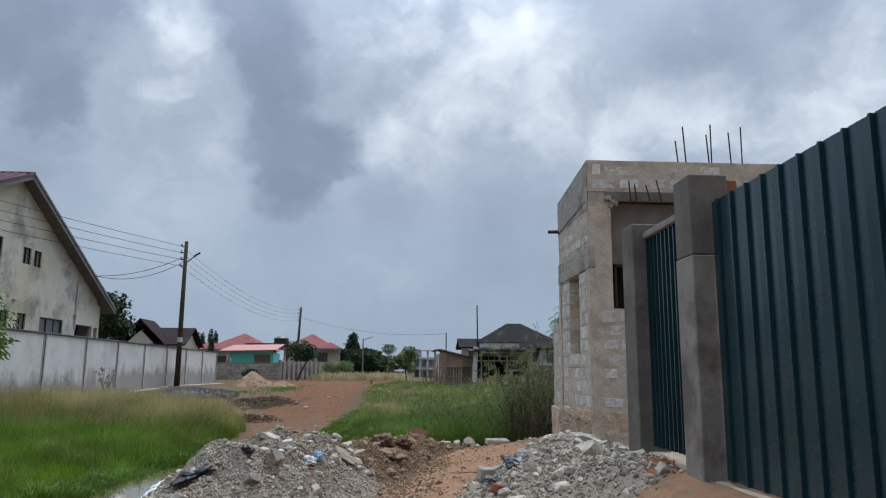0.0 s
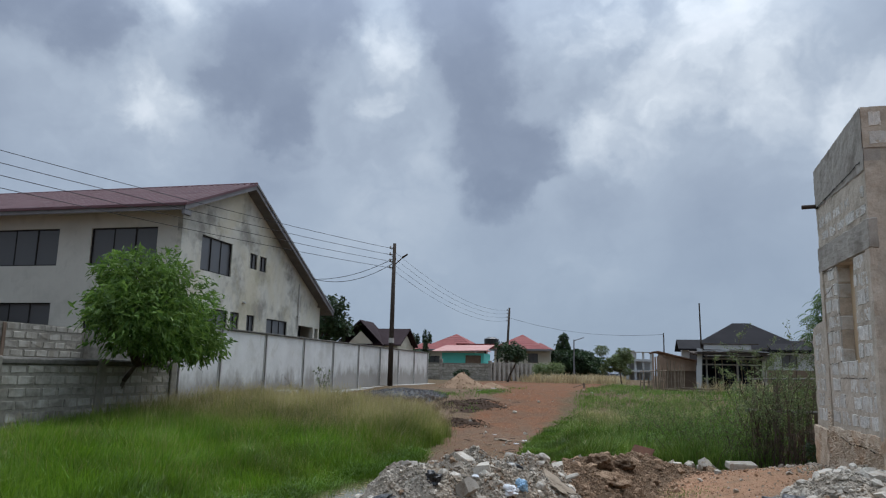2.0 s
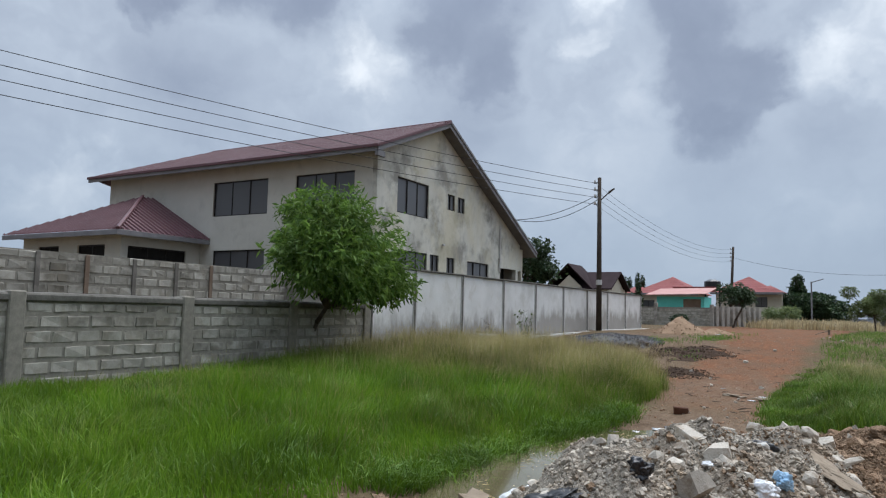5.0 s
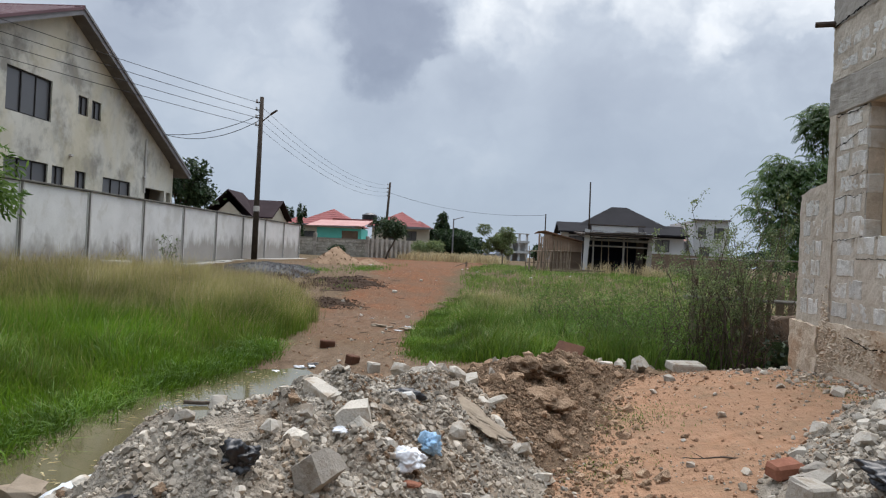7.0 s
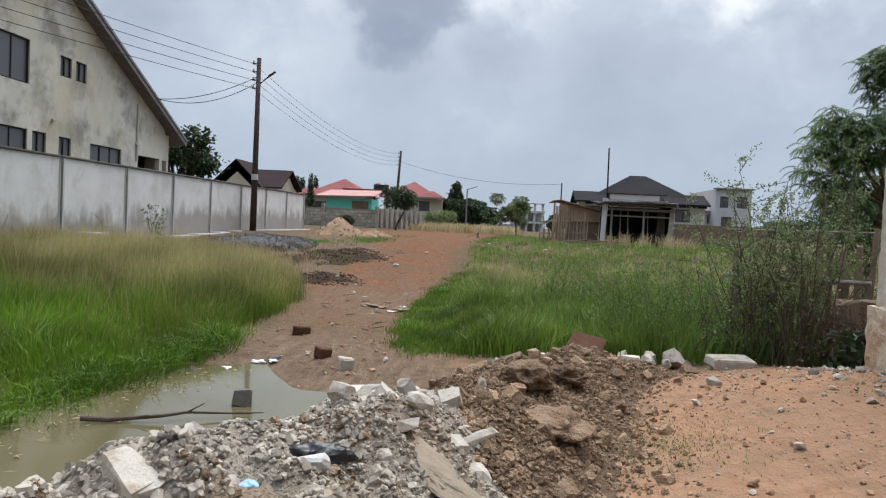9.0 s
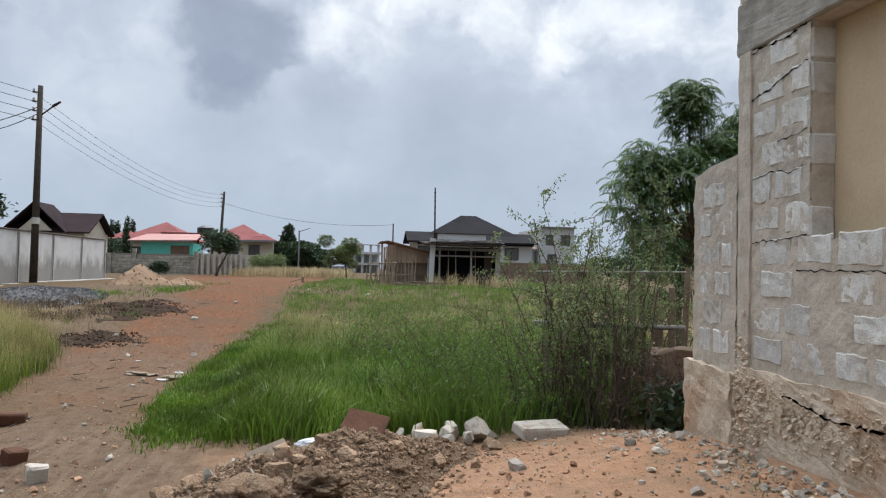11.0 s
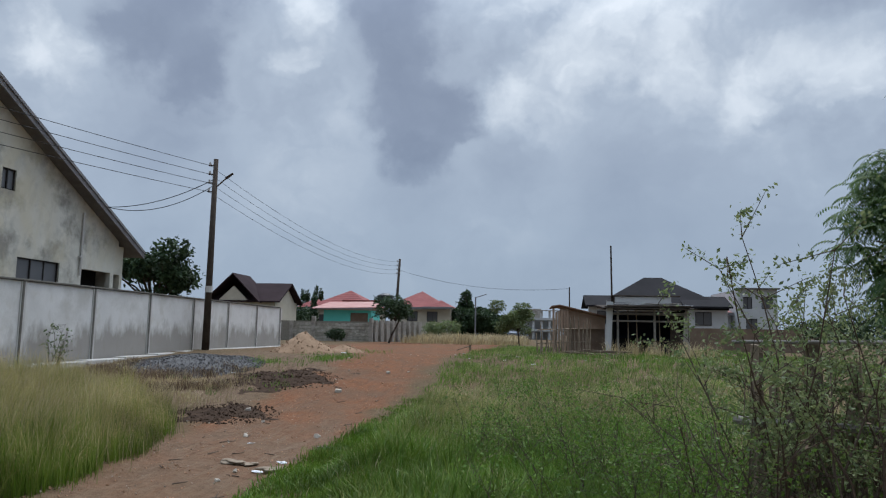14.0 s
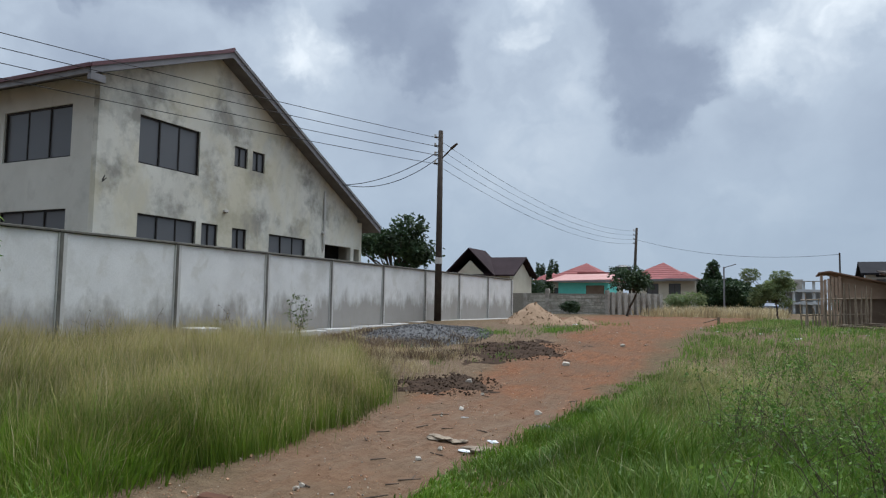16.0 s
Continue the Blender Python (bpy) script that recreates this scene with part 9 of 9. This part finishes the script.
soft_pile("gravel_pile", -8.8, 34.6, 2.0, 2.8, 0.34, M_GRAVEL, "low spread pile of grey quarry gravel", 0.05, 5000, 0.032, "gravel")
soft_pile("sand_pile", -7.4, 41.2, 1.25, 1.5, 0.85, M_SAND, "cone of pale builder's sand beside the track", 0.08, 300, 0.05, "sand")
soft_pile("sand_pile", -5.9, 41.8, 0.9, 0.9, 0.32, M_SAND, "small low mound of pale sand", 0.1, 120, 0.05, "sand")
soft_pile("burnt_rubbish", -4.75, 27.6, 1.1, 1.2, 0.035, M_BURN, "black burnt heap of rubbish beside the track", 0.9, 700, 0.03, "rubbish", 0.55)
soft_pile("burnt_rubbish", -5.2, 32.6, 1.5, 1.8, 0.045, M_BURN, "dark burnt weeds and ash beside the track", 0.9, 900, 0.03, "rubbish", 0.55)
soft_pile("red_soil_patch", 3.2, 9.65, 0.36, 0.55, 0.16, M_SOIL_RED, "small pile of loose red earth between the gate pillars", 0.2, 260, 0.025, "soil", 0.3)


# pebbles, clods and straw bits trodden into the bare earth
def build_pebbles():
    rng = np.random.default_rng(91)
    for name, mat, n, lo, label in (("pebbles", M_RUBBLE_S, 3000, 0.011, "small grey and tan pebbles strewn over the bare earth"), ("clods", M_CLOD, 8000, 0.013, "small brown clods of earth on the dirt and track")):
        m = n * 4
        pick = rng.random(m) < 0.55
        y = np.where(pick, rng.uniform(10.0, 18.2, m), 15 + 27 * rng.random(m) ** 1.5)
        x = np.where(pick, rng.uniform(-0.2, 3.6, m), road_left(y) - 0.5 + rng.random(m) * (road_right(y) - road_left(y) + 0.8))
        k = rng.random(m) < 0.12 + 0.88 * np.maximum(0, wave(x, y, 0.5, 8.0)) ** 1.5
        p = np.stack([x[k], y[k], gz(x[k], y[k])], 1)[:n]
        v, f = crumble(CHUNKS, p, lambda c: np.clip(rng.lognormal(math.log(lo), 0.55, c), 0.007, 0.06), rng)
        tagged(link(name, np_mesh(name, v, f), mat), label, "pebbles", kind="stuff")


build_pebbles()


def build_wall_foot():
    """Fallen mortar, broken block and dry leaves along the foot of the gatehouse and at the heap's edge."""
    rng = np.random.default_rng(97)
    m = 1100
    y, x = rng.uniform(12.6, 17.4, m), 3.62 - np.abs(rng.normal(0, 0.32, m))
    k = rng.random(m) < 0.35 + 0.65 * (wave(x, y, 0.4, 3.0) > 0)
    p = np.stack([x[k], y[k], gz(x[k], y[k])], 1)
    v, f = crumble(CHUNKS, p, lambda c: np.clip(rng.lognormal(math.log(0.024), 0.6, c), 0.008, 0.08), rng)
    tagged(link("fallen_mortar", np_mesh("fallen_mortar", v, f), M_RUBBLE_S), "crumbs of fallen mortar along the foot of the wall", "rubble", kind="stuff")
    m = 2400
    t = rng.random(m)
    y = 11.5 + 6.2 * t
    x = 0.55 + 0.5 * t + rng.normal(0, 0.28, m)
    p = np.stack([x, y, gz(x, y)], 1)
    v, f = crumble(CLODS, p, lambda c: np.clip(rng.lognormal(math.log(0.022), 0.65, c), 0.007, 0.10), rng)
    tagged(link("spilled_soil", np_mesh("spilled_soil", v, f), M_SOIL), "spilled brown soil crumbs at the heap's edge", "soil", kind="stuff")


build_wall_foot()


def build_edge_debris():
    """Dark wet clods, straw bits and pale scum between the grass and the rubble and on the water's edge."""
    rng = np.random.default_rng(19)
    m = 9000
    y = rng.uniform(9.0, 14.5, m)
    x = rng.uniform(-4.3, -1.9, m)
    k = rng.random(m) < np.exp(-((x + 3.15 - 0.12 * (y - 11)) / 0.5) ** 2) * (0.35 + 0.65 * np.maximum(0, wave(x, y, 0.4, 2.0)))
    p = np.stack([x[k], y[k], gz(x[k], y[k])], 1)
    v, f = crumble(CHUNKS, p, lambda c: np.clip(rng.lognormal(math.log(0.022), 0.6, c), 0.008, 0.10), rng)
    tagged(link("wet_clods", np_mesh("wet_clods", v, f), M_SOIL), "dark wet clods and crumbs between grass and rubble", "clods", kind="stuff")
    m = 1100
    y = rng.uniform(12.2, 17.4, m)
    x = rng.uniform(-4.2, -2.2, m)
    e = np.interp(y, [12, 14, 16, 17.4], [-3.35, -3.5, -3.3, -3.2])
    k = rng.random(m) < np.exp(-((x - e - 0.10) / 0.28) ** 2) * (0.3 + 0.7 * (wave(x, y, 0.35, 5.0) > -0.1))
    x, y = x[k], y[k]
    n = len(x)
    a, l_, w = rng.uniform(0, 3.14, n), rng.uniform(0.02, 0.11, n), rng.uniform(0.003, 0.008, n)
    z = np.maximum(gz(x, y), -0.065) + 0.006 + rng.uniform(0, 0.012, n)
    c, s_ = np.cos(a), np.sin(a)
    v = np.stack([np.stack([x - c * l_ / 2, y - s_ * l_ / 2, z], 1), np.stack([x - s_ * w, y + c * w, z + 0.006], 1), np.stack([x + c * l_ / 2, y + s_ * l_ / 2, z], 1), np.stack([x + s_ * w, y - c * w, z + 0.002], 1)], 1).reshape(-1, 3)
    i = np.arange(n) * 4
    f = np.concatenate([np.stack([i, i + 1, i + 2], 1), np.stack([i, i + 2, i + 3], 1)])
    tagged(link("floating_straw", np_mesh("floating_straw", v, f, np.zeros(len(v))), M_STRAW), "bits of pale dead grass floating at the puddle's edge", "straw", kind="stuff")


build_edge_debris()
